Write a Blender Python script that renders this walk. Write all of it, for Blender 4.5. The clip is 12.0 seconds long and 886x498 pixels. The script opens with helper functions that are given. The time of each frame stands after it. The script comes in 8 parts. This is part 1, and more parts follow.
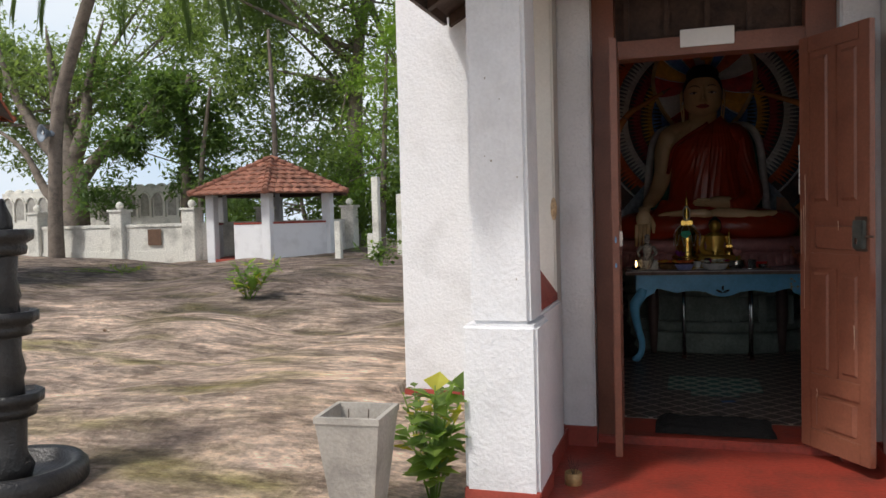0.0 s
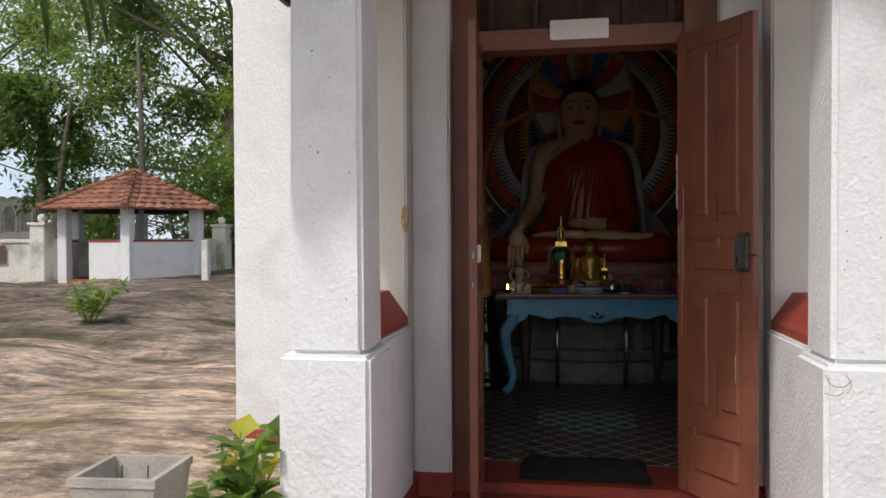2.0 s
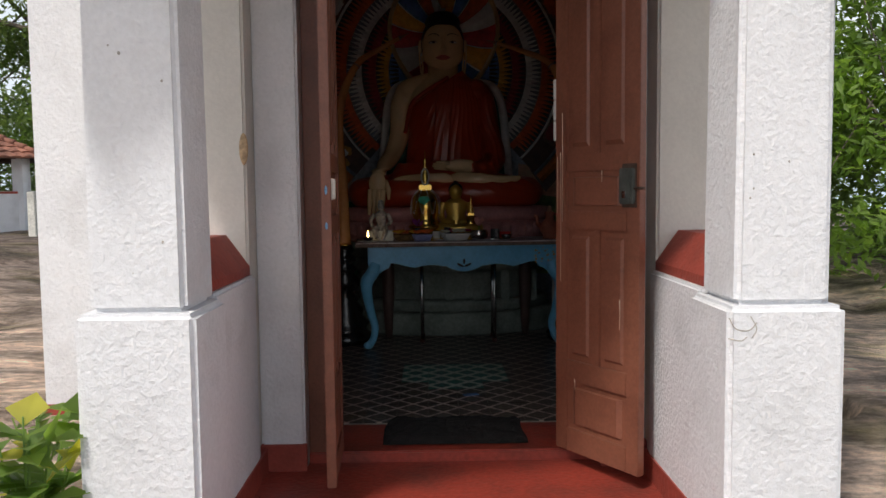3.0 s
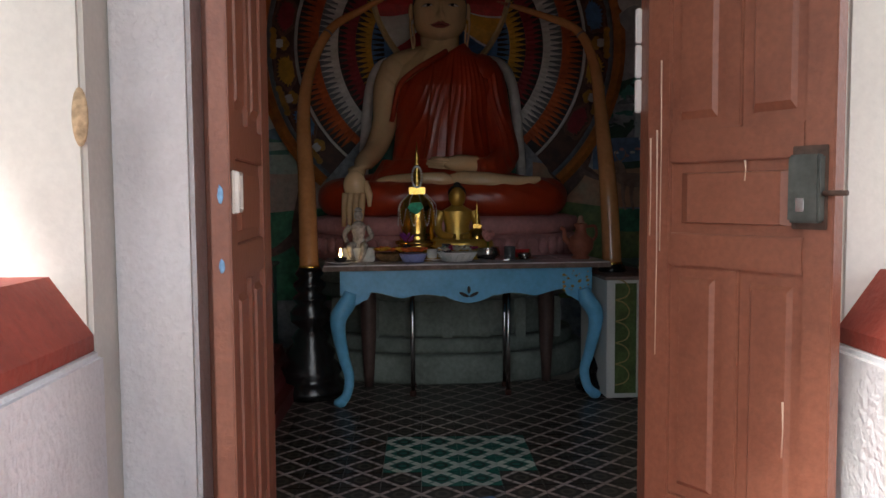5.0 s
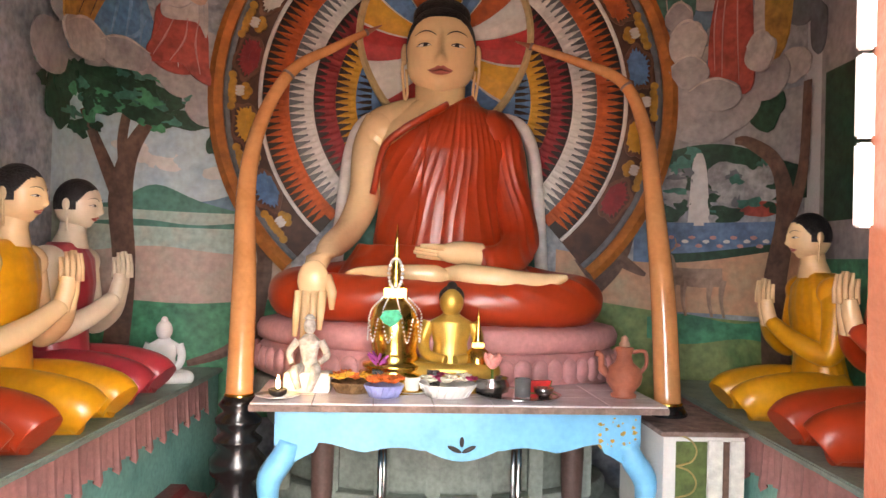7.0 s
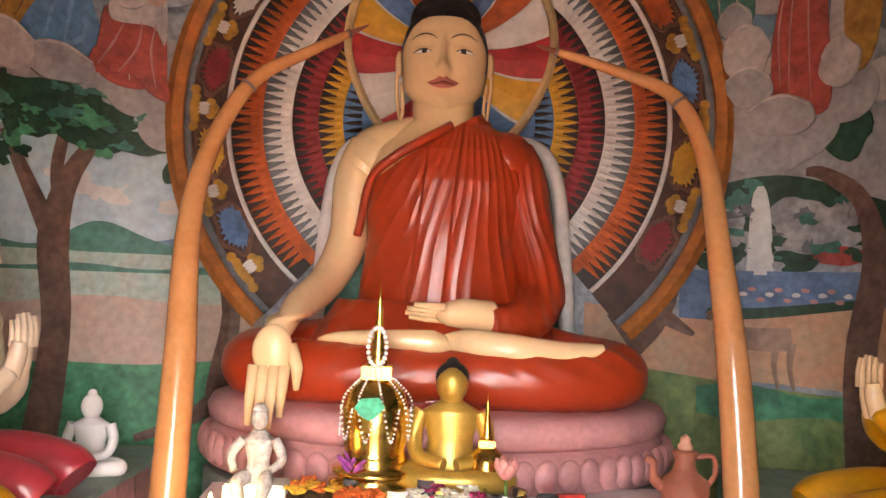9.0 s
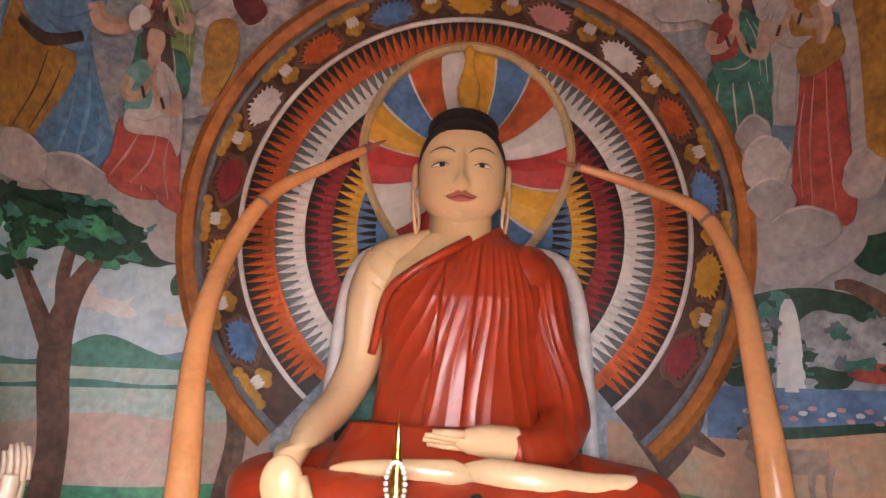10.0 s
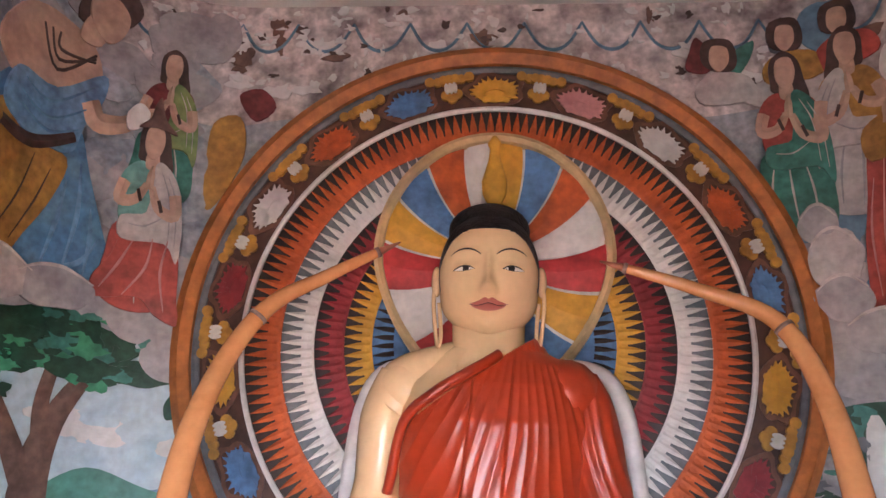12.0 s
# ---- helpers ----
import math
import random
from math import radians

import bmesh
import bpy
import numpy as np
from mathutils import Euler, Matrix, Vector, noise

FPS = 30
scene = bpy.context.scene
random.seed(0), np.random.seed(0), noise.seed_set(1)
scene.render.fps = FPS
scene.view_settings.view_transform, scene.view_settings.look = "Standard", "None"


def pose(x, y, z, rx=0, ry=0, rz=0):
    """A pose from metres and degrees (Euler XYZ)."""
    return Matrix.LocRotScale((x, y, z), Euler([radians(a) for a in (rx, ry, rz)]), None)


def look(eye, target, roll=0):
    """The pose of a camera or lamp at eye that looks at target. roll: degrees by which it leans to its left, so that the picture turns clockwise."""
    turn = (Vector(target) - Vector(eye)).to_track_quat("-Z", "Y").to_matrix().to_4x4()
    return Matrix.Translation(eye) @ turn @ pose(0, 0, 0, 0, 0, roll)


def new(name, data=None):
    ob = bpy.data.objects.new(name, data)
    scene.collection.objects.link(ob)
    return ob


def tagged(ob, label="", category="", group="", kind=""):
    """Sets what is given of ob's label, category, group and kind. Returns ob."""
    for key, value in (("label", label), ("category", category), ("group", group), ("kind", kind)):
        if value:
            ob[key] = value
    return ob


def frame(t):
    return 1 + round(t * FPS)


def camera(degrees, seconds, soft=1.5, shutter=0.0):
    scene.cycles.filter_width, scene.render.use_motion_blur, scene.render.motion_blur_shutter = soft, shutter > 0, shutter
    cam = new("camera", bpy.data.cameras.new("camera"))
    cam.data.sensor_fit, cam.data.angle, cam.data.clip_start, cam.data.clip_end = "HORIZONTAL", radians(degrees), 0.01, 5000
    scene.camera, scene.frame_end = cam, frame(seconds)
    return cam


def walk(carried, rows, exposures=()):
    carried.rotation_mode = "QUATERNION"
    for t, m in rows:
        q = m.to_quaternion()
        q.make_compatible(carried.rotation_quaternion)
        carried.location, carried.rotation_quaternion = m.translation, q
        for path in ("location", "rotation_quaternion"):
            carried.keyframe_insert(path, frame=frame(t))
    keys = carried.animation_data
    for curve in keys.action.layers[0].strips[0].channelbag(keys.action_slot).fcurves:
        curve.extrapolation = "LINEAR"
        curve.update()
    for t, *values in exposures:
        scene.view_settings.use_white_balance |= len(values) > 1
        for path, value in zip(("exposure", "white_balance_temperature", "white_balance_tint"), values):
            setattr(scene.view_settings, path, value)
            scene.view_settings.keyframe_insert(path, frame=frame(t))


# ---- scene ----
cam = camera(58.9, 12.0)
PATH = [
    (0, (-0.132, 0.088, 1.417), (-0.729, 1.995, 1.332), -1.5),
    (0.5, (-0.172, 0.182, 1.446), (-0.902, 2.044, 1.425), -1.8),
    (1, (-0.158, 0.311, 1.426), (-0.944, 2.15, 1.473), -1.6),
    (1.5, (-0.078, 0.564, 1.375), (-0.713, 2.46, 1.403), -1.7),
    (2, (-0.057, 0.847, 1.327), (-0.379, 2.821, 1.304), -0.3),
    (2.5, (-0.082, 1.134, 1.295), (-0.176, 3.13, 1.215), -0.3),
    (3, (-0.096, 1.396, 1.24), (-0.067, 3.391, 1.097), -0.6),
    (3.2, (-0.1, 1.516, 1.237), (-0.07, 3.511, 1.093), -0.5),
    (4.8, (-0.115, 2.805, 1.203), (-0.042, 4.800, 1.066), -1.5),
    (5, (-0.115, 2.985, 1.248), (-0.062, 4.980, 1.115), -0.4),
    (5.5, (-0.098, 3.400, 1.300), (-0.128, 5.399, 1.362), 1.5),
    (6, (-0.046, 3.802, 1.295), (-0.058, 5.801, 1.372), 1.5),
    (6.5, (0.003, 4.135, 1.416), (0.008, 6.134, 1.484), 1.4),
    (8.5, (0.122, 5.113, 1.474), (0.133, 7.11, 1.369), 2.2),
    (9, (0.103, 5.298, 1.591), (0.075, 7.295, 1.683), 2.0),
    (9.5, (0.055, 5.365, 1.645), (0.028, 7.355, 1.851), 2.1),
    (10, (0.037, 5.417, 1.706), (-0.009, 7.39, 2.031), 2.1),
    (10.5, (0.038, 5.47, 1.749), (-0.007, 7.434, 2.123), 2.1),
    (11, (0.033, 5.582, 1.805), (-0.023, 7.531, 2.252), 1.9),
    (11.5, (0.067, 5.74, 1.865), (0.0, 7.66, 2.422), 1.0),
    (12, (0.045, 5.845, 1.855), (-0.082, 7.761, 2.416), 1.5),
]
STOPS = [(0, 0.0, 6500, 9), (2.0, 0.0, 6500, 9), (3.2, 0.05, 6500, 9), (4.8, 1.2, 6450, 9), (5.0, 1.3, 6450, 9), (5.5, 1.65, 6450, 9), (6.0, 3.55, 6500, 8), (6.5, 4.75, 7300, 13), (8.0, 5.0, 7300, 16), (9.0, 5.0, 7500, 18), (10.0, 5.15, 6600, 18), (11.0, 5.3, 5950, 13), (12, 5.35, 5850, 12)]
walk(cam, [(t, look(eye, target, roll)) for t, eye, target, roll in PATH], STOPS)

# ---- world, sun, light ----
world = bpy.data.worlds.new("sky")
scene.world = world
world.use_nodes = True
wn = world.node_tree.nodes
sky = wn.new("ShaderNodeTexSky")
sky.sky_type = "NISHITA"
sky.sun_disc = False
sky.sun_elevation = radians(52)
sky.sun_rotation = radians(215)
sky.dust_density = 4.0
sky.air_density = 1.2
wn["Background"].inputs["Strength"].default_value = 0.12
world.node_tree.links.new(sky.outputs[0], wn["Background"].inputs[0])
sun = new("sun", bpy.data.lights.new("sun", "SUN"))
sun.data.energy, sun.data.angle, sun.data.color = 2.3, radians(4), (1.0, 0.97, 0.93)
sun.matrix_world = look((-5.7, -8.2, 12.8), (0, 0, 0))
# area lamp added in the open double door, boosting the daylight that falls in
door_light = new("door_daylight", bpy.data.lights.new("door_daylight", "AREA"))
door_light.data.shape = "RECTANGLE"
door_light.data.size, door_light.data.size_y, door_light.data.energy = 1.0, 2.2, 0.4
door_light.matrix_world = look((0.0, 5.12, 1.25), (0.05, 9.0, 1.55))


# ---- materials ----
def mat(name, col, rough=0.6, metal=0.0, var=0.15, scale=6.0, bump=0.15, fine=60.0, col2=None, mix=0.5, coat=0.0, rnd=0.0, sss=0.0):
    m = bpy.data.materials.new(name)
    m.use_nodes = True
    n, l = m.node_tree.nodes, m.node_tree.links
    b = n["Principled BSDF"]
    tc = n.new("ShaderNodeTexCoord")
    big, small = n.new("ShaderNodeTexNoise"), n.new("ShaderNodeTexNoise")
    big.inputs["Scale"].default_value, big.inputs["Detail"].default_value = scale, 6
    small.inputs["Scale"].default_value, small.inputs["Detail"].default_value = fine, 4
    for t in (big, small):
        l.new(tc.outputs["Object"], t.inputs["Vector"])
    ramp = n.new("ShaderNodeValToRGB")
    c2 = col2 if col2 else tuple(c * (1 - 1.6 * var) for c in col)
    ramp.color_ramp.elements[0].color, ramp.color_ramp.elements[1].color = (*c2, 1), (*[min(1, c * (1 + var * 0.5)) for c in col], 1)
    ramp.color_ramp.elements[0].position, ramp.color_ramp.elements[1].position = mix - 0.22, mix + 0.12
    l.new(big.outputs["Fac"], ramp.inputs["Fac"])
    hsv = n.new("ShaderNodeHueSaturation")
    l.new(ramp.outputs["Color"], hsv.inputs["Color"])
    val = n.new("ShaderNodeMapRange")
    val.inputs["From Min"].default_value, val.inputs["From Max"].default_value = 0.3, 0.7
    val.inputs["To Min"].default_value, val.inputs["To Max"].default_value = 1 - var * 0.7, 1 + var * 0.7
    l.new(small.outputs["Fac"], val.inputs["Value"])
    last = val.outputs["Result"]
    if rnd:
        info = n.new("ShaderNodeObjectInfo")
        r = n.new("ShaderNodeMapRange")
        r.inputs["To Min"].default_value, r.inputs["To Max"].default_value = 1 - rnd, 1 + rnd
        l.new(info.outputs["Random"], r.inputs["Value"])
        mul = n.new("ShaderNodeMath")
        mul.operation = "MULTIPLY"
        l.new(last, mul.inputs[0])
        l.new(r.outputs["Result"], mul.inputs[1])
        last = mul.outputs[0]
    l.new(last, hsv.inputs["Value"])
    l.new(hsv.outputs["Color"], b.inputs["Base Color"])
    b.inputs["Roughness"].default_value, b.inputs["Metallic"].default_value = rough, metal
    b.inputs["Coat Weight"].default_value = coat
    b.inputs["Coat Roughness"].default_value = 0.15
    if bump:
        add = n.new("ShaderNodeMath")
        add.operation = "ADD"
        l.new(big.outputs["Fac"], add.inputs[0])
        l.new(small.outputs["Fac"], add.inputs[1])
        bp = n.new("ShaderNodeBump")
        bp.inputs["Strength"].default_value, bp.inputs["Distance"].default_value = bump, 0.02
        l.new(add.outputs[0], bp.inputs["Height"])
        l.new(bp.outputs["Normal"], b.inputs["Normal"])
    return m


def glow(name, col, strength):
    m = bpy.data.materials.new(name)
    m.use_nodes = True
    b = m.node_tree.nodes["Principled BSDF"]
    b.inputs["Base Color"].default_value = (*col, 1)
    b.inputs["Emission Color"].default_value, b.inputs["Emission Strength"].default_value = (*col, 1), strength
    return m


def leafmat(name, col, col2):
    m = mat(name, col, 0.45, 0, 0.35, 1.3, 0, 9.0, col2)
    m.node_tree.nodes["Principled BSDF"].inputs["Subsurface Weight"].default_value = 0.0
    n, l = m.node_tree.nodes, m.node_tree.links
    tr, mx = n.new("ShaderNodeBsdfTranslucent"), n.new("ShaderNodeMixShader")
    tr.inputs["Color"].default_value = (col[0] * 1.9, col[1] * 2.0, col[2] * 0.9, 1)
    mx.inputs["Fac"].default_value = 0.5
    l.new(n["Principled BSDF"].outputs[0], mx.inputs[1])
    l.new(tr.outputs[0], mx.inputs[2])
    l.new(mx.outputs[0], n["Material Output"].inputs["Surface"])
    return m


def rockmat():
    m = mat("weathered_rock", (0.46, 0.38, 0.31), 0.85, 0, 0.3, 0.55, 1.0, 14.0, (0.17, 0.145, 0.125), 0.46)
    n, l = m.node_tree.nodes, m.node_tree.links
    tc = [x for x in n if x.type == "TEX_COORD"][0]
    moss = n.new("ShaderNodeTexNoise")
    moss.inputs["Scale"].default_value, moss.inputs["Detail"].default_value = 0.8, 8
    mp = n.new("ShaderNodeMapping")
    mp.inputs["Scale"].default_value = (0.7, 1.6, 1)
    mp.inputs["Location"].default_value = (3.0, 1.0, 0)
    l.new(tc.outputs["Object"], mp.inputs["Vector"])
    l.new(mp.outputs[0], moss.inputs["Vector"])
    r = n.new("ShaderNodeValToRGB")
    r.color_ramp.elements[0].position, r.color_ramp.elements[1].position = 0.52, 0.70
    l.new(moss.outputs["Fac"], r.inputs["Fac"])
    mx = n.new("ShaderNodeMix")
    mx.data_type = "RGBA"
    hsv = [x for x in n if x.type == "HUE_SAT"][0]
    l.new(r.outputs["Color"], mx.inputs["Factor"])
    l.new(hsv.outputs["Color"], mx.inputs["A"])
    mx.inputs["B"].default_value = (0.22, 0.20, 0.07, 1)
    # dark lichen, worn pale crests and cracks
    mid, mr, mul = n.new("ShaderNodeTexNoise"), n.new("ShaderNodeValToRGB"), n.new("ShaderNodeMix")
    mid.inputs["Scale"].default_value, mid.inputs["Detail"].default_value, mid.inputs["Roughness"].default_value = 2.2, 12, 0.72
    mp2 = n.new("ShaderNodeMapping")
    mp2.inputs["Scale"].default_value = (0.6, 1.5, 1)
    l.new(tc.outputs["Object"], mp2.inputs["Vector"])
    l.new(mp2.outputs[0], mid.inputs["Vector"])
    mr.color_ramp.elements[0].position, mr.color_ramp.elements[1].position = 0.41, 0.59
    mr.color_ramp.elements[0].color, mr.color_ramp.elements[1].color = (0.70, 0.66, 0.63, 1), (1.80, 1.73, 1.69, 1)
    l.new(mid.outputs["Fac"], mr.inputs["Fac"])
    mul.data_type, mul.blend_type = "RGBA", "MULTIPLY"
    mul.inputs["Factor"].default_value = 1.0
    l.new(mx.outputs["Result"], mul.inputs["A"])
    l.new(mr.outputs["Color"], mul.inputs["B"])
    vor, cr, mul2 = n.new("ShaderNodeTexVoronoi"), n.new("ShaderNodeValToRGB"), n.new("ShaderNodeMix")
    vor.feature = "DISTANCE_TO_EDGE"
    vor.inputs["Scale"].default_value = 0.45
    wob = n.new("ShaderNodeMix")
    wob.data_type = "RGBA"
    wob.inputs["Factor"].default_value = 0.35
    l.new(tc.outputs["Object"], wob.inputs["A"])
    l.new(mid.outputs["Color"], wob.inputs["B"])
    l.new(wob.outputs["Result"], vor.inputs["Vector"])
    cr.color_ramp.elements[0].position, cr.color_ramp.elements[1].position = 0.0, 0.018
    cr.color_ramp.elements[0].color, cr.color_ramp.elements[1].color = (0.72, 0.69, 0.66, 1), (1, 1, 1, 1)
    l.new(vor.outputs["Distance"], cr.inputs["Fac"])
    mul2.data_type, mul2.blend_type = "RGBA", "MULTIPLY"
    mul2.inputs["Factor"].default_value = 1.0
    l.new(mul.outputs["Result"], mul2.inputs["A"])
    l.new(cr.outputs["Color"], mul2.inputs["B"])
    st, sr, mul3 = n.new("ShaderNodeTexNoise"), n.new("ShaderNodeValToRGB"), n.new("ShaderNodeMix")
    mp3 = n.new("ShaderNodeMapping")
    mp3.inputs["Rotation"].default_value = (0, 0, 0.45)
    mp3.inputs["Scale"].default_value = (1.8, 4.2, 1)
    st.inputs["Scale"].default_value, st.inputs["Detail"].default_value, st.inputs["Roughness"].default_value = 1.6, 12, 0.78
    l.new(tc.outputs["Object"], mp3.inputs["Vector"])
    l.new(mp3.outputs[0], st.inputs["Vector"])
    sr.color_ramp.elements[0].position, sr.color_ramp.elements[1].position = 0.41, 0.57
    sr.color_ramp.elements[0].color, sr.color_ramp.elements[1].color = (0.64, 0.58, 0.54, 1), (1.50, 1.46, 1.42, 1)
    l.new(st.outputs["Fac"], sr.inputs["Fac"])
    mul3.data_type, mul3.blend_type = "RGBA", "MULTIPLY"
    mul3.inputs["Factor"].default_value = 0.85
    l.new(mul2.outputs["Result"], mul3.inputs["A"])
    l.new(sr.outputs["Color"], mul3.inputs["B"])
    # darker grey over the far part of the rock, with an uneven edge
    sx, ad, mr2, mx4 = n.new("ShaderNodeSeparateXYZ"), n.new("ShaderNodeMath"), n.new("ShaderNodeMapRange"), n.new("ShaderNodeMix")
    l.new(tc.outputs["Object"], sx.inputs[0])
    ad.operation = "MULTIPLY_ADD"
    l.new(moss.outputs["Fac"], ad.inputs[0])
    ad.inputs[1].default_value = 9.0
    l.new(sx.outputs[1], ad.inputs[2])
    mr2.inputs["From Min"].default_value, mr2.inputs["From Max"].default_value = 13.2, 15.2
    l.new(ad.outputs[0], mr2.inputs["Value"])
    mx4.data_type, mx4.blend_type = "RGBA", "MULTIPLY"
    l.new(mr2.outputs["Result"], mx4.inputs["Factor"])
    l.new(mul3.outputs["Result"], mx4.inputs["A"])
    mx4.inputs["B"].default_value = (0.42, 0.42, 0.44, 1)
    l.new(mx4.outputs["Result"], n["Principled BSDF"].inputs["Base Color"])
    bp3 = n.new("ShaderNodeBump")
    bp3.inputs["Strength"].default_value, bp3.inputs["Distance"].default_value = 0.8, 0.09
    l.new(st.outputs["Fac"], bp3.inputs["Height"])
    bp = [x for x in n if x.type == "BUMP"][0]
    bp2 = n.new("ShaderNodeBump")
    bp.inputs["Distance"].default_value = 0.05
    bp2.inputs["Strength"].default_value, bp2.inputs["Distance"].default_value = 1.0, 0.16
    l.new(mid.outputs["Fac"], bp2.inputs["Height"])
    l.new(bp3.outputs["Normal"], bp2.inputs["Normal"])
    l.new(bp2.outputs["Normal"], bp.inputs["Normal"])
    return m


def tilemat(name, dark, light, mid, wide=0.15):
    """A cement tile: a diagonal lattice of pale bars round a dark lozenge with a round motif."""
    m = bpy.data.materials.new(name)
    m.use_nodes = True
    n, l = m.node_tree.nodes, m.node_tree.links
    b = n["Principled BSDF"]

    def math_(op, a, c=None):
        k = n.new("ShaderNodeMath")
        k.operation = op
        for i, v in enumerate((a, c)):
            if v is None:
                continue
            if isinstance(v, (int, float)):
                k.inputs[i].default_value = v
            else:
                l.new(v, k.inputs[i])
        return k.outputs[0]

    tc, sp = n.new("ShaderNodeTexCoord"), n.new("ShaderNodeSeparateXYZ")
    l.new(tc.outputs["Object"], sp.inputs[0])
    h = 0.0885
    ax = math_("DIVIDE", math_("ABSOLUTE", sp.outputs[0]), h)
    ay = math_("DIVIDE", math_("ABSOLUTE", sp.outputs[1]), h)
    d = math_("ADD", ax, ay)
    lat = math_("LESS_THAN", math_("ABSOLUTE", math_("SUBTRACT", d, 1.0)), wide)
    gap = math_("LESS_THAN", math_("ABSOLUTE", math_("SUBTRACT", ax, ay)), 0.12)
    bars = math_("MULTIPLY", lat, math_("SUBTRACT", 1.0, math_("MULTIPLY", gap, 0.55)))
    r2 = math_("ADD", math_("MULTIPLY", ax, ax), math_("MULTIPLY", ay, ay))
    ring = math_("LESS_THAN", math_("ABSOLUTE", math_("SUBTRACT", r2, 0.10)), 0.05)
    mx1, mx2 = n.new("ShaderNodeMix"), n.new("ShaderNodeMix")
    mx1.data_type = mx2.data_type = "RGBA"
    mx1.inputs["A"].default_value, mx1.inputs["B"].default_value = (*dark, 1), (*mid, 1)
    mx2.inputs["B"].default_value = (*light, 1)
    l.new(ring, mx1.inputs["Factor"])
    l.new(mx1.outputs["Result"], mx2.inputs["A"])
    l.new(bars, mx2.inputs["Factor"])
    ns = n.new("ShaderNodeTexNoise")
    ns.inputs["Scale"].default_value = 25
    l.new(tc.outputs["Object"], ns.inputs["Vector"])
    hs, mr, info = n.new("ShaderNodeHueSaturation"), n.new("ShaderNodeMapRange"), n.new("ShaderNodeObjectInfo")
    mr.inputs["To Min"].default_value, mr.inputs["To Max"].default_value = 0.75, 1.15
    l.new(math_("MULTIPLY", math_("ADD", ns.outputs["Fac"], info.outputs["Random"]), 0.5), mr.inputs["Value"])
    l.new(mr.outputs["Result"], hs.inputs["Value"])
    l.new(mx2.outputs["Result"], hs.inputs["Color"])
    l.new(hs.outputs["Color"], b.inputs["Base Color"])
    b.inputs["Roughness"].default_value = 0.35
    return m


WHITE = mat("whitewashed_plaster", (0.74, 0.745, 0.765), 0.85, 0, 0.06, 3.4, 0.42, 55, (0.61, 0.61, 0.62), 0.38)
CREAM = mat("cream_plaster", (0.72, 0.70, 0.65), 0.85, 0, 0.05, 3, 0.1, 60)
OLDWHITE = mat("stained_whitewash", (0.60, 0.59, 0.54), 0.9, 0, 0.25, 1.6, 0.4, 25, (0.16, 0.15, 0.13), 0.36)
REDFLOOR = mat("red_oxide_cement", (0.27, 0.042, 0.027), 0.40, 0, 0.30, 4, 0.2, 40, (0.13, 0.035, 0.026), 0.44)
REDPAINT = mat("red_oxide_paint", (0.33, 0.06, 0.04), 0.6, 0, 0.15, 6, 0.2, 50)
DOORWOOD = mat("brown_painted_wood", (0.20, 0.075, 0.045), 0.42, 0, 0.14, 5, 0.12, 70, (0.15, 0.052, 0.032), 0.4)
DARKWOOD = mat("dark_timber", (0.07, 0.04, 0.028), 0.7, 0, 0.3, 6, 0.3, 50)
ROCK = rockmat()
CLAY = mat("clay_roof_tile", (0.30, 0.13, 0.085), 0.85, 0, 0.3, 3, 0.3, 40, (0.12, 0.06, 0.045), 0.45, rnd=0.18)
REDTILE = mat("orange_red_roof_tile", (0.50, 0.13, 0.06), 0.7, 0, 0.2, 3, 0.2, 40, rnd=0.1)
CEMENT = mat("grey_cement", (0.40, 0.37, 0.33), 0.9, 0, 0.15, 5, 0.3, 60, (0.22, 0.20, 0.18), 0.4)
BLACKSTONE = mat("black_oiled_stone", (0.022, 0.021, 0.021), 0.4, 0, 0.3, 9, 0.3, 60)
LEAF = leafmat("green_leaf", (0.135, 0.195, 0.075), (0.070, 0.115, 0.045))
LEAFMID = leafmat("grey_green_leaf", (0.17, 0.225, 0.10), (0.095, 0.14, 0.065))
LEAFDARK = leafmat("dark_leaf", (0.100, 0.155, 0.060), (0.052, 0.090, 0.038))
LEAFBRIGHT = leafmat("fresh_leaf", (0.19, 0.28, 0.07), (0.085, 0.15, 0.04))
LEAFYELLOW = leafmat("yellowing_leaf", (0.42, 0.38, 0.05), (0.25, 0.25, 0.05))
PALMLEAF = leafmat("palm_leaf", (0.10, 0.15, 0.05), (0.05, 0.08, 0.03))
BARK = mat("grey_bark", (0.17, 0.14, 0.115), 0.9, 0, 0.3, 5, 0.6, 35, (0.07, 0.058, 0.05), 0.42)
DRYLEAF = mat("dry_leaf", (0.42, 0.30, 0.19), 0.8, 0, 0.3, 9, 0, 40, rnd=0.4)
YELLOWPL = mat("yellow_plastic", (0.80, 0.55, 0.03), 0.4, 0, 0.05, 4, 0, 40)
SKIN = mat("cream_enamel_paint", (0.80, 0.56, 0.31), 0.25, 0, 0.05, 2, 0.03, 30, coat=0.4)
SKINWHITE = mat("pale_enamel_paint", (0.72, 0.60, 0.44), 0.28, 0, 0.06, 2, 0.03, 30, coat=0.3)
ROBE = mat("orange_red_enamel_robe", (0.40, 0.042, 0.011), 0.36, 0, 0.10, 3, 0.05, 30, coat=0.15)
ROBEYEL = mat("mustard_enamel_robe", (0.68, 0.31, 0.012), 0.32, 0, 0.12, 3, 0.05, 30, coat=0.3)
ROBECRIM = mat("crimson_enamel_robe", (0.40, 0.035, 0.050), 0.32, 0, 0.12, 3, 0.05, 30, coat=0.3)
HAIR = mat("black_enamel_hair", (0.012, 0.010, 0.010), 0.5, 0, 0.2, 40, 0.5, 90)
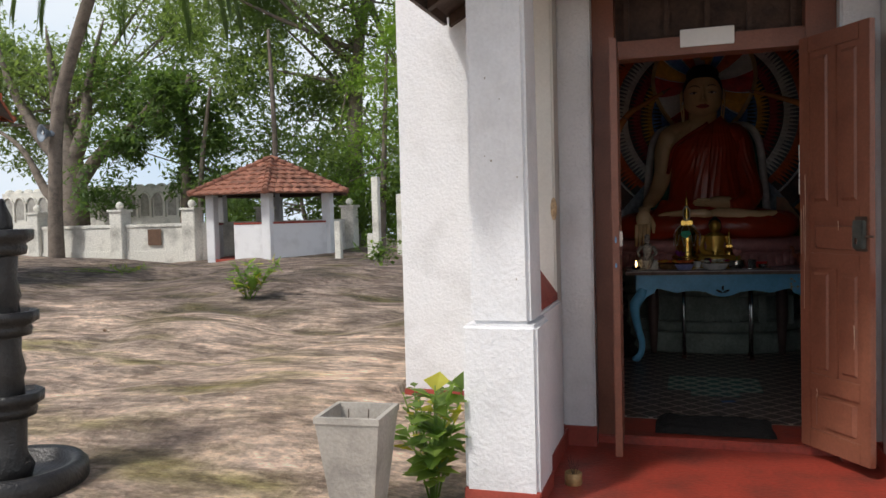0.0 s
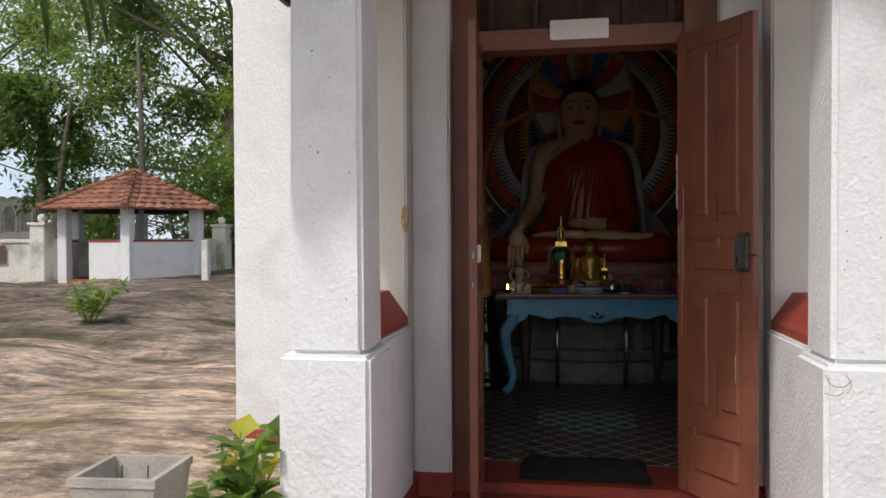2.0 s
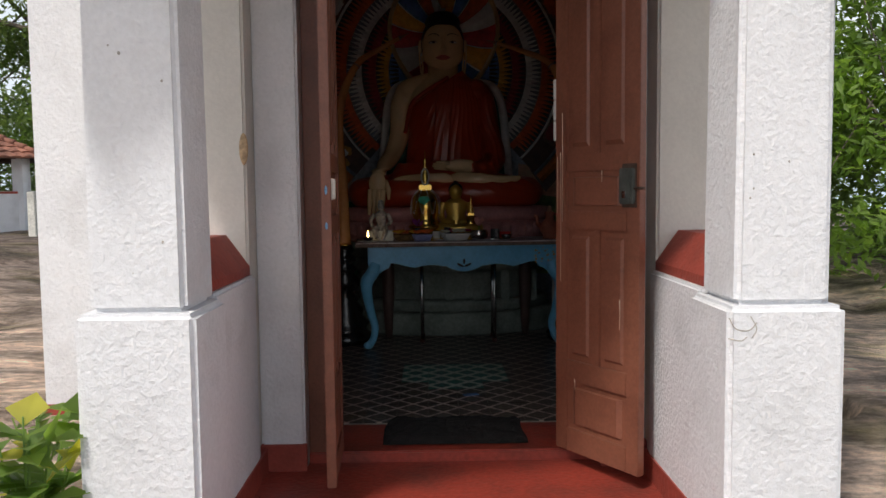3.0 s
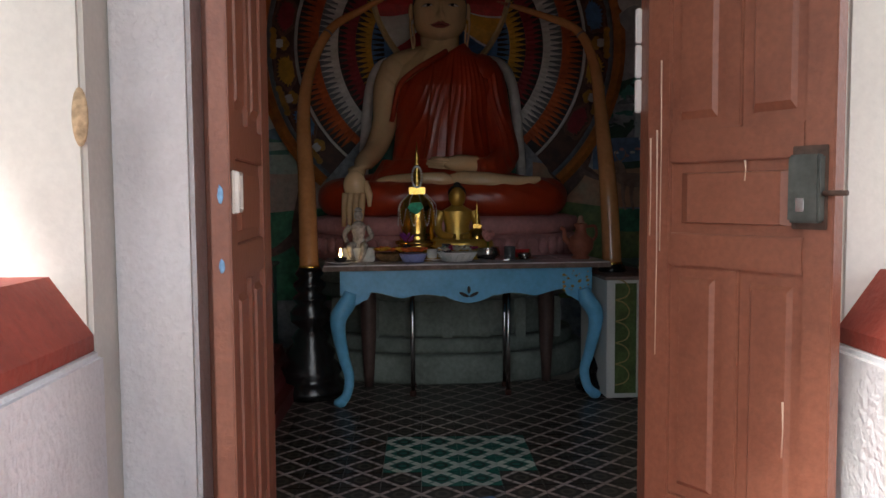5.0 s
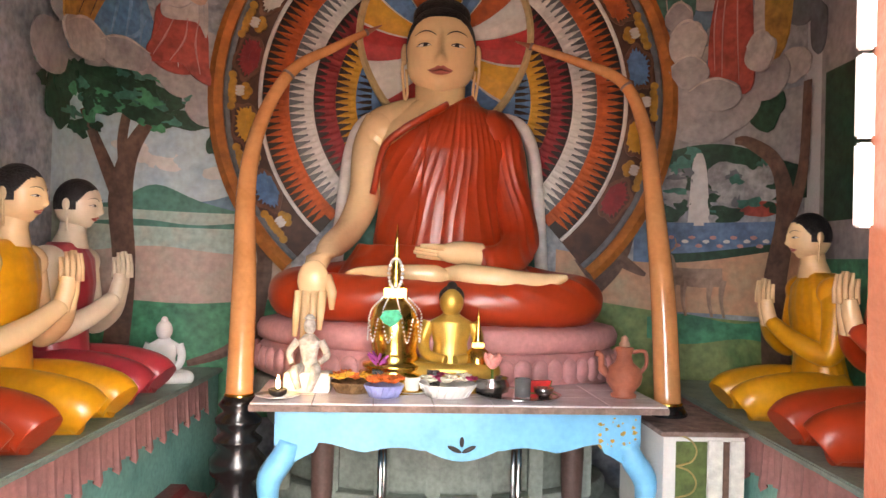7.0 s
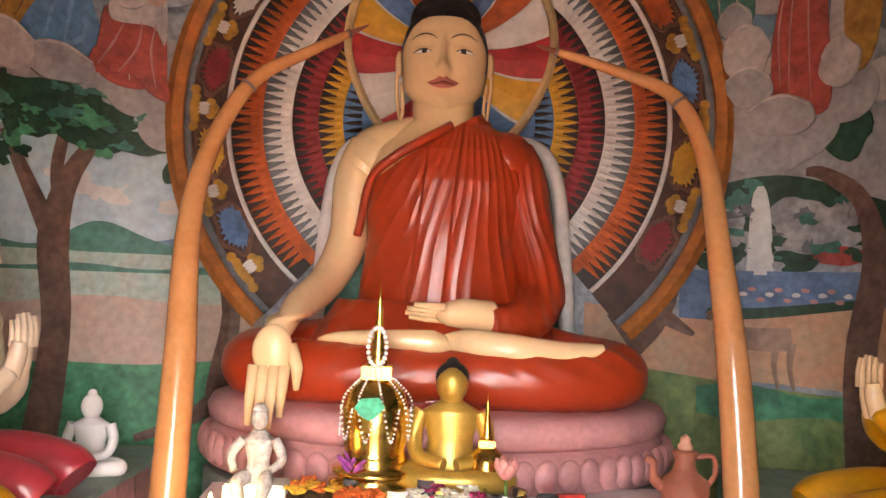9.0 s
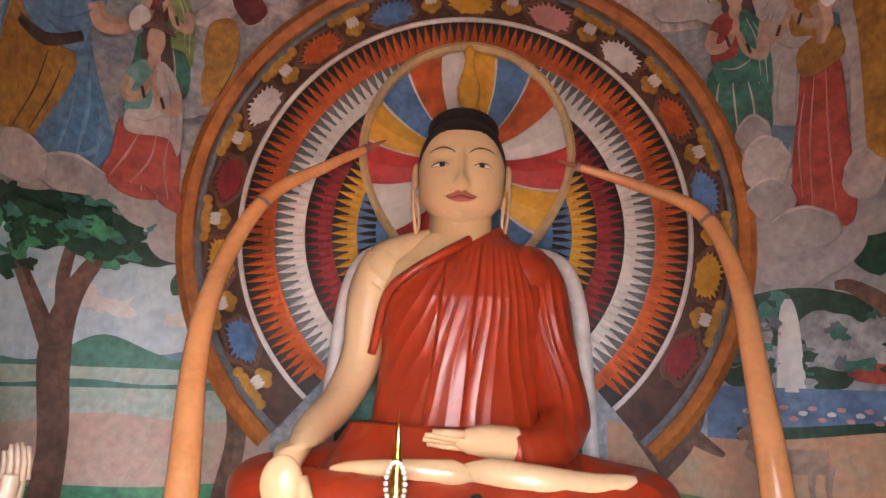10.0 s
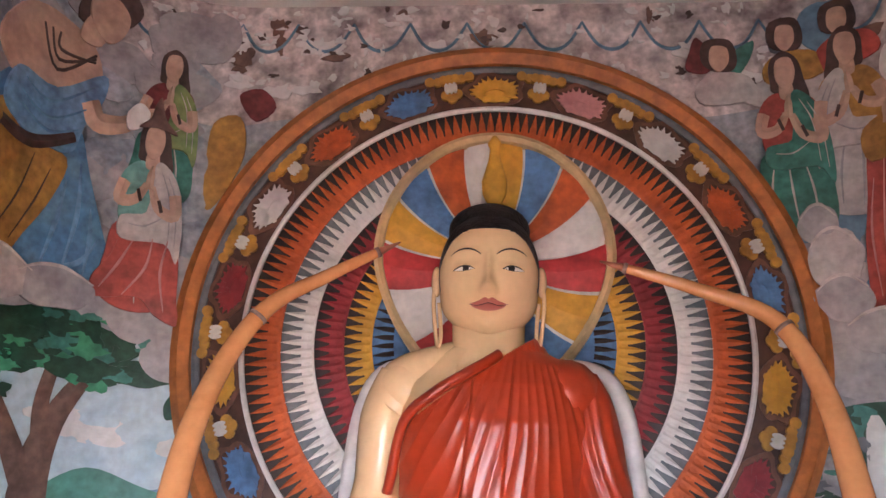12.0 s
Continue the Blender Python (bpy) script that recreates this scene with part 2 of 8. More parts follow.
LIP = mat("rose_lip_paint", (0.48, 0.13, 0.10), 0.3, 0, 0.04, 5, 0, 30)
EYEWHITE = mat("eye_white_paint", (0.75, 0.68, 0.60), 0.3, 0, 0.03, 5, 0, 30)
INK = mat("black_line_paint", (0.018, 0.013, 0.012), 0.5, 0, 0.1, 5, 0, 30)
PINK = mat("pink_lotus_paint", (0.58, 0.27, 0.26), 0.5, 0, 0.14, 6, 0.15, 40)
PINKDARK = mat("dusty_rose_paint", (0.42, 0.20, 0.185), 0.6, 0, 0.15, 5, 0.1, 40)
TEAL = mat("teal_limewash", (0.17, 0.40, 0.34), 0.7, 0, 0.2, 4, 0.1, 40, (0.07, 0.22, 0.19), 0.4)
MAROON = mat("maroon_gloss_paint", (0.18, 0.030, 0.030), 0.35, 0, 0.15, 5, 0.1, 40)
BLUEPAINT = mat("sky_blue_gloss_paint", (0.16, 0.47, 0.72), 0.38, 0, 0.10, 4, 0.12, 40, (0.10, 0.36, 0.60), 0.4)
TILETOP = mat("lilac_white_tile", (0.68, 0.61, 0.62), 0.15, 0, 0.10, 7, 0.03, 40, (0.54, 0.46, 0.48), 0.42, rnd=0.05)
EDGEWOOD = mat("worn_brown_edge", (0.25, 0.17, 0.14), 0.8, 0, 0.3, 12, 0.4, 60)
TUSK = mat("varnished_yellow_wood", (0.58, 0.26, 0.10), 0.22, 0, 0.08, 5, 0.02, 40, (0.46, 0.18, 0.055), 0.40, coat=0.6)
EBONY = mat("black_turned_wood", (0.012, 0.010, 0.010), 0.25, 0, 0.2, 8, 0.1, 40, coat=0.4)
GOLD = mat("polished_brass", (0.80, 0.52, 0.13), 0.2, 1.0, 0.10, 8, 0.06, 60)
GOLDPAINT = mat("gold_paint", (0.60, 0.38, 0.08), 0.35, 0.6, 0.10, 8, 0.05, 60)
STEEL = mat("stainless_steel", (0.62, 0.61, 0.60), 0.18, 1.0, 0.05, 8, 0, 60)
TERRA = mat("red_terracotta", (0.34, 0.10, 0.055), 0.65, 0, 0.15, 8, 0.15, 50)
STONEGREY = mat("green_grey_stone_paint", (0.22, 0.25, 0.215), 0.7, 0, 0.2, 5, 0.2, 40)
CERAMIC = mat("white_glazed_ceramic", (0.78, 0.77, 0.74), 0.15, 0, 0.03, 5, 0, 40)
BLACKCLOTH = mat("black_fibre_mat", (0.012, 0.011, 0.011), 0.95, 0, 0.4, 30, 0.9, 150)


# ---- builders ----
def thing(name, label, category, at=(0, 0, 0), rz=0.0, group=""):
    ob = new(name)
    ob.empty_display_size = 0.05
    ob.matrix_world = pose(*at, 0, 0, rz)
    return tagged(ob, label, category, group)


def part(name, bm, material, parent=None, label="", smooth=False):
    me = bpy.data.meshes.new(name)
    bmesh.ops.recalc_face_normals(bm, faces=bm.faces)
    if smooth:
        for f in bm.faces:
            f.smooth = True
    bm.to_mesh(me)
    bm.free()
    for m in (material if isinstance(material, (list, tuple)) else [material]):
        me.materials.append(m)
    ob = new(name, me)
    if parent:
        ob.parent = parent
    return tagged(ob, label)


def structure(ob, label, category=""):
    return tagged(ob, label, category or "", "", "structure")


def box(x0, x1, y0, y1, z0, z1, bevel=0.0, bm=None, seg=2, mi=0):
    bm = bm or bmesh.new()
    r = bmesh.ops.create_cube(bm, size=1, matrix=Matrix.LocRotScale(((x0 + x1) / 2, (y0 + y1) / 2, (z0 + z1) / 2), None, (abs(x1 - x0), abs(y1 - y0), abs(z1 - z0))))
    fs = {f for v in r["verts"] for f in v.link_faces}
    for f in fs:
        f.material_index = mi
    if bevel:
        bmesh.ops.bevel(bm, geom=list({e for v in r["verts"] for e in v.link_edges}), offset=bevel, segments=seg, affect="EDGES")
    return bm


def lathe(profile, n=24, c=(0, 0, 0), bm=None, mi=0, squash=1.0):
    bm = bm or bmesh.new()
    rings = []
    for r, z in profile:
        rings.append([bm.verts.new((c[0] + max(r, 1e-4) * math.cos(2 * math.pi * i / n), c[1] + squash * max(r, 1e-4) * math.sin(2 * math.pi * i / n), c[2] + z)) for i in range(n)])
    for a, b in zip(rings, rings[1:]):
        for i in range(n):
            f = bm.faces.new((a[i], a[(i + 1) % n], b[(i + 1) % n], b[i]))
            f.material_index = mi
            f.smooth = True
    for r in (rings[0], rings[-1]):
        f = bm.faces.new(r)
        f.material_index = mi
    return bm


def tube(pts, radii, n=10, bm=None, mi=0, flat=1.0):
    """A closed tube along points, with a radius at each."""
    bm = bm or bmesh.new()
    pts = [Vector(p) for p in pts]
    if isinstance(radii, (int, float)):
        radii = [radii] * len(pts)
    rings, ref = [], None
    for i, p in enumerate(pts):
        d = (pts[min(i + 1, len(pts) - 1)] - pts[max(i - 1, 0)]).normalized()
        if ref is None:
            ref = Vector((0, 0, 1)) if abs(d.z) < 0.9 else Vector((1, 0, 0))
        u = (ref - d * ref.dot(d)).normalized()
        ref = u
        w = d.cross(u)
        rings.append([bm.verts.new(p + radii[i] * (math.cos(2 * math.pi * k / n) * u * flat + math.sin(2 * math.pi * k / n) * w)) for k in range(n)])
    for a, b in zip(rings, rings[1:]):
        for k in range(n):
            f = bm.faces.new((a[k], a[(k + 1) % n], b[(k + 1) % n], b[k]))
            f.material_index = mi
            f.smooth = True
    for r in (rings[0], rings[-1]):
        f = bm.faces.new(r)
        f.material_index = mi
    return bm


def curve(pts, n=6):
    """Catmull-Rom points through pts."""
    pts = [Vector(p) for p in pts]
    out = []
    for i in range(len(pts) - 1):
        p0, p1, p2, p3 = pts[max(i - 1, 0)], pts[i], pts[i + 1], pts[min(i + 2, len(pts) - 1)]
        for k in range(n):
            t = k / n
            out.append(0.5 * (2 * p1 + (p2 - p0) * t + (2 * p0 - 5 * p1 + 4 * p2 - p3) * t * t + (3 * p1 - p0 - 3 * p2 + p3) * t ** 3))
    return out + [pts[-1]]


def spread(values, m):
    """Values stretched evenly to m entries."""
    return [float(v) for v in np.interp(np.linspace(0, len(values) - 1, m), range(len(values)), values)]


def ball(c, r, bm=None, mi=0, n=24, rot=None, fn=None):
    bm = bm or bmesh.new()
    r = (r, r, r) if isinstance(r, (int, float)) else r
    res = bmesh.ops.create_uvsphere(bm, u_segments=n, v_segments=max(6, n * 2 // 3), radius=1)
    m = Matrix.LocRotScale(c, Euler([radians(a) for a in rot]) if rot else None, r)
    for v in res["verts"]:
        if fn:
            v.co = fn(v.co)
        v.co = m @ v.co
    for f in {f for v in res["verts"] for f in v.link_faces}:
        f.material_index = mi
        f.smooth = True
    return bm


def prism(outline, depth, frame_fn=None, bm=None, mi=0):
    """An outline of (a, b) pairs pushed out by depth; frame_fn(a, b, d) gives the place."""
    bm = bm or bmesh.new()
    fn = frame_fn or (lambda a, b, d: (a, d, b))
    lo = [bm.verts.new(fn(a, b, 0)) for a, b in outline]
    hi = [bm.verts.new(fn(a, b, depth)) for a, b in outline]
    n = len(outline)
    fs = [bm.faces.new(lo), bm.faces.new(hi[::-1])]
    fs += [bm.faces.new((lo[i], hi[i], hi[(i + 1) % n], lo[(i + 1) % n])) for i in range(n)]
    for f in fs:
        f.material_index = mi
    return bm


def pieces(name, verts, faces, material, parent=None, label="", kind=""):
    me = bpy.data.meshes.new(name)
    me.from_pydata(verts, [], faces)
    me.materials.append(material)
    ob = new(name, me)
    if parent:
        ob.parent = parent
    return tagged(ob, label, "", "", kind)


# ---- ground ----
def ground_z(x, y):
    s = math.hypot(x + 0.2, y - 0.1)
    z = -0.06 + 0.026 * max(0.0, min(s, 24) - 4.0) - 0.04 * max(0.0, s - 26)
    p = Vector((x * 0.22, y * 0.22, 0.3))
    k = min(1.0, max(0.0, (s - 3) / 6))
    z += k * (0.22 * noise.noise(p) + 0.10 * noise.noise(p * 2.7) - 0.10 * max(0, 0.18 - abs(noise.noise(p * 1.9 + Vector((4, 2, 0))))) * 3)
    z += 0.022 * noise.noise(Vector((x * 1.4, y * 1.4, 1.7))) + 0.014 * noise.noise(Vector((x * 3.2, y * 3.2, 2.2)))
    z += 0.13 * math.exp(-((x + 2.5) ** 2 + (y - 5.2) ** 2) / 2.5)
    return z


def build_ground():
    xs = sorted(set(list(np.arange(-16, 6, 0.16)) + list(np.linspace(-60, -16, 30)) + list(np.linspace(6, 60, 30)) + [-900, -250, 250, 900]))
    ys = sorted(set(list(np.arange(-2, 22, 0.16)) + list(np.linspace(-40, -2, 16)) + list(np.linspace(22, 70, 24)) + [-900, -200, 250, 900]))
    verts, faces = [], []
    for y in ys:
        for x in xs:
            z = ground_z(x, y) if abs(x) < 61 and abs(y) < 71 else -3.0
            if abs(x) < (1.05 if y < 5.5 else 2.1) and 3.7 < y < 10.5:
                z = -0.25
            verts.append((x, y, z))
    w = len(xs)
    for j in range(len(ys) - 1):
        for i in range(w - 1):
            a = j * w + i
            faces.append((a, a + 1, a + w + 1, a + w))
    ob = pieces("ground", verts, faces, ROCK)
    for p in ob.data.polygons:
        p.use_smooth = True
    structure(ob, "bare weathered brown rock with moss streaks and puddle stains", "ground")


build_ground()


# ---- shrine building ----
def build_shell():
    y0, y1, X, H = 5.5, 5.72, 2.12, 4.3
    bm = box(-2.14, -0.96, y0, y1, -0.3, H)
    box(0.96, 2.0, y0, y1, -0.3, H, bm=bm)
    box(-0.96, 0.96, y0, y1, 3.0, H, bm=bm)
    structure(part("wall_front", bm, WHITE), "rough whitewashed front wall of the shrine", "wall")
    structure(part("wall_west", prism([(-2.14, 5.503), (-X, 5.723), (-X, 10.2), (-2.5, 10.2), (-2.32, 6.2)], H + 0.3, lambda p, q, d: (p, q, d - 0.3)), WHITE), "whitewashed side wall", "wall")
    structure(part("wall_east", prism([(2.0, 5.503), (X, 5.723), (X, 10.2), (2.4, 10.2), (2.22, 6.2)], H + 0.3, lambda p, q, d: (p, q, d - 0.3)), WHITE), "whitewashed side wall", "wall")
    structure(part("wall_back", box(-X, X, 9.95, 10.2, -0.3, H), WHITE), "whitewashed rear wall", "wall")
    bm = box(-2.145, -1.25, y0 - 0.025, y0 - 0.002, -0.3, 0.15, 0.006)
    structure(part("baseboard", bm, REDPAINT), "red painted plinth band along the wall", "plinth")
    structure(part("baseboard", box(1.25, 2.003, y0 - 0.025, y0 - 0.002, -0.3, 0.15, 0.006), REDPAINT), "red painted plinth band along the wall", "plinth")
    structure(part("ceiling", box(-X, X, y1, 9.95, 4.28, 4.4), CREAM), "plain plastered ceiling", "ceiling")
    structure(part("roof", prism([(-2.9, 4.1), (0, 5.9), (2.9, 4.1), (2.9, 4.0), (-2.9, 4.0)], 5.6, lambda a, b, d: (a, 5.15 + d, b + 0.41)), CLAY), "tiled main roof", "roof")
    # porch: rear piers, door wall
    for s in (-1, 1):
        bm = box(s * 0.695, s * 0.90, 5.0, 5.3, -0.3, 3.4, 0.012)
        structure(part("pier", bm, WHITE), "smooth white plastered pier beside the doorway", "pier")
        bm = box(s * 0.903, s * 1.2, 4.86, 5.497, -0.3, 3.4, 0.012)
        structure(part("pier", bm, CREAM), "white plastered rear pier of the porch", "pier")
        structure(part("baseboard", box(s * 0.69, s * 0.905, 4.985, 5.02, -0.3, 0.075, 0.004), REDPAINT), "red skirting of the pier", "skirting")
    bm = box(-0.695, 0.695, 5.10, 5.3, 3.10, 3.4)
    structure(part("wall_over_door", bm, CREAM), "plaster wall above the doorway", "wall")
    # porch floor, sill
    structure(part("porch_floor", box(-1.2, 1.2, 3.9, 5.1, -0.3, -0.05, 0.01), REDFLOOR), "worn red oxide cement porch floor", "floor")
    structure(part("sill", box(-0.90, 0.90, 5.10, 5.55, -0.3, 0.0, 0.008), REDFLOOR), "red cement door sill", "sill")
    structure(part("step", box(-0.95, 0.95, 3.35, 3.9, -0.3, -0.11, 0.01), REDFLOOR), "red cement entrance step", "step")
    # front pillars and low side walls
    for s in (-1, 1):
        piece = thing("pillar", "white plastered square porch pillar on a wider plinth, pitted surface", "pillar", (s * 1.03, 4.03, -0.3), 0, "porch pillars")
        bm = box(-0.19, 0.19, -0.19, 0.19, 0.0, 1.17, 0.018, seg=3)
        part("plinth", bm, WHITE, piece)
        bm = box(-0.155, 0.155, -0.155, 0.155, 1.168, 3.25, 0.02, seg=3)
        for v in bm.verts:
            if v.co.z > 2:
                v.co.x *= 0.94
                v.co.y *= 0.94
            v.co.x += 0.006 * noise.noise(v.co * 3)
        part("shaft", bm, WHITE, piece)
        pit = random.Random(3 + s)
        for k in range(9):
            z, x, r = 1.25 + 1.7 * pit.random(), -0.13 + 0.26 * pit.random(), 0.003 + 0.004 * pit.random() ** 2
            part("pit", ball((x, -0.153, z), (r, 0.002, r * 1.2), n=8), CEMENT, piece)
        if s > 0:
            for pts in ([(-0.188, 1.135), (-0.165, 1.10), (-0.125, 1.095), (-0.10, 1.12)], [(-0.19, 1.07), (-0.15, 1.062), (-0.13, 1.075)], [(-0.12, 1.14), (-0.10, 1.10), (-0.115, 1.07)]):
                part("crack", tube(curve([(a, -0.1895, b) for a, b in pts], 4), 0.0022, 5), CEMENT, piece, "dark crack in the plaster")
        part("base_band", box(-0.195, 0.195, -0.195, 0.195, 0.02, 0.345, 0.006), REDPAINT, piece, "red painted base band")
        x0, x1 = s * 0.875, s * 1.13
        structure(part("parapet", box(x0, x1, 4.215, 4.862, -0.3, 0.885, 0.012), WHITE), "low whitewashed porch side wall", "parapet")
        prof = [(s * 0.90, 0.887), (s * 0.90, 0.925), (s * 1.0, 1.065), (s * 1.12, 1.065), (s * 1.2, 0.925), (s * 1.2, 0.887)]
        structure(part("coping", prism(prof, 0.66, lambda a, b, d: (a, 4.2 + d, b)), REDPAINT), "red painted sloping coping on the porch wall", "coping")
        structure(part("baseboard", box(s * 0.868, s * 0.88, 3.9, 4.99, -0.3, 0.06), REDPAINT), "red skirting of the porch wall", "skirting")
    # porch roof with rafters; its unseen front overhang is lengthened to shade the porch
    for s in (-1, 1):
        bm = prism([(0, 3.87), (s * 1.75, 2.87), (s * 1.75, 2.84), (0, 3.84)], 3.0, lambda a, b, d: (a, 2.9 + d, b))
        roof = part("porch_roof", bm, CLAY)
        structure(roof, "clay tiled porch roof slope", "roof")
        # thin dark sheet added below the tiles to darken the underside
        bm = prism([(s * 0.01, 3.830), (s * 1.745, 2.838), (s * 1.745, 2.822), (s * 0.01, 3.814)], 2.98, lambda a, b, d: (a, 2.91 + d, b))
        structure(part("roof_boarding", bm, DARKWOOD), "dark sheet under the porch tiles", "roof")
        for k in range(6):
            y = 3.0 + k * 0.49
            bm = prism([(s * 0.03, 3.792), (s * 1.72, 2.826), (s * 1.72, 2.75), (s * 0.03, 3.71)], 0.06, lambda a, b, d: (a, y + d, b))
            structure(part("rafter", bm, DARKWOOD), "dark timber rafter under the porch eave", "rafter")
        structure(part("fascia", box(s * 1.74, s * 1.77, 2.88, 5.46, 2.76, 2.88), DARKWOOD), "dark timber fascia board", "fascia")
        # beams and gable are out of view, hung low to cut sky light
        structure(part("beam", box(s * 0.93, s * 1.13, 3.85, 4.86, 2.74, 3.15), WHITE), "unseen white plastered porch beam, set low to block sky light", "beam")
    structure(part("beam", box(-1.13, 1.13, 3.93, 4.13, 2.741, 3.16), WHITE), "unseen white plastered front beam, set low to block sky light", "beam")
    structure(part("gable", prism([(-1.1, 3.16), (1.1, 3.16), (0, 3.70)], 0.1, lambda a, b, d: (a, 3.98 + d, b)), WHITE), "unseen plastered porch gable that blocks sky light", "gable")


build_shell()


def door_leaf(name, hinge, ang, flip, label):
    """A panelled leaf, hung at x = 0, reaching to +x; the outer face looks to -y."""
    W, H, T = 0.52, 2.36, 0.04
    leaf = thing(name, label, "door", (hinge[0], hinge[1], 0.02), ang)
    sg = -1 if flip else 1
    bm = bmesh.new()
    cols = (0, 0.075, 0.24, 0.285, W - 0.07, W)
    for a, b in ((0, 1), (4, 5)):
        box(sg * cols[a], sg * cols[b], -T / 2, T / 2, 0, H, 0.003, bm)
    rails = ((0, 0.11), (0.335, 0.435), (1.045, 1.13), (1.31, 1.39), (2.27, H))
    for z0, z1 in rails:
        box(sg * cols[1], sg * cols[4], -T / 2 + 0.001, T / 2 - 0.001, z0, z1, 0.003, bm)
    for z0, z1 in ((0.435, 1.045), (1.39, 2.27)):
        box(sg * cols[2], sg * cols[3], -T / 2 + 0.001, T / 2 - 0.001, z0, z1, 0.003, bm)
    part("stile_frame", bm, DOORWOOD, leaf)
    fields = [(cols[1], cols[4], 0.11, 0.335), (cols[1], cols[4], 1.13, 1.31)]
    for z0, z1 in ((0.435, 1.045), (1.39, 2.27)):
        fields += [(cols[1], cols[2], z0, z1), (cols[3], cols[4], z0, z1)]
    for a, b, z0, z1 in fields:
        bm = box(sg * (a - 0.002), sg * (b + 0.002), -0.008, 0.008, z0 - 0.002, z1 + 0.002)
        for side in (-1, 1):
            r = bmesh.ops.create_cube(bm, size=1, matrix=Matrix.LocRotScale((sg * (a + b) / 2, side * 0.012, (z0 + z1) / 2), None, (b - a - 0.05, 0.014, z1 - z0 - 0.05)))
            for v in r["verts"]:
                if v.co.y * side > 0.012:
                    v.co.x = sg * (a + b) / 2 + (v.co.x - sg * (a + b) / 2) * 0.80
                    v.co.z = (z0 + z1) / 2 + (v.co.z - (z0 + z1) / 2) * 0.94
        part("panel", bm, DOORWOOD, leaf)
    return leaf, sg, W


leaf_r, sg_r, W_r = door_leaf("door_1", (0.508, 5.10), -57.5, False, "open brown painted panelled wooden door leaf")
part("lock_box", box(W_r - 0.092, W_r - 0.018, -0.050, -0.02, 1.165, 1.315, 0.005), mat("grey_green_iron", (0.10, 0.11, 0.10), 0.55, 0.6, 0.2, 12, 0.1), leaf_r, "grey iron rim lock")
part("lock_plate", box(W_r - 0.095, W_r - 0.012, -0.026, -0.0205, 1.150, 1.335, 0.002), DARKWOOD, leaf_r, "dark iron back plate")
part("bolt", tube([(W_r - 0.02, -0.03, 1.23), (W_r + 0.035, -0.03, 1.23)], 0.006, 8), DARKWOOD, leaf_r)
part("keyhole", box(W_r - 0.07, W_r - 0.05, -0.053, -0.0495, 1.19, 1.22, 0.001), STEEL, leaf_r)
drip = mat("pale_paint_drip", (0.50, 0.36, 0.27), 0.5, 0, 0.1)
for x, z0, z1 in ((0.012, 1.12, 1.38), (0.034, 0.80, 1.40), (0.046, 1.08, 1.58), (0.30, 1.26, 1.31), (0.41, 0.62, 0.75), (0.13, 0.30, 0.35)):
    part("paint_drip", tube([(x, -0.0195, z1), (x + 0.002, -0.0195, (z0 + z1) / 2), (x, -0.0195, z0)], [0.003, 0.0016, 0.0022], 6), drip, leaf_r, "pale paint drip")
leaf_l, sg_l, W_l = door_leaf("door_2", (-0.548, 5.10), 93, True, "open brown painted door leaf with a pale hasp")
HASP = mat("pale_painted_iron", (0.55, 0.50, 0.45), 0.5, 0.2, 0.15, 12, 0.1)
bm = box(-W_l + 0.012, -W_l + 0.062, -0.026, -0.0205, 1.195, 1.285, 0.002)
for x0, x1, z0, z1 in ((0.014, 0.022, 1.20, 1.28), (0.052, 0.06, 1.20, 1.28), (0.014, 0.06, 1.198, 1.206), (0.014, 0.06, 1.274, 1.282)):
    box(-W_l + x0, -W_l + x1, -0.036, -0.025, z0, z1, 0.002, bm)
part("hasp", bm, HASP, leaf_l, "pale iron hasp and staple")
CHIPBLUE = mat("old_blue_undercoat", (0.16, 0.32, 0.52), 0.7, 0, 0.2, 30, 0.1)
for z, h in ((1.235, 0.018), (1.09, 0.014)):
    bm = ball((-W_l - 0.0005, 0.0, z), (0.0012, 0.006, h), n=12, fn=lambda c: c * (1 + 0.3 * noise.noise(c * 2.5 + Vector((z, 0, 0)))))
    part("paint_chip", bm, CHIPBLUE, leaf_l, "chipped blue undercoat")


def door_frame():
    fr = thing("door_frame", "brown timber frame with transom of the doorway", "door frame", (0, 5.2, 0))
    for x0, x1 in ((-0.558, -0.693), (0.53, 0.693)):
        part("jamb", box(x0, x1, -0.10, 0.10, 0.0, 3.10, 0.004), DOORWOOD, fr)
    part("lintel", box(-0.572, 0.572, -0.06, 0.10, 2.36, 2.47, 0.004), DOORWOOD, fr)
    part("transom_head", box(-0.572, 0.572, -0.06, 0.10, 3.04, 3.098, 0.004), DARKWOOD, fr)
    for k in range(5):
        part("transom_bar", box(-0.5 + k * 0.24, -0.47 + k * 0.24, -0.02, 0.02, 2.47, 3.04), DARKWOOD, fr)
    # dark sheet behind the bars paints in the unlit transom opening
    part("transom_panel", box(-0.57, 0.57, 0.03, 0.05, 2.47, 3.04), DARKWOOD, fr)
    sign = thing("name_board", "blank white board on the door lintel", "sign", (-0.01, 5.13, 2.40))
    part("board", box(-0.155, 0.155, -0.012, 0.008, 0.0, 0.105, 0.003), CERAMIC, sign)


door_frame()


# ---- shrine room: mural wall ----
CX, HZ, RB = 0.05, 2.46, 9.5


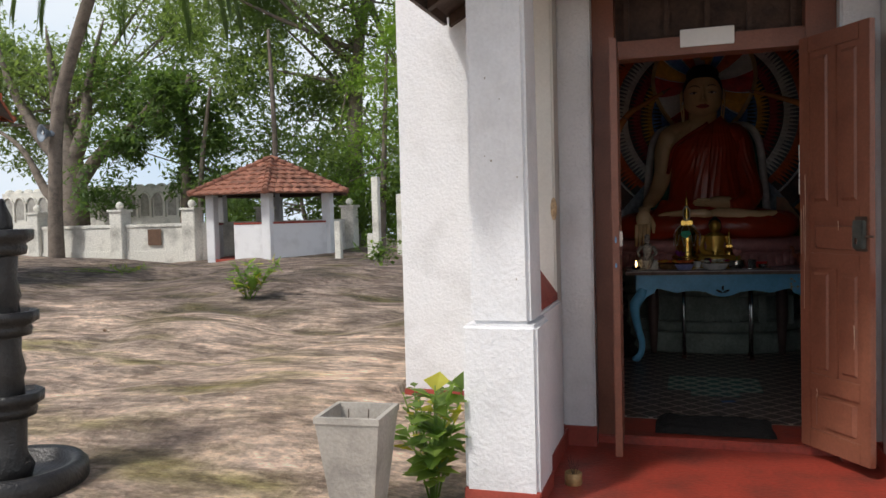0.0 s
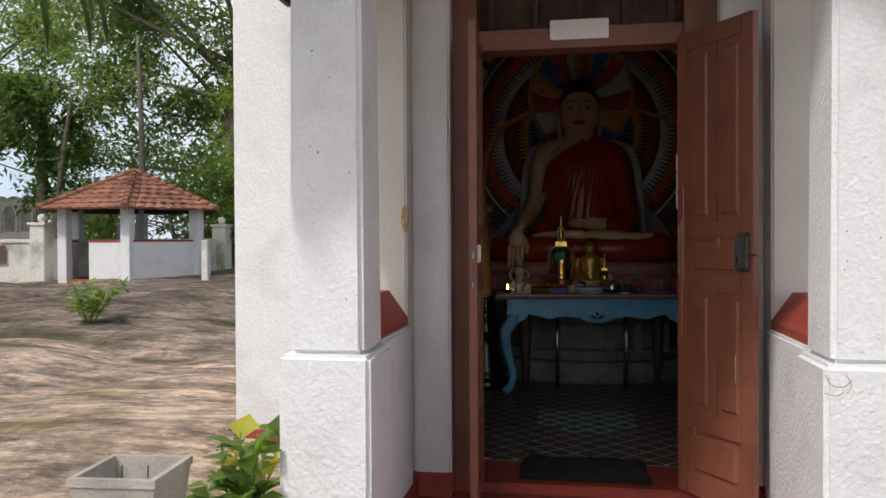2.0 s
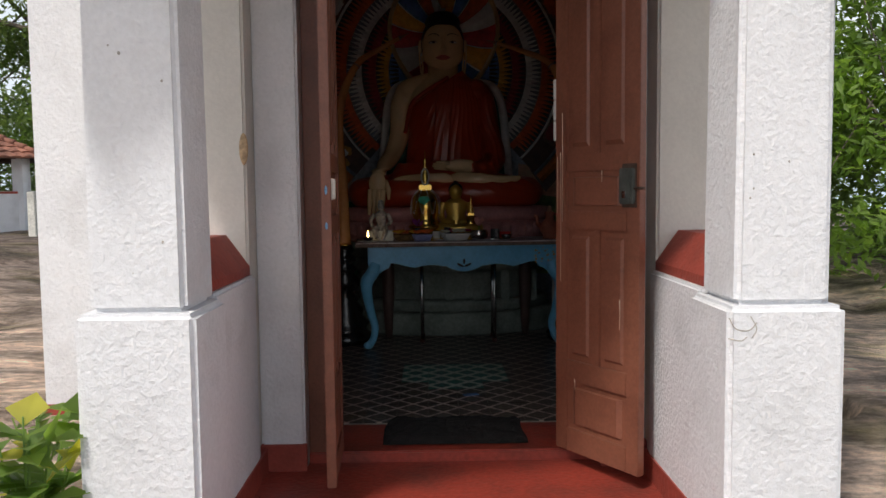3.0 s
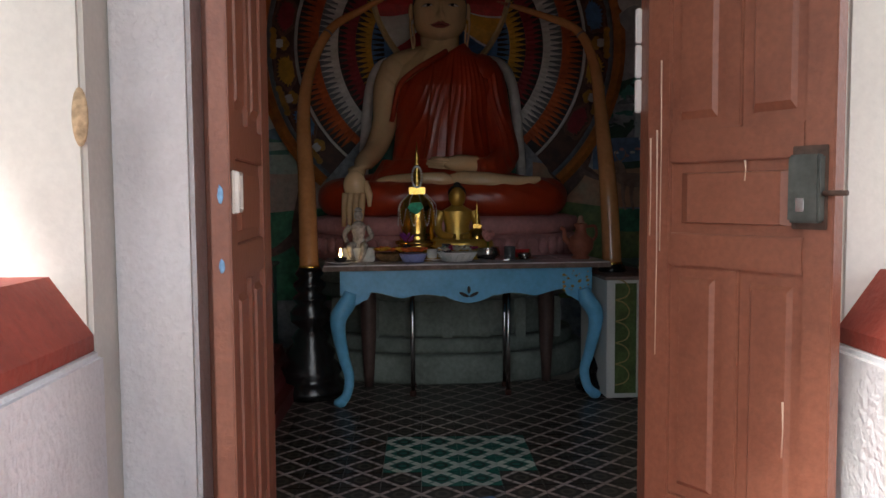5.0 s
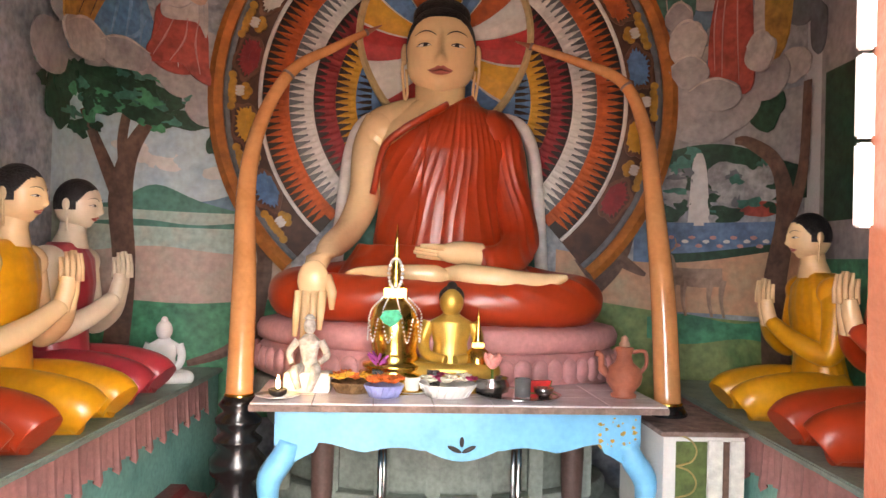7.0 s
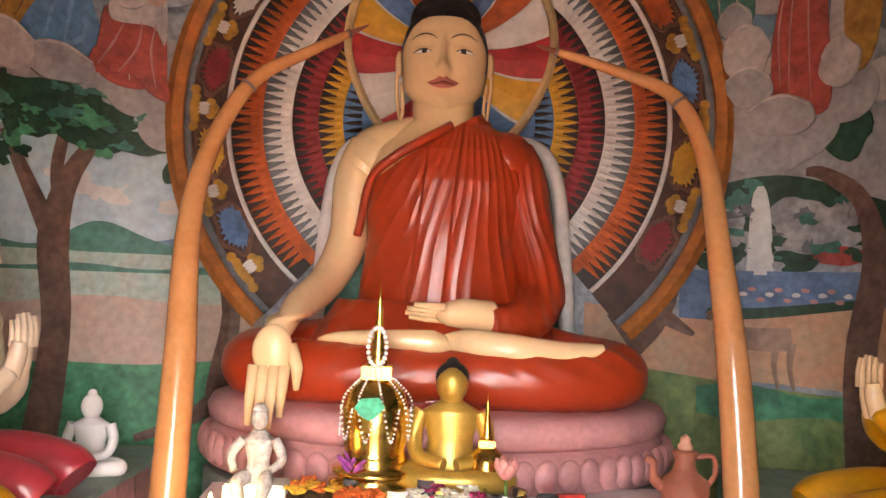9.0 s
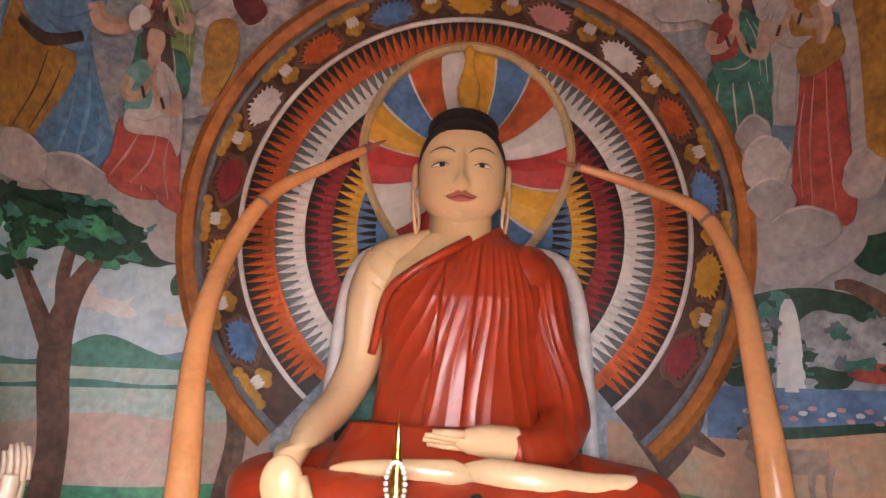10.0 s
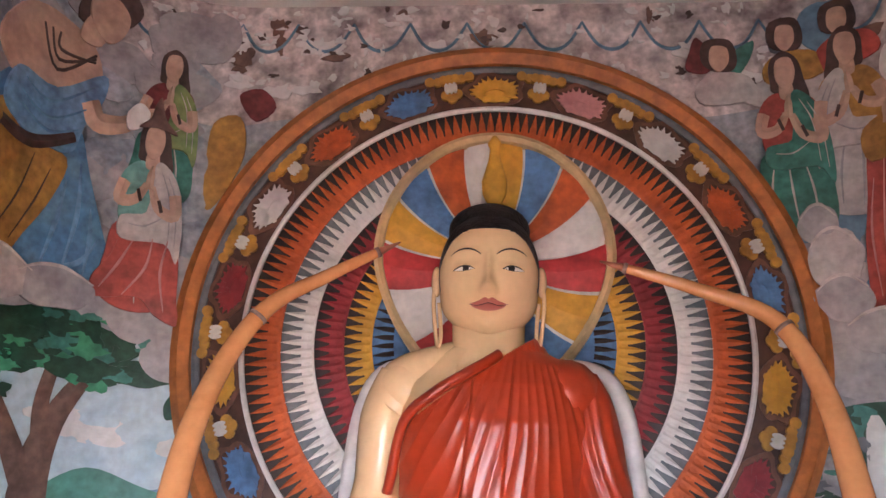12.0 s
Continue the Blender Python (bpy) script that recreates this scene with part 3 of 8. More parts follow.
def wall_pt(u, z, d=0.0):
    """A place on the mural wall: u runs along it from the middle, d stands off towards the room. Flat in the middle, rounded into the side walls."""
    R, flat = 0.85, 1.25
    s = 1 if u >= 0 else -1
    a = abs(u)
    if a <= flat:
        return (CX + u, RB - d, z)
    th = min((a - flat) / R, math.pi / 2)
    x, y = flat + (R - d) * math.sin(th), RB - R + (R - d) * math.cos(th)
    y -= max(0.0, a - flat - R * math.pi / 2)
    return (CX + s * x, y, z)


def sheet(outline_fn, nu, nz, u0, u1, d, bm=None, mi=0):
    """A strip of the mural between two heights given as functions of u."""
    bm = bm or bmesh.new()
    rows = []
    for i in range(nu + 1):
        u = u0 + (u1 - u0) * i / nu
        lo, hi = outline_fn(u)
        rows.append([bm.verts.new(wall_pt(u, lo + (hi - lo) * k / nz, d)) for k in range(nz + 1)])
    for a, b in zip(rows, rows[1:]):
        for k in range(nz):
            bm.faces.new((a[k], b[k], b[k + 1], a[k + 1])).material_index = mi
    return bm


def blob(u, z, ru, rz, d, bm=None, n=22, wob=0.12, seed=0.0, lobes=0, th=0.006):
    """A low painted-plaster relief with a wavy outline."""
    bm = bm or bmesh.new()
    c = bm.verts.new(wall_pt(u, z, d + th))
    ring, rim = [], []
    for i in range(n):
        a = 2 * math.pi * i / n
        k = 1 + wob * noise.noise(Vector((math.cos(a) * 1.6 + seed, math.sin(a) * 1.6, seed * 1.7))) * 2
        if lobes:
            k *= 1 + 0.10 * abs(math.sin(lobes * a / 2 + seed))
        uu, zz = u + ru * k * math.cos(a), z + rz * k * math.sin(a)
        ring.append(bm.verts.new(wall_pt(uu, zz, d + th * 0.8)))
        rim.append(bm.verts.new(wall_pt(uu, zz, d - 0.004)))
    for i in range(n):
        j = (i + 1) % n
        bm.faces.new((c, ring[i], ring[j]))
        bm.faces.new((ring[i], rim[i], rim[j], ring[j]))
    return bm


def stroke(pts, widths, d, bm=None, th=0.006):
    """A painted stroke (trunk, limb, fold) along points of the wall."""
    bm = bm or bmesh.new()
    p = curve([(a, b, 0) for a, b in pts], 5)
    w = spread(widths, len(p))
    rows = []
    for i, q in enumerate(p):
        t = (p[min(i + 1, len(p) - 1)] - p[max(i - 1, 0)]).normalized()
        nrm = Vector((-t.y, t.x, 0))
        a, b = q + nrm * w[i], q - nrm * w[i]
        rows.append((bm.verts.new(wall_pt(a.x, a.y, d)), bm.verts.new(wall_pt(q.x, q.y, d + th)), bm.verts.new(wall_pt(b.x, b.y, d))))
    for a, b in zip(rows, rows[1:]):
        bm.faces.new((a[0], b[0], b[1], a[1]))
        bm.faces.new((a[1], b[1], b[2], a[2]))
    return bm


def paint(name, col, var=0.2, col2=None, mix=0.45):
    return mat(name, col, 0.55, 0, var * 1.3, 7, 0.08, 26, col2, mix)


P_GREY = paint("mural_cloud_grey", (0.36, 0.34, 0.35), 0.18, (0.24, 0.23, 0.25))
P_SKY = paint("mural_pale_sky", (0.50, 0.60, 0.64), 0.12, (0.36, 0.50, 0.60))
P_UP = paint("mural_upper_haze", (0.33, 0.34, 0.37), 0.3, (0.13, 0.19, 0.25))
P_PEEL = paint("mural_peeled_plaster", (0.62, 0.55, 0.53), 0.3, (0.17, 0.13, 0.14), 0.52)
P_PINK = paint("mural_dusk_pink", (0.50, 0.35, 0.29), 0.15, (0.45, 0.42, 0.34))
P_PINK2 = paint("mural_sunset_orange", (0.55, 0.30, 0.18), 0.15, (0.45, 0.35, 0.22))
P_LAKE = paint("mural_lake", (0.36, 0.47, 0.42), 0.2, (0.47, 0.46, 0.38))
P_GREEN = paint("mural_meadow_green", (0.055, 0.25, 0.13), 0.3, (0.03, 0.13, 0.075))
P_GRASS = paint("mural_olive_grass", (0.20, 0.25, 0.09), 0.25, (0.08, 0.18, 0.06))
P_HILL = paint("mural_hill", (0.08, 0.24, 0.19), 0.2)
P_HILLBLUE = paint("mural_blue_hill", (0.14, 0.25, 0.36), 0.2)
P_TRUNK = paint("mural_trunk", (0.15, 0.085, 0.062), 0.3, (0.07, 0.04, 0.034))
P_CROWN = paint("mural_crown", (0.014, 0.055, 0.030), 0.4, (0.010, 0.035, 0.022))
P_BLUE = paint("mural_blue_cloth", (0.07, 0.18, 0.34), 0.3, (0.14, 0.28, 0.38))
P_OCHRE = paint("mural_ochre_cloth", (0.38, 0.20, 0.04), 0.3, (0.22, 0.10, 0.03))
P_RED = paint("mural_red_cloth", (0.36, 0.065, 0.045), 0.3, (0.20, 0.04, 0.035))
P_FLESH = paint("mural_flesh", (0.52, 0.34, 0.25), 0.15)
P_PALE = paint("mural_pale_cloth", (0.47, 0.43, 0.41), 0.2, (0.33, 0.30, 0.31))
P_TEALCL = paint("mural_teal_cloth", (0.05, 0.19, 0.15), 0.3)
P_BROWNH = paint("mural_brown_shade", (0.075, 0.045, 0.038), 0.3)
P_WATER = paint("mural_blue_water", (0.12, 0.20, 0.34), 0.25, (0.06, 0.11, 0.20))
P_FALL = paint("mural_waterfall", (0.66, 0.66, 0.64), 0.1)
P_STONE = paint("mural_boulder", (0.33, 0.33, 0.34), 0.3, (0.12, 0.12, 0.13))
P_DEER = paint("mural_deer", (0.36, 0.24, 0.17), 0.2, (0.20, 0.12, 0.085))
P_EARTH = paint("halo_earth_brown", (0.15, 0.065, 0.038), 0.25)
P_BROWN = paint("halo_brown", (0.075, 0.030, 0.018), 0.25)
P_ORANGE = paint("halo_orange_rim", (0.47, 0.155, 0.030), 0.2)
P_FLAME = paint("halo_orange_red", (0.52, 0.10, 0.020), 0.2)
P_WHITE = paint("halo_white", (0.70, 0.67, 0.65), 0.1)
P_HALORED = paint("halo_crimson", (0.27, 0.022, 0.030), 0.2)
P_GILT = paint("halo_dull_gold", (0.46, 0.23, 0.03), 0.25)
P_SCARLET = paint("halo_scarlet", (0.46, 0.035, 0.035), 0.2)
P_YEL = paint("halo_golden", (0.66, 0.34, 0.035), 0.15)
P_HBLUE = paint("halo_blue", (0.09, 0.20, 0.42), 0.25)
P_DARK = paint("halo_black", (0.028, 0.016, 0.014), 0.2)
P_SLATE = paint("halo_slate", (0.14, 0.15, 0.17), 0.2)

mural = thing("mural_wall", "mural covered rear wall with landscape, clouds and draped shapes", "mural", (0, 0, 0))
mural["kind"] = "structure"


def mp(name, bm, m, label=""):
    return part(name, bm, m, mural, label)


UM = 4.0
mp("upper_sky", sheet(lambda u: (0.0, 4.3), 60, 8, -UM, UM, 0.0), P_UP)
mp("peeled_band", sheet(lambda u: (3.62 + 0.10 * math.sin(u * 2.3) + 0.08 * math.sin(u * 5.1), 4.29), 60, 2, -2.1, 2.1, 0.004), P_PEEL, "peeling salt-stained plaster")
for k in range(46):
    pr = random.Random(k + 70)
    mp("peeled_patch", blob(pr.uniform(-1.9, 1.9), pr.uniform(3.72, 4.25), pr.uniform(0.02, 0.09), pr.uniform(0.015, 0.06), 0.009 + 0.0004 * k, n=18, wob=0.4, seed=k * 1.7, th=0.001), P_WHITE if k % 3 else P_TRUNK)
for k in range(150):
    pr = random.Random(k + 2400)
    mp("plaster_fleck", blob(pr.gauss(-0.9 if k % 3 else 0.7, 0.55), pr.uniform(3.78, 4.24), pr.uniform(0.006, 0.03), pr.uniform(0.006, 0.028), 0.030 + 0.0001 * k, n=9, wob=0.6, seed=k * 0.7, th=0.001), P_FALL if k % 5 else P_BROWNH)
# left landscape
mp("pale_sky", sheet(lambda u: (1.70, 2.42), 16, 2, -2.6, -0.95, 0.004), P_SKY)
mp("blue_hill", sheet(lambda u: (1.66, 1.76 + 0.12 * math.exp(-((u + 1.15) / 0.25) ** 2)), 24, 1, -2.0, -0.95, 0.008), P_HILLBLUE)
mp("hill", sheet(lambda u: (1.66, 1.72 + 0.15 * math.exp(-((u + 1.85) / 0.22) ** 2) + 0.03 * math.sin(u * 7)), 24, 1, -2.5, -1.25, 0.012), P_HILL)
mp("lake", sheet(lambda u: (1.28, 1.70), 20, 2, -2.6, -0.95, 0.016), P_LAKE)
mp("lake_band", sheet(lambda u: (1.60, 1.63 + 0.012 * math.sin(9 * u)), 24, 1, -2.5, -1.25, 0.020), P_HILL)
mp("dusk_band", sheet(lambda u: (1.10, 1.46 + 0.02 * math.sin(6 * u)), 24, 1, -2.6, -0.95, 0.020), P_PINK)
mp("meadow", sheet(lambda u: (0.4, 1.14 + 0.02 * math.sin(5 * u)), 24, 2, -2.9, -0.9, 0.024), P_GREEN)
mp("tree_trunk", stroke([(-2.08, 0.75), (-2.02, 1.3), (-2.06, 1.75), (-2.0, 2.05), (-1.85, 2.3)], [0.10, 0.075, 0.085, 0.055, 0.03], 0.028), P_TRUNK)
mp("limb", stroke([(-2.06, 1.75), (-2.2, 2.0), (-2.36, 2.25)], [0.06, 0.045, 0.03], 0.030), P_TRUNK)
mp("limb", stroke([(-2.03, 1.9), (-2.06, 2.1), (-2.03, 2.3)], [0.04, 0.035, 0.03], 0.029), P_TRUNK)
mp("tree_trunk", stroke([(-1.05, 0.75), (-1.18, 0.95), (-1.12, 1.4), (-1.22, 1.75), (-1.38, 2.0), (-1.42, 2.2)], [0.12, 0.06, 0.05, 0.04, 0.022, 0.015], 0.028), P_TRUNK)
mp("root", stroke([(-1.12, 1.0), (-1.35, 0.82), (-1.6, 0.74)], [0.06, 0.035, 0.02], 0.03), P_TRUNK)
for k, (u, z, ru, rz) in enumerate([(-2.1, 2.42, 0.36, 0.16), (-1.85, 2.36, 0.20, 0.11), (-2.4, 2.45, 0.22, 0.16), (-1.62, 2.28, 0.16, 0.06), (-1.45, 2.15, 0.07, 0.10), (-2.62, 2.3, 0.16, 0.2)]):
    mp("tree_crown", blob(u, z, ru, rz, 0.033 + 0.002 * k, n=40, wob=0.22, seed=k * 2.3), P_CROWN)
for k, (u, z, r) in enumerate([(-2.45, 2.62, 0.2), (-2.15, 2.66, 0.19), (-1.88, 2.62, 0.17), (-1.66, 2.54, 0.18), (-1.50, 2.36, 0.16), (-2.75, 2.5, 0.2), (-2.0, 2.78, 0.25), (-1.6, 2.72, 0.2)]):
    mp("cloud", blob(u, z, r, r * 0.72, 0.047 + 0.0015 * k, n=26, wob=0.05, seed=k * 1.3), P_GREY)
for k in range(64):
    pr = random.Random(k + 300)
    s = -1 if k % 2 else 1
    mp("cloud_wash", blob(s * pr.uniform(1.42, 2.7), pr.uniform(2.55, 4.1), pr.uniform(0.08, 0.24), pr.uniform(0.06, 0.16), 0.046 + 0.0002 * k, n=26, wob=0.1, seed=k * 0.9, th=0.003), (P_PALE, P_GREY, P_HILLBLUE, P_GREY, P_SLATE, P_UP)[k % 6])
for k in range(70):
    pr = random.Random(k + 900)
    mp("leaf_dab", blob(pr.gauss(-2.08, 0.34), pr.gauss(2.36, 0.10), pr.uniform(0.03, 0.09), pr.uniform(0.02, 0.05), 0.043 + 0.0002 * k, n=16, wob=0.5, seed=k * 1.1, th=0.002), (P_CROWN, P_CROWN, P_TEALCL, P_GREEN)[k % 4])
for k in range(14):
    pr = random.Random(k + 1200)
    mp("cloud_wash", blob(pr.uniform(-2.0, -1.3), pr.uniform(1.85, 2.2), pr.uniform(0.06, 0.16), pr.uniform(0.03, 0.06), 0.009 + 0.0003 * k, n=20, wob=0.15, seed=k, th=0.001), (P_WHITE, P_SKY)[k % 2])
for k in range(40):
    pr = random.Random(k + 1500)
    mp("leaf_dab", blob(pr.uniform(1.35, 2.25), pr.uniform(1.74, 2.2), pr.uniform(0.02, 0.07), pr.uniform(0.015, 0.04), 0.031 + 0.0001 * k, n=14, wob=0.5, seed=k * 1.3, th=0.002), (P_CROWN, P_STONE, P_SLATE, P_TEALCL)[k % 4])
# draped shapes above the clouds
P_MAROON = paint("mural_maroon_cloth", (0.17, 0.035, 0.035), 0.3)
P_AQUA = paint("mural_aqua_cloth", (0.16, 0.36, 0.33), 0.25)
P_SKYCL = paint("mural_sky_blue_cloth", (0.14, 0.27, 0.44), 0.3, (0.07, 0.16, 0.32))
P_LIGHT = paint("mural_pale_line", (0.58, 0.53, 0.50), 0.2)


def area(name, pts, d, m, th=0.010):
    """A smooth closed painted shape on the wall, a little raised."""
    n = len(pts)
    ext = [Vector((*pts[k % n], 0)) for k in range(-1, n + 2)]
    out = []
    for k in range(n):
        p0, p1, p2, p3 = ext[k], ext[k + 1], ext[k + 2], ext[(k + 3) % len(ext)]
        for q in range(4):
            t = q / 4
            out.append(0.5 * (2 * p1 + (p2 - p0) * t + (2 * p0 - 5 * p1 + 4 * p2 - p3) * t * t + (3 * p1 - p0 - 3 * p2 + p3) * t ** 3))
    c = sum(out, Vector()) / len(out)
    bm = bmesh.new()
    mid = bm.verts.new(wall_pt(c.x, c.y, d + th))
    rows = []
    for f, e in ((0.35, th), (0.7, th * 0.9), (1.0, th * 0.5), (1.0, -0.006)):
        rows.append([bm.verts.new(wall_pt(c.x + (p.x - c.x) * f, c.y + (p.y - c.y) * f, d + e)) for p in out])
    w = len(out)
    for k in range(w):
        bm.faces.new((mid, rows[0][k], rows[0][(k + 1) % w]))
        for a, b in zip(rows, rows[1:]):
            bm.faces.new((a[k], b[k], b[(k + 1) % w], a[(k + 1) % w]))
    return mp(name, bm, m)


def folds(lines, d, m, w=0.006):
    for pts in lines:
        mp("fold_line", stroke(pts, [w * 0.3, w, w * 0.3], d, th=0.003), m)


def praying(u, z, s, top, sash, low, hair, side=1, hat=False, d=0.066):
    """A draped shape with joined forearms; u, z: the joined tips."""
    q = lambda pts: [(u + side * a * s, z + b * s) for a, b in pts]
    area("skirt", q([(-0.14, -0.20), (0.14, -0.20), (0.20, -0.45), (0.17, -0.62), (-0.02, -0.66), (-0.20, -0.58), (-0.19, -0.38)]), d, low)
    folds([q([(-0.10, -0.24), (-0.13, -0.42), (-0.12, -0.6)]), q([(-0.03, -0.24), (-0.02, -0.42), (0.0, -0.62)]), q([(0.05, -0.24), (0.09, -0.42), (0.10, -0.6)])], d + 0.014, P_LIGHT if low != P_PALE else P_GREY, 0.007 * s)
    area("blouse", q([(-0.16, 0.04), (-0.08, 0.13), (0.06, 0.13), (0.15, 0.06), (0.17, -0.10), (0.12, -0.22), (-0.12, -0.22), (-0.16, -0.08)]), d + 0.010, top)
    area("sash", q([(0.02, 0.12), (0.10, 0.11), (0.18, -0.02), (0.21, -0.22), (0.20, -0.40), (0.12, -0.30), (-0.12, -0.30), (-0.14, -0.18), (0.0, -0.14)]), d + 0.022, sash)
    folds([q([(0.06, 0.08), (0.12, -0.06), (0.14, -0.28)]), q([(0.10, 0.06), (0.16, -0.08), (0.18, -0.32)]), q([(-0.10, -0.22), (0.0, -0.22), (0.10, -0.16)])], d + 0.036, P_GREY if sash == P_PALE else P_LIGHT, 0.005 * s)
    area("neck", q([(-0.035, 0.10), (0.03, 0.10), (0.03, 0.19), (-0.035, 0.19)]), d + 0.016, P_FLESH)
    area("hair_shape", q([(-0.085, 0.20), (-0.08, 0.32), (0.0, 0.38), (0.075, 0.32), (0.10, 0.20), (0.12, 0.10), (0.06, 0.12), (-0.07, 0.14)]), d + 0.012, hair)
    area("round_top", q([(-0.06, 0.24), (-0.045, 0.32), (0.03, 0.33), (0.055, 0.25), (0.03, 0.17), (-0.01, 0.145), (-0.045, 0.18)]), d + 0.026, P_FLESH)
    if hat:
        area("hat_shape", q([(-0.11, 0.31), (-0.05, 0.37), (-0.03, 0.45), (0.0, 0.50), (0.02, 0.44), (0.05, 0.37), (0.12, 0.30), (0.0, 0.325)]), d + 0.036, P_TRUNK)
    for pts in ([(-0.15, 0.0), (-0.17, -0.10), (-0.08, -0.09), (-0.02, 0.0)], [(0.15, -0.04), (0.16, -0.15), (0.06, -0.12), (0.01, -0.01)]):
        mp("arm_shape", stroke(q(pts), [0.036 * s, 0.034 * s, 0.028 * s, 0.02 * s], d + 0.044, th=0.012), P_FLESH)
    mp("joined_hands", stroke(q([(-0.01, -0.03), (-0.005, 0.05), (0.0, 0.10)]), [0.026 * s, 0.022 * s, 0.006 * s], d + 0.054, th=0.01), P_FLESH)
    for a, b in ((-0.06, -0.07), (0.07, -0.115)):
        mp("bangle", stroke(q([(a - 0.012, b + 0.032), (a + 0.012, b - 0.032)]), [0.010 * s, 0.010 * s], d + 0.058, th=0.006), P_BROWNH)


# large draped shape with a bare shoulder
area("cloth", [(-2.62, 3.40), (-2.30, 3.44), (-2.12, 3.38), (-2.02, 3.15), (-1.90, 2.86), (-1.84, 2.74), (-2.05, 2.64), (-2.35, 2.58), (-2.62, 2.60)], 0.062, P_BLUE)
area("ochre_cloth", [(-2.62, 3.30), (-2.40, 3.22), (-2.16, 3.20), (-2.20, 3.00), (-2.32, 2.80), (-2.44, 2.64), (-2.66, 2.70)], 0.074, P_OCHRE)
area("shoulder_shape", [(-2.66, 3.56), (-2.56, 3.78), (-2.36, 3.86), (-2.12, 3.80), (-2.04, 3.62), (-2.14, 3.48), (-2.40, 3.42)], 0.070, P_FLESH)
area("blue_wrap", [(-2.52, 3.50), (-2.28, 3.50), (-2.04, 3.66), (-2.02, 3.54), (-2.10, 3.38), (-2.16, 3.22), (-2.40, 3.24), (-2.58, 3.32)], 0.084, P_SKYCL)
mp("arm_shape", stroke([(-2.10, 3.50), (-2.04, 3.42), (-1.92, 3.44), (-1.86, 3.48)], [0.06, 0.055, 0.045, 0.035], 0.090, th=0.02), P_FLESH)
area("shell_shape", [(-1.90, 3.50), (-1.84, 3.57), (-1.78, 3.53), (-1.80, 3.46), (-1.88, 3.42)], 0.112, P_WHITE)
area("hair_shape", [(-2.22, 3.90), (-2.16, 4.14), (-1.98, 4.18), (-1.88, 4.06), (-2.0, 3.92)], 0.072, P_BROWNH)
area("round_top", [(-2.16, 3.92), (-2.16, 4.04), (-2.04, 4.08), (-1.95, 4.0), (-1.98, 3.88), (-2.06, 3.83)], 0.088, P_FLESH)
area("neck", [(-2.20, 3.80), (-2.08, 3.80), (-2.06, 3.92), (-2.16, 3.94)], 0.080, P_FLESH)
for k in range(3):
    mp("necklace", stroke([(-2.42 + 0.05 * k, 3.76), (-2.30, 3.58 + 0.05 * k), (-2.10, 3.74 - 0.02 * k)], [0.007, 0.009, 0.007], 0.088 + 0.002 * k, th=0.006), P_BROWNH)
mp("belt", stroke([(-2.60, 3.22), (-2.38, 3.20), (-2.15, 3.30)], [0.026, 0.032, 0.024], 0.100, th=0.008), P_BROWNH)
folds([[(-2.08, 3.2), (-2.06, 2.95), (-2.10, 2.68)], [(-2.0, 3.0), (-1.98, 2.85), (-1.99, 2.68)], [(-2.14, 3.1), (-2.16, 2.9), (-2.22, 2.64)], [(-1.94, 2.86), (-2.02, 2.74), (-2.16, 2.70)]], 0.076, P_SKYCL, 0.014)
folds([[(-2.48, 3.46), (-2.30, 3.42), (-2.08, 3.58)], [(-2.50, 3.40), (-2.30, 3.34), (-2.10, 3.46)], [(-2.48, 3.34), (-2.30, 3.28), (-2.14, 3.34)]], 0.097, P_BLUE, 0.009)
folds([[(-2.34, 3.16), (-2.40, 2.95), (-2.52, 2.74)], [(-2.24, 3.12), (-2.30, 2.95), (-2.40, 2.76)]], 0.088, P_BROWNH, 0.006)
# kneeling shape with a hat, and those behind it
praying(-1.73, 3.16, 0.92, P_AQUA, P_PALE, P_RED, P_BROWNH, 1, True, 0.090)
area("kneeling_skirt", [(-1.82, 2.92), (-1.62, 2.96), (-1.54, 2.84), (-1.52, 2.62), (-1.50, 2.50), (-1.62, 2.54), (-1.72, 2.62), (-1.92, 2.60), (-1.96, 2.68), (-1.88, 2.80)], 0.108, P_RED)
folds([[(-1.78, 2.88), (-1.84, 2.76), (-1.92, 2.64)], [(-1.68, 2.90), (-1.70, 2.76), (-1.80, 2.62)], [(-1.60, 2.90), (-1.62, 2.74), (-1.58, 2.56)]], 0.122, PINK, 0.008)
praying(-1.68, 3.62, 0.80, P_MAROON, P_GRASS, P_TEALCL, P_BROWNH, 1, False, 0.060)
area("cloth", [(-1.44, 3.56), (-1.30, 3.60), (-1.26, 3.40), (-1.36, 3.16), (-1.44, 3.10), (-1.46, 3.32)], 0.058, P_OCHRE)
area("cloth", [(-1.32, 3.72), (-1.20, 3.76), (-1.12, 3.66), (-1.22, 3.58)], 0.056, P_MAROON)
# the shapes on the other side
praying(1.44, 3.58, 0.92, P_RED, P_TEALCL, P_TEALCL, P_BROWNH, 1, False, 0.070)
praying(1.74, 3.66, 0.92, P_OCHRE, P_PALE, P_PALE, P_BROWNH, -1, False, 0.060)
area("red_skirt", [(1.80, 3.36), (1.98, 3.38), (2.02, 3.0), (2.04, 2.56), (1.90, 2.50), (1.74, 2.56), (1.72, 2.84), (1.76, 3.12)], 0.086, P_RED)
folds([[(1.86, 3.30), (1.82, 2.95), (1.82, 2.60)], [(1.92, 3.30), (1.92, 2.95), (1.94, 2.58)], [(1.80, 3.2), (1.76, 2.95), (1.77, 2.66)]], 0.100, PINK, 0.006)
area("ochre_waist", [(1.78, 3.44), (1.98, 3.52), (2.02, 3.36), (1.80, 3.28)], 0.100, P_OCHRE)
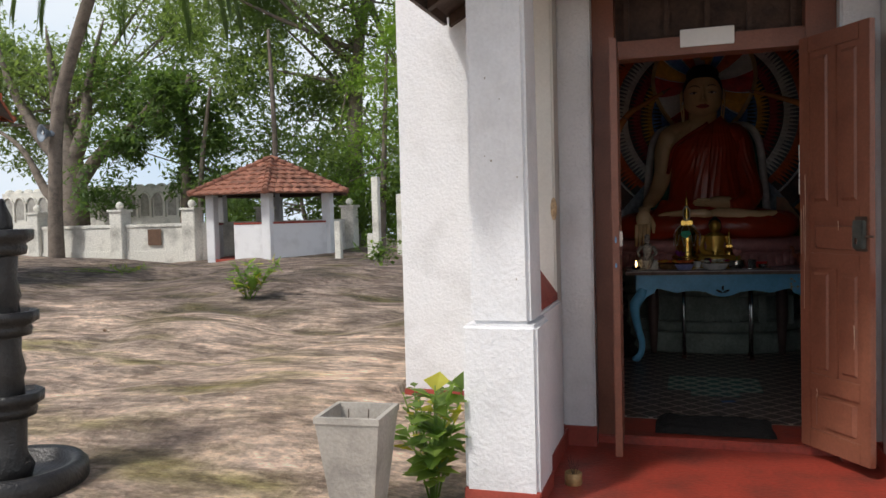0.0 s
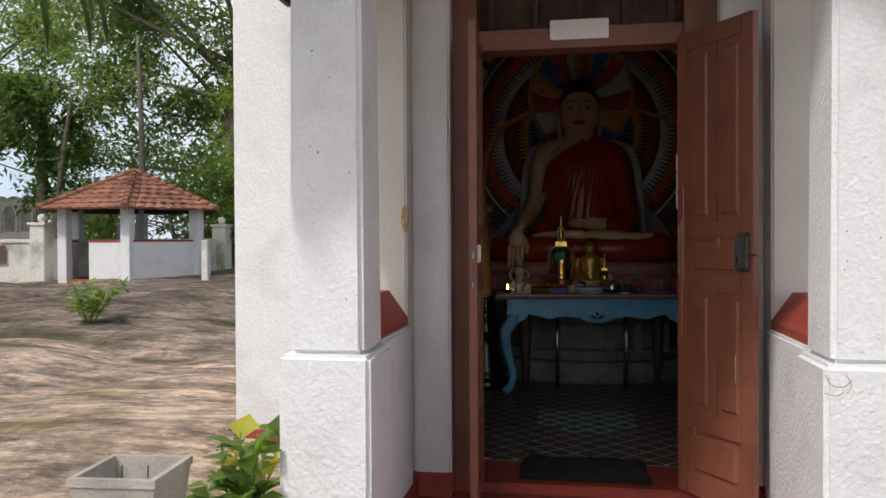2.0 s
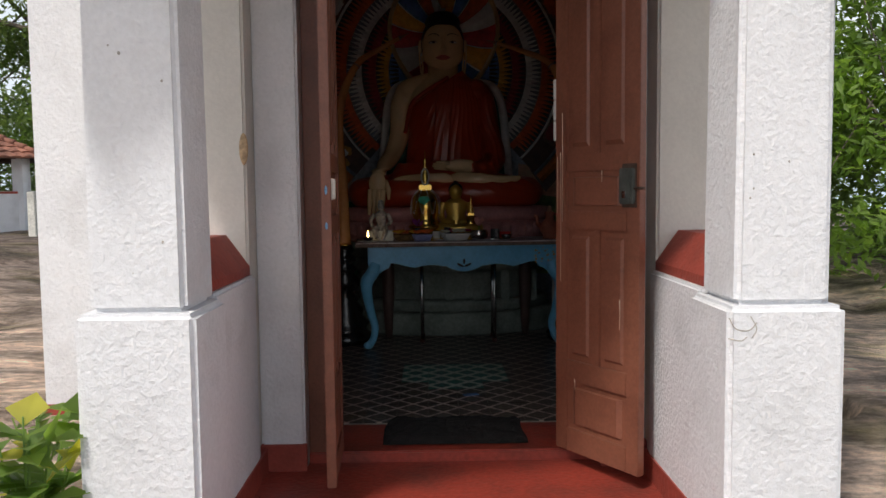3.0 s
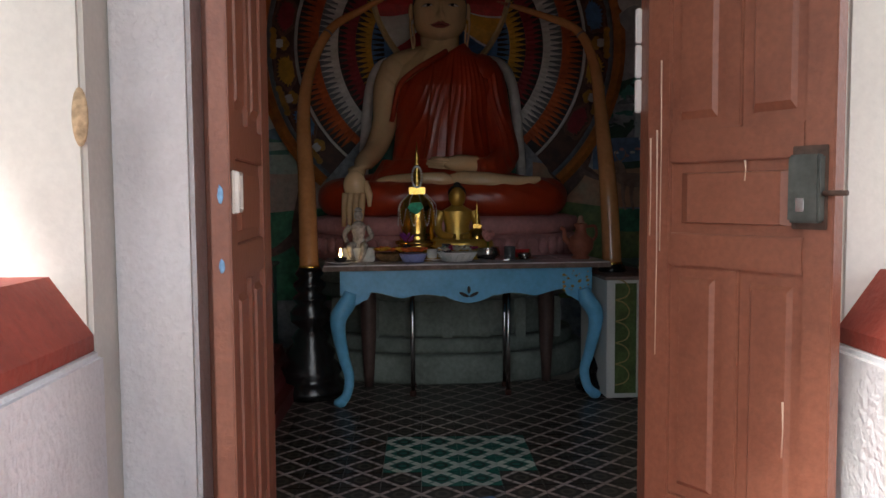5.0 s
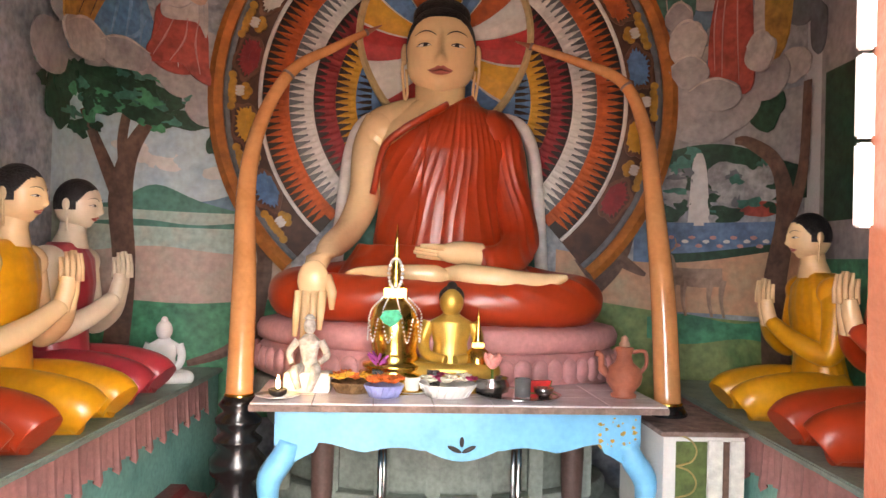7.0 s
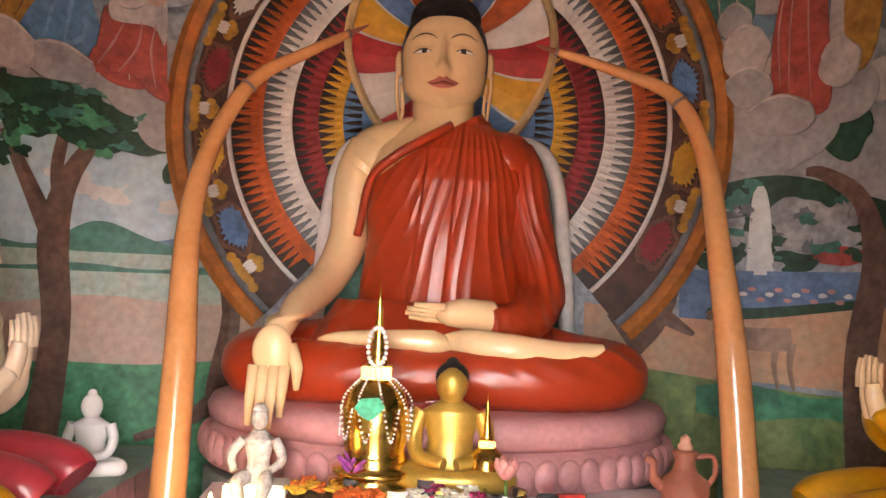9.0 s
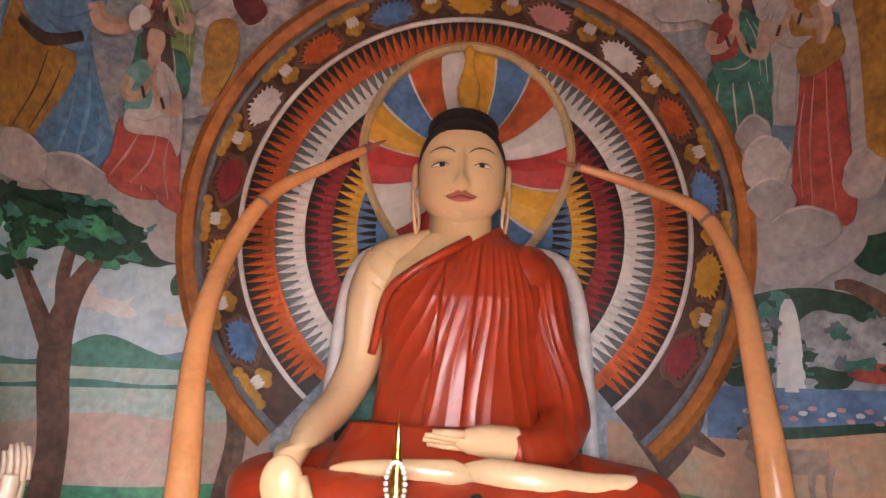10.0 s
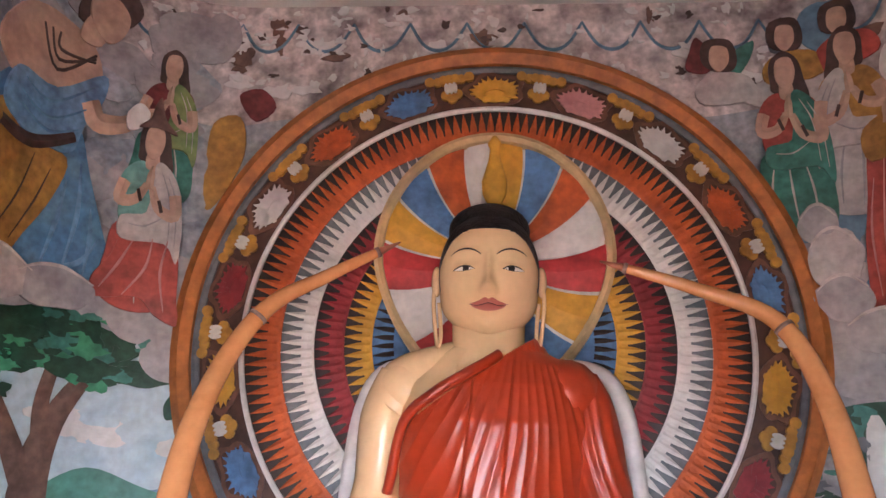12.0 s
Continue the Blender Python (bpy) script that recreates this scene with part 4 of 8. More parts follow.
mp("arm_shape", stroke([(1.90, 3.66), (1.93, 3.54), (1.90, 3.44)], [0.05, 0.048, 0.036], 0.104, th=0.016), P_FLESH)
area("shell_shape", [(1.90, 3.70), (1.94, 3.82), (2.04, 3.82), (2.04, 3.72), (1.96, 3.62)], 0.112, P_WHITE)
area("ochre_cloth", [(2.08, 3.95), (2.26, 4.0), (2.34, 3.4), (2.30, 2.8), (2.14, 2.7), (2.10, 3.2)], 0.080, P_OCHRE)
area("pale_cloth", [(2.0, 3.60), (2.10, 3.62), (2.12, 3.1), (2.10, 2.75), (2.02, 2.78), (2.04, 3.2)], 0.078, P_PALE)
for k, (u, z, m) in enumerate(((1.46, 4.02, P_OCHRE), (1.72, 4.06, P_RED), (1.12, 3.92, P_PALE))):
    area("hair_shape", [(u - 0.08, z - 0.04), (u - 0.07, z + 0.09), (u + 0.06, z + 0.10), (u + 0.09, z - 0.02), (u + 0.04, z - 0.08)], 0.058, P_BROWNH)
    area("round_top", [(u - 0.05, z), (u - 0.03, z + 0.06), (u + 0.04, z + 0.05), (u + 0.045, z - 0.03), (u, z - 0.08), (u - 0.04, z - 0.05)], 0.068, P_FLESH)
    area("cloth", [(u - 0.12, z - 0.16), (u - 0.02, z - 0.08), (u + 0.14, z - 0.10), (u + 0.17, z - 0.22), (u - 0.08, z - 0.26)], 0.054, m)
area("wing_shape", [(0.98, 3.96), (1.02, 4.04), (1.10, 3.92), (1.06, 3.84), (0.96, 3.86)], 0.052, P_MAROON)
area("wing_shape", [(1.16, 3.92), (1.30, 4.02), (1.28, 3.92), (1.20, 3.82)], 0.052, P_TEALCL)
for k, (u, z, ru, rz) in enumerate([(-2.15, 2.60, 0.24, 0.09), (-2.5, 2.60, 0.26, 0.11), (1.52, 3.0, 0.10, 0.10), (1.58, 2.84, 0.14, 0.14), (1.78, 2.50, 0.2, 0.10), (2.12, 2.72, 0.12, 0.12), (1.60, 2.66, 0.14, 0.10)]):
    mp("cloud", blob(u, z, ru, rz, 0.118 + 0.001 * k, n=28, wob=0.08, seed=k * 2.1, th=0.012), (P_GREY, P_PALE)[k % 2])
    mp("cloud_edge", stroke([(u - ru * 0.9, z + rz * 0.35), (u - ru * 0.4, z + rz * 0.9), (u + ru * 0.2, z + rz), (u + ru * 0.85, z + rz * 0.4)], [0.003, 0.008, 0.008, 0.003], 0.132 + 0.001 * k, th=0.002), P_LIGHT)
# right landscape
mp("haze_sky", sheet(lambda u: (1.9, 2.5), 16, 2, 1.2, 2.7, 0.004), P_GREY)
mp("back_hill", sheet(lambda u: (1.85, 2.12 + 0.10 * math.sin(u * 4 + 1.0)), 24, 1, 1.25, 2.7, 0.008), P_CROWN)
for k, (u, z, ru, rz, m) in enumerate([(1.48, 1.98, 0.13, 0.09, P_STONE), (1.86, 2.0, 0.16, 0.10, P_STONE), (1.50, 1.86, 0.16, 0.07, P_STONE), (1.92, 1.86, 0.14, 0.08, P_STONE), (2.1, 1.96, 0.13, 0.12, P_STONE), (2.05, 1.80, 0.15, 0.05, P_RED), (1.84, 1.77, 0.12, 0.05, P_CROWN), (1.45, 1.77, 0.12, 0.05, P_CROWN)]):
    mp("boulder", blob(u, z, ru, rz, 0.014 + 0.002 * k, seed=k * 3.1, wob=0.16), m)
mp("waterfall", stroke([(1.66, 2.16), (1.665, 2.05), (1.67, 1.7)], [0.02, 0.048, 0.075], 0.034), P_FALL)
mp("blue_water", sheet(lambda u: (1.50 + 0.05 * math.sin(u * 3.0 + 0.5), 1.72), 24, 2, 1.25, 2.6, 0.038), P_WATER)
mp("bank", sheet(lambda u: (1.50 + 0.05 * math.sin(u * 3.0 + 0.5), 1.56 + 0.04 * math.sin(u * 3.0 + 0.5)), 24, 1, 1.4, 2.2, 0.041), P_CROWN)
for k in range(16):
    mp("lotus_dab", blob(1.45 + 0.045 * k, 1.60 + 0.03 * math.sin(k * 2.1), 0.022, 0.012, 0.045, n=8, seed=k), PINK if k % 3 else P_WHITE)
mp("sunset_band", sheet(lambda u: (1.15, 1.51 + 0.05 * math.sin(u * 3.0 + 0.5)), 24, 2, 0.75, 2.6, 0.042), P_PINK2)
mp("olive_grass", sheet(lambda u: (0.4, 1.22 - 0.10 * math.sin((u - 0.9) * 1.5)), 24, 2, 0.7, 2.9, 0.046), P_GRASS)
mp("grass_dark", sheet(lambda u: (0.98 + 0.03 * math.sin(7 * u), 1.12 + 0.02 * math.sin(9 * u)), 24, 1, 1.35, 2.2, 0.050), P_GREEN)
mp("tree_trunk", stroke([(2.25, 0.75), (2.20, 1.3), (2.28, 1.75), (2.2, 2.05), (2.0, 2.2), (1.9, 2.22)], [0.13, 0.09, 0.08, 0.05, 0.035, 0.02], 0.054), P_TRUNK)
mp("limb", stroke([(2.28, 1.7), (2.42, 2.0), (2.45, 2.5)], [0.06, 0.05, 0.04], 0.056), P_TRUNK)
mp("tree_trunk", stroke([(0.95, 1.35), (1.12, 1.5), (1.25, 1.85), (1.36, 2.1)], [0.14, 0.09, 0.05, 0.03], 0.052), P_TRUNK)
mp("root", stroke([(1.12, 1.5), (1.25, 1.42), (1.33, 1.38)], [0.05, 0.03, 0.012], 0.054), P_TRUNK)
for k, (u, z, ru, rz) in enumerate([(1.55, 2.45, 0.24, 0.17), (1.82, 2.45, 0.26, 0.18), (1.7, 2.34, 0.26, 0.12), (2.1, 2.6, 0.2, 0.15), (1.45, 2.75, 0.14, 0.2), (1.55, 2.62, 0.15, 0.15), (2.0, 2.75, 0.12, 0.12)]):
    mp("cloud", blob(u, z, ru, rz, 0.058 + 0.002 * k, n=28, wob=0.06, seed=k * 1.9), P_GREY)
mp("dark_foliage", blob(2.1, 2.42, 0.16, 0.16, 0.055, wob=0.2, seed=8), P_CROWN)
deer = bmesh.new()
stroke([(1.44, 1.42), (1.53, 1.38), (1.70, 1.37), (1.84, 1.38)], [0.03, 0.055, 0.06, 0.055], 0.056, deer, 0.012)
stroke([(1.40, 1.47), (1.47, 1.50), (1.50, 1.42)], [0.02, 0.035, 0.04], 0.058, deer, 0.012)
for u in (1.52, 1.59, 1.76, 1.84):
    stroke([(u, 1.36), (u - 0.01, 1.24), (u + 0.012, 1.13)], [0.026, 0.014, 0.009], 0.057, deer, 0.008)
stroke([(1.47, 1.53), (1.44, 1.58), (1.46, 1.62)], [0.006, 0.005, 0.003], 0.058, deer)
stroke([(1.49, 1.53), (1.53, 1.57), (1.52, 1.62)], [0.006, 0.005, 0.003], 0.058, deer)
mp("deer_shape", deer, P_DEER, "painted brown deer")
# scalloped cornice
for k in range(13):
    u = -1.8 + k * 0.3
    bm = bmesh.new()
    stroke([(u - 0.15, 4.16), (u - 0.08, 4.04), (u, 4.0), (u + 0.08, 4.04), (u + 0.15, 4.16)], [0.007, 0.009, 0.011, 0.009, 0.007], 0.02, bm, 0.012)
    mp("scallop", bm, P_HILLBLUE, "painted cornice scallop")


# ---- great halo ----
halo = thing("halo_disc", "large painted relief halo of concentric flame rings", "halo", (CX, 0, HZ))


def ring(r0, r1, d, th, n=96, bm=None, a0=-0.85, a1=math.pi + 0.85):
    bm = bm or bmesh.new()
    rows = []
    for i in range(n + 1):
        a = a0 + (a1 - a0) * i / n
        c, s = math.cos(a), math.sin(a)
        rows.append([bm.verts.new((r * c, RB - dd, r * s)) for r, dd in ((r0, d - 0.03), (r0, d), ((r0 + r1) / 2, d + th), (r1, d), (r1, d - 0.03))])
    for p, q in zip(rows, rows[1:]):
        for k in range(4):
            bm.faces.new((p[k], q[k], q[k + 1], p[k + 1]))
    return bm


def spikes(r0, r1, count, d, wide=0.42, bm=None, a0=-0.8, a1=math.pi + 0.8):
    """Flame tongues that taper outwards."""
    bm = bm or bmesh.new()
    step = (a1 - a0) / count
    for i in range(count):
        a = a0 + (i + 0.5) * step
        pts = []
        for r, w in ((r0, wide), (r0 + (r1 - r0) * 0.5, wide * 0.8), (r1, 0.04)):
            pts.append([(r * math.cos(a + k * w * step), RB - d - (0.008 if k == 0 else 0), r * math.sin(a + k * w * step)) for k in (-1, 0, 1)])
        v = [[bm.verts.new(p) for p in row] for row in pts]
        for p, q in zip(v, v[1:]):
            bm.faces.new((p[0], p[1], q[1], q[0]))
            bm.faces.new((p[1], p[2], q[2], q[1]))
    return bm


def halo_rings():
    part("outer_rim", ring(1.40, 1.49, 0.13, 0.03), P_ORANGE, halo, "orange outer rim")
    part("rim_line", ring(1.365, 1.40, 0.10, 0.006), P_SLATE, halo)
    part("medallion_band", ring(1.17, 1.366, 0.085, 0.002), P_BROWN, halo)
    part("white_line", ring(1.155, 1.178, 0.10, 0.006), P_WHITE, halo)
    part("orange_ground", ring(1.00, 1.158, 0.085, 0.0), P_DARK, halo)
    part("orange_flame_ring", spikes(1.0, 1.150, 120, 0.09, 0.47), P_FLAME, halo)
    part("orange_band", ring(0.985, 1.05, 0.088, 0.006), P_FLAME, halo)
    part("slate_ground", ring(0.84, 0.99, 0.08, 0.0), P_SLATE, halo)
    part("white_flame_ring", spikes(0.84, 0.985, 100, 0.084, 0.42), P_WHITE, halo)
    part("white_band", ring(0.83, 0.89, 0.083, 0.004), P_WHITE, halo)
    part("crimson_ground", ring(0.70, 0.838, 0.075, 0.0), P_DARK, halo)
    part("crimson_flame_ring", spikes(0.70, 0.825, 86, 0.079, 0.47), P_HALORED, halo)
    part("crimson_band", ring(0.69, 0.76, 0.078, 0.004), P_HALORED, halo)
    part("golden_ground", ring(0.58, 0.70, 0.07, 0.0), P_DARK, halo)
    part("golden_flame_ring", spikes(0.57, 0.69, 72, 0.074, 0.46), P_YEL, halo)
    part("golden_band", ring(0.56, 0.61, 0.073, 0.004), P_YEL, halo)
    part("blue_ground", ring(0.2, 0.57, 0.066, 0.0), P_HBLUE, halo)
    part("blue_flame_ring", spikes(0.46, 0.56, 60, 0.07, 0.35), P_DARK, halo)
    cols = [P_HALORED, P_YEL, P_HBLUE, P_FLAME, P_WHITE, PINK, P_YEL, P_HBLUE, P_FLAME, P_WHITE, P_HALORED, P_YEL, P_HBLUE]
    n = 13
    for i in range(n):
        a = -0.50 + (math.pi + 1.00) * i / (n - 1)
        er, et = Vector((math.cos(a), 0, math.sin(a))), Vector((-math.sin(a), 0, math.cos(a)))

        def loc(p, q, d, er=er, et=et):
            v = er * (1.265 + q) + et * p
            return (v.x, RB - 0.088 - d, v.z)

        shape = []
        for k in range(28):
            t = 2 * math.pi * k / 28
            w = 1 + 0.13 * math.cos(5 * t) * (1 if math.sin(t) > -0.3 else 0.2)
            shape.append((0.150 * w * math.cos(t), 0.094 * w * math.sin(t) + 0.003))
        med = part("medallion", prism(shape, 0.012, loc), P_EARTH, halo)
        inner = [(a_ * 0.80, b_ * 0.78) for a_, b_ in shape]
        part("medallion_edge", prism(inner, 0.016, loc), P_BROWN, med)
        bm = bmesh.new()
        for k in range(15):
            t = math.pi * (-0.16 + 1.32 * k / 14)
            c, sn = math.cos(t), math.sin(t)
            e = Vector((c, sn)) * (1 + 0.09 * math.cos(5 * t))
            root, tip, wd = Vector((0.045 * c, 0.018 * sn - 0.018)), Vector((0.122 * e.x, 0.078 * e.y - 0.006)), Vector((-sn, c)) * 0.009
            prism([root - wd * 0.8, root + wd * 0.8, root.lerp(tip, 0.7) + wd, tip, root.lerp(tip, 0.7) - wd], 0.024, loc, bm)
        for k in range(5):
            prism([(-0.056 + 0.026 * k + 0.017 * math.cos(t), -0.040 + 0.014 * math.sin(t) - 0.008 * abs(k - 2)) for t in np.linspace(0, 5.5, 8)], 0.021, loc, bm)
        prism([(0.108 * math.cos(t), 0.062 * math.sin(t) - 0.008) for t in np.linspace(0, 5.9, 16)], 0.020, loc, bm)
        part("fan", bm, cols[i], med)
        # gold flower between the medallions
        a2 = a + (math.pi + 1.00) / (n - 1) / 2
        er2, et2 = Vector((math.cos(a2), 0, math.sin(a2))), Vector((-math.sin(a2), 0, math.cos(a2)))

        def loc2(p, q, d, er=er2, et=et2):
            v = er * (1.285 + q) + et * p
            return (v.x, RB - 0.088 - d, v.z)

        bm = bmesh.new()
        for k, (p, q, r) in enumerate([(0, -0.04, 0.03), (-0.03, -0.025, 0.026), (0.03, -0.025, 0.026), (-0.06, 0.055, 0.024), (0.06, 0.055, 0.024), (-0.10, 0.060, 0.026), (0.10, 0.060, 0.026), (0, 0.055, 0.03), (-0.03, 0.058, 0.026), (0.03, 0.058, 0.026)]):
            prism([(p + r * math.cos(t), q + r * math.sin(t)) for t in np.linspace(0, 5.6, 10)], 0.014 + 0.001 * k, loc2, bm)
        fl = part("gold_flower", bm, P_GILT, halo)
        bm = bmesh.new()
        for p in (-0.02, 0, 0.02):
            prism([(p + 0.013 * math.cos(t), 0.008 + 0.03 * math.sin(t)) for t in np.linspace(0, 5.6, 10)], 0.024, loc2, bm)
        part("white_bud", bm, P_WHITE, fl)


halo_rings()


# egg-shaped inner halo with curved rays
def inner_halo():
    ih = thing("inner_halo", "egg-shaped inner halo with blue, orange, white and red rays", "halo", (CX, 0, 2.86))

    def edge(a, k=1.0):
        s = math.sin(a)
        return (0.555 * k * math.cos(a) * (1 - 0.25 * max(0, -s) ** 1.5), (0.60 if s > 0 else 0.70) * k * s)

    rim = bmesh.new()
    n = 80
    rows = []
    for i in range(n):
        a = 2 * math.pi * i / n
        rows.append([rim.verts.new((edge(a, k)[0], RB - d, edge(a, k)[1])) for k, d in ((0.93, 0.05), (0.94, 0.165), (0.975, 0.18), (1.01, 0.165), (1.02, 0.05))])
    for i in range(n):
        p, q = rows[i], rows[(i + 1) % n]
        for k in range(4):
            rim.faces.new((p[k], q[k], q[k + 1], p[k + 1]))
    part("rim", rim, paint("halo_cream_rim", (0.60, 0.43, 0.22), 0.12), ih, "cream painted rim")
    m = 16
    seq = [P_WHITE, P_FLAME, P_HBLUE, P_YEL, P_WHITE, P_FLAME, P_HBLUE, P_YEL, P_SCARLET, P_WHITE, P_SCARLET, P_HBLUE, P_HBLUE, P_HBLUE, P_YEL, P_SCARLET]
    for i in range(m):
        bm = bmesh.new()
        prev = None
        for j in range(9):
            k = 0.25 + 0.70 * j / 8
            tw = 0.35 * (k - 0.6) * (1 if math.cos(2 * math.pi * (i + 0.5) / m) > 0 else -1)
            row = []
            for h in (0.035, 0.5, 0.965):
                a = 2 * math.pi * (i + h) / m + tw
                e = edge(a, k)
                row.append(bm.verts.new((e[0], RB - 0.125 - (0.012 if h == 0.5 else 0), e[1])))
            if prev:
                bm.faces.new((prev[0], prev[1], row[1], row[0]))
                bm.faces.new((prev[1], prev[2], row[2], row[1]))
            prev = row
        part("ray", bm, seq[i], ih)
    part("backing", prism([edge(2 * math.pi * i / 40, 0.95) for i in range(40)], 0.08, lambda a, b, d: (a, RB - 0.03 - d, b)), P_WHITE, ih)
    bm = lathe([(0.02, -0.04), (0.055, 0.03), (0.06, 0.10), (0.03, 0.2), (0.022, 0.26), (0.035, 0.29), (0.01, 0.33)], 14, (0, RB - 0.2, 0.24), squash=0.5)
    part("flame_finial", bm, P_YEL, ih, "gilded flame finial")


inner_halo()
# white-edged green back cloth behind the shoulders
for s in (-1, 1):
    bc = thing("back_cushion", "dark green back rest with a white edge behind the statue", "backrest", (CX, 9.25, 1.2))
    pts = [(s * 0.30, 0, 1.12), (s * 0.47, 0, 1.08), (s * 0.56, 0, 0.90), (s * 0.605, 0, 0.5), (s * 0.64, 0, 0.0)]
    part("edge", tube(curve(pts, 5), 0.055, 10, flat=0.8), P_WHITE, bc, "white painted edge", True)
    out = [(s * 0.2, 0.0), (s * 0.62, 0.0), (s * 0.585, 0.5), (s * 0.54, 0.88), (s * 0.45, 1.06), (s * 0.2, 1.10)]
    part("field", prism(out, 0.04, lambda a, b, d: (a, 0.02 - d, b)), P_TEALCL, bc)


# ---- statues ----
def head(bm, c, s, skin=0, hair=1, lip=2, white=3, ink=4, n=72, bun=True):
    """A head of height about 2.5 s whose face looks to -y."""
    def shape(p):
        x, y, z = p
        jaw = 1.0 + 0.09 * math.exp(-((z + 0.60) / 0.24) ** 2) - 0.16 * max(0.0, (-0.55 - z) / 0.45) ** 2
        x *= 0.80 * jaw
        y *= 0.92 * (1.0 if z > -0.2 else 1 - 0.10 * (-0.2 - z))
        zz = z * (1.08 if z < 0 else 1.0)
        if p.y < 0:
            y -= 0.20 * math.exp(-((p.x / 0.115) ** 2) - ((z + 0.36) / 0.12) ** 2) + 0.11 * math.exp(-((p.x / 0.08) ** 2) - ((z + 0.12) / 0.22) ** 2)
            y -= 0.05 * math.exp(-(((abs(p.x) - 0.11) / 0.06) ** 2) - ((z + 0.40) / 0.06) ** 2)
            y -= 0.085 * math.exp(-((p.x / 0.20) ** 2) - ((z + 0.635) / 0.05) ** 2)
            y -= 0.075 * math.exp(-((p.x / 0.18) ** 2) - ((z + 0.535) / 0.045) ** 2)
            y -= 0.10 * math.exp(-((p.x / 0.22) ** 2) - ((z + 0.86) / 0.10) ** 2)
            for e in (-0.42, 0.42):
                y += 0.08 * math.exp(-(((p.x - e) / 0.22) ** 2) - ((z + 0.06) / 0.12) ** 2)
                y -= 0.075 * math.exp(-(((p.x - e) / 0.19) ** 2) - ((z + 0.08) / 0.07) ** 2)
                y -= 0.03 * math.exp(-(((p.x - e) / 0.28) ** 2) - ((z - 0.13) / 0.06) ** 2)
        return Vector((x, y, zz))

    res = bmesh.ops.create_uvsphere(bm, u_segments=n * 2, v_segments=n, radius=1)
    for f in {f for v in res["verts"] for f in v.link_faces}:
        f.smooth = True
        x, y, z = f.calc_center_median()
        line = 0.52 - 0.62 * x ** 4
        f.material_index = hair if z > line or (y > -0.26 and z > -0.30) else skin
    for v in res["verts"]:
        v.co = Vector(c) + shape(v.co) * s

    def face(x, z, d=0.0):
        """A place on the face, d out of it."""
        p = Vector((x, -math.sqrt(max(0.0, 1 - x * x - z * z)), z))
        q = shape(p)
        return Vector(c) + (q + Vector((q.x * 0.3, -1, 0)).normalized() * d) * s

    def patch(lo, hi, x0, x1, d, mi, m=26, k=6, bulge=0.0):
        """A painted patch between two curves over x."""
        rows = []
        for i in range(m + 1):
            x = x0 + (x1 - x0) * i / m
            a, b = lo(x), hi(x)
            rows.append([bm.verts.new(face(x, a + (b - a) * j / k, d + bulge * math.sin(math.pi * j / k))) for j in range(k + 1)])
        for p, q in zip(rows, rows[1:]):
            for j in range(k):
                f = bm.faces.new((p[j], q[j], q[j + 1], p[j + 1]))
                f.material_index, f.smooth = mi, True

    def line(fn, x0, x1, r, mi, m=18):
        pts = [face(x0 + (x1 - x0) * i / m, fn(x0 + (x1 - x0) * i / m), 0.004) for i in range(m + 1)]
        tube(pts, [s * r * (0.25 + 0.75 * math.sin(math.pi * min(1, 0.1 + 0.9 * i / m))) for i in range(m + 1)], 6, bm, mi)

    for k in (-1, 1):
        e0 = 0.455 * k
        def upper(x, e0=e0):
            return -0.070 - 1.15 * (x - e0) ** 2 + 0.05 * (abs(x) - 0.455)
        def lower(x, e0=e0):
            return -0.135 + 0.55 * (x - e0) ** 2
        a, b = (e0 - 0.195, e0 + 0.195)
        patch(lower, upper, a, b, 0.006, white)
        pu = e0 - 0.03 * k
        patch(lambda x: max(lower(x), -0.098 - math.sqrt(max(0, 0.062 ** 2 - (x - pu) ** 2))), lambda x: min(upper(x), -0.098 + math.sqrt(max(0, 0.062 ** 2 - (x - pu) ** 2))), pu - 0.061, pu + 0.061, 0.010, ink, 14, 4)
        line(upper, a - 0.02 * (k < 0), b + 0.02 * (k > 0), 0.013, ink)
        line(lower, a, b, 0.004, ink)
        line(lambda x: 0.185 - 1.05 * (abs(x) - 0.42) ** 2 - 0.10 * (0.42 - abs(x)), 0.15 * k, 0.72 * k, 0.014, ink)
    cup_ = lambda x: 0.030 * math.exp(-((abs(x) - 0.07) / 0.06) ** 2)
    patch(lambda x: -0.585 + 0.012 * math.cos(x * 18), lambda x: -0.578 + 0.045 * (1 - (x / 0.335) ** 2) + cup_(x) * 0.7 - 0.012 * math.exp(-(x / 0.03) ** 2), -0.335, 0.335, 0.004, lip, 30, 5, 0.020)
    patch(lambda x: -0.590 - 0.082 * (1 - (x / 0.30) ** 2) ** 0.8, lambda x: -0.590 + 0.012 * math.cos(x * 18), -0.30, 0.30, 0.004, lip, 30, 5, 0.026)
    line(lambda x: -0.588 + 0.012 * math.cos(x * 18), -0.33, 0.33, 0.006, ink)
    if bun:
        ball((c[0], c[1] + 0.10 * s, c[2] + 0.74 * s), (0.66 * s, 0.66 * s, 0.43 * s), bm, hair, 28)
    for k in (-1, 1):
        ball((c[0] + k * 0.84 * s, c[1] + 0.10 * s, c[2] - 0.10 * s), (0.085 * s, 0.15 * s, 0.25 * s), bm, skin, 16)
        lobe = [(0.87, 0.06, -0.25), (0.875, 0.05, -0.5), (0.83, 0.05, -0.95), (0.79, 0.05, -1.14), (0.75, 0.06, -0.95), (0.79, 0.06, -0.45)]
        tube(curve([(c[0] + k * a * s, c[1] + b * s, c[2] + q * s) for a, b, q in lobe], 5), 0.034 * s, 10, bm, skin)


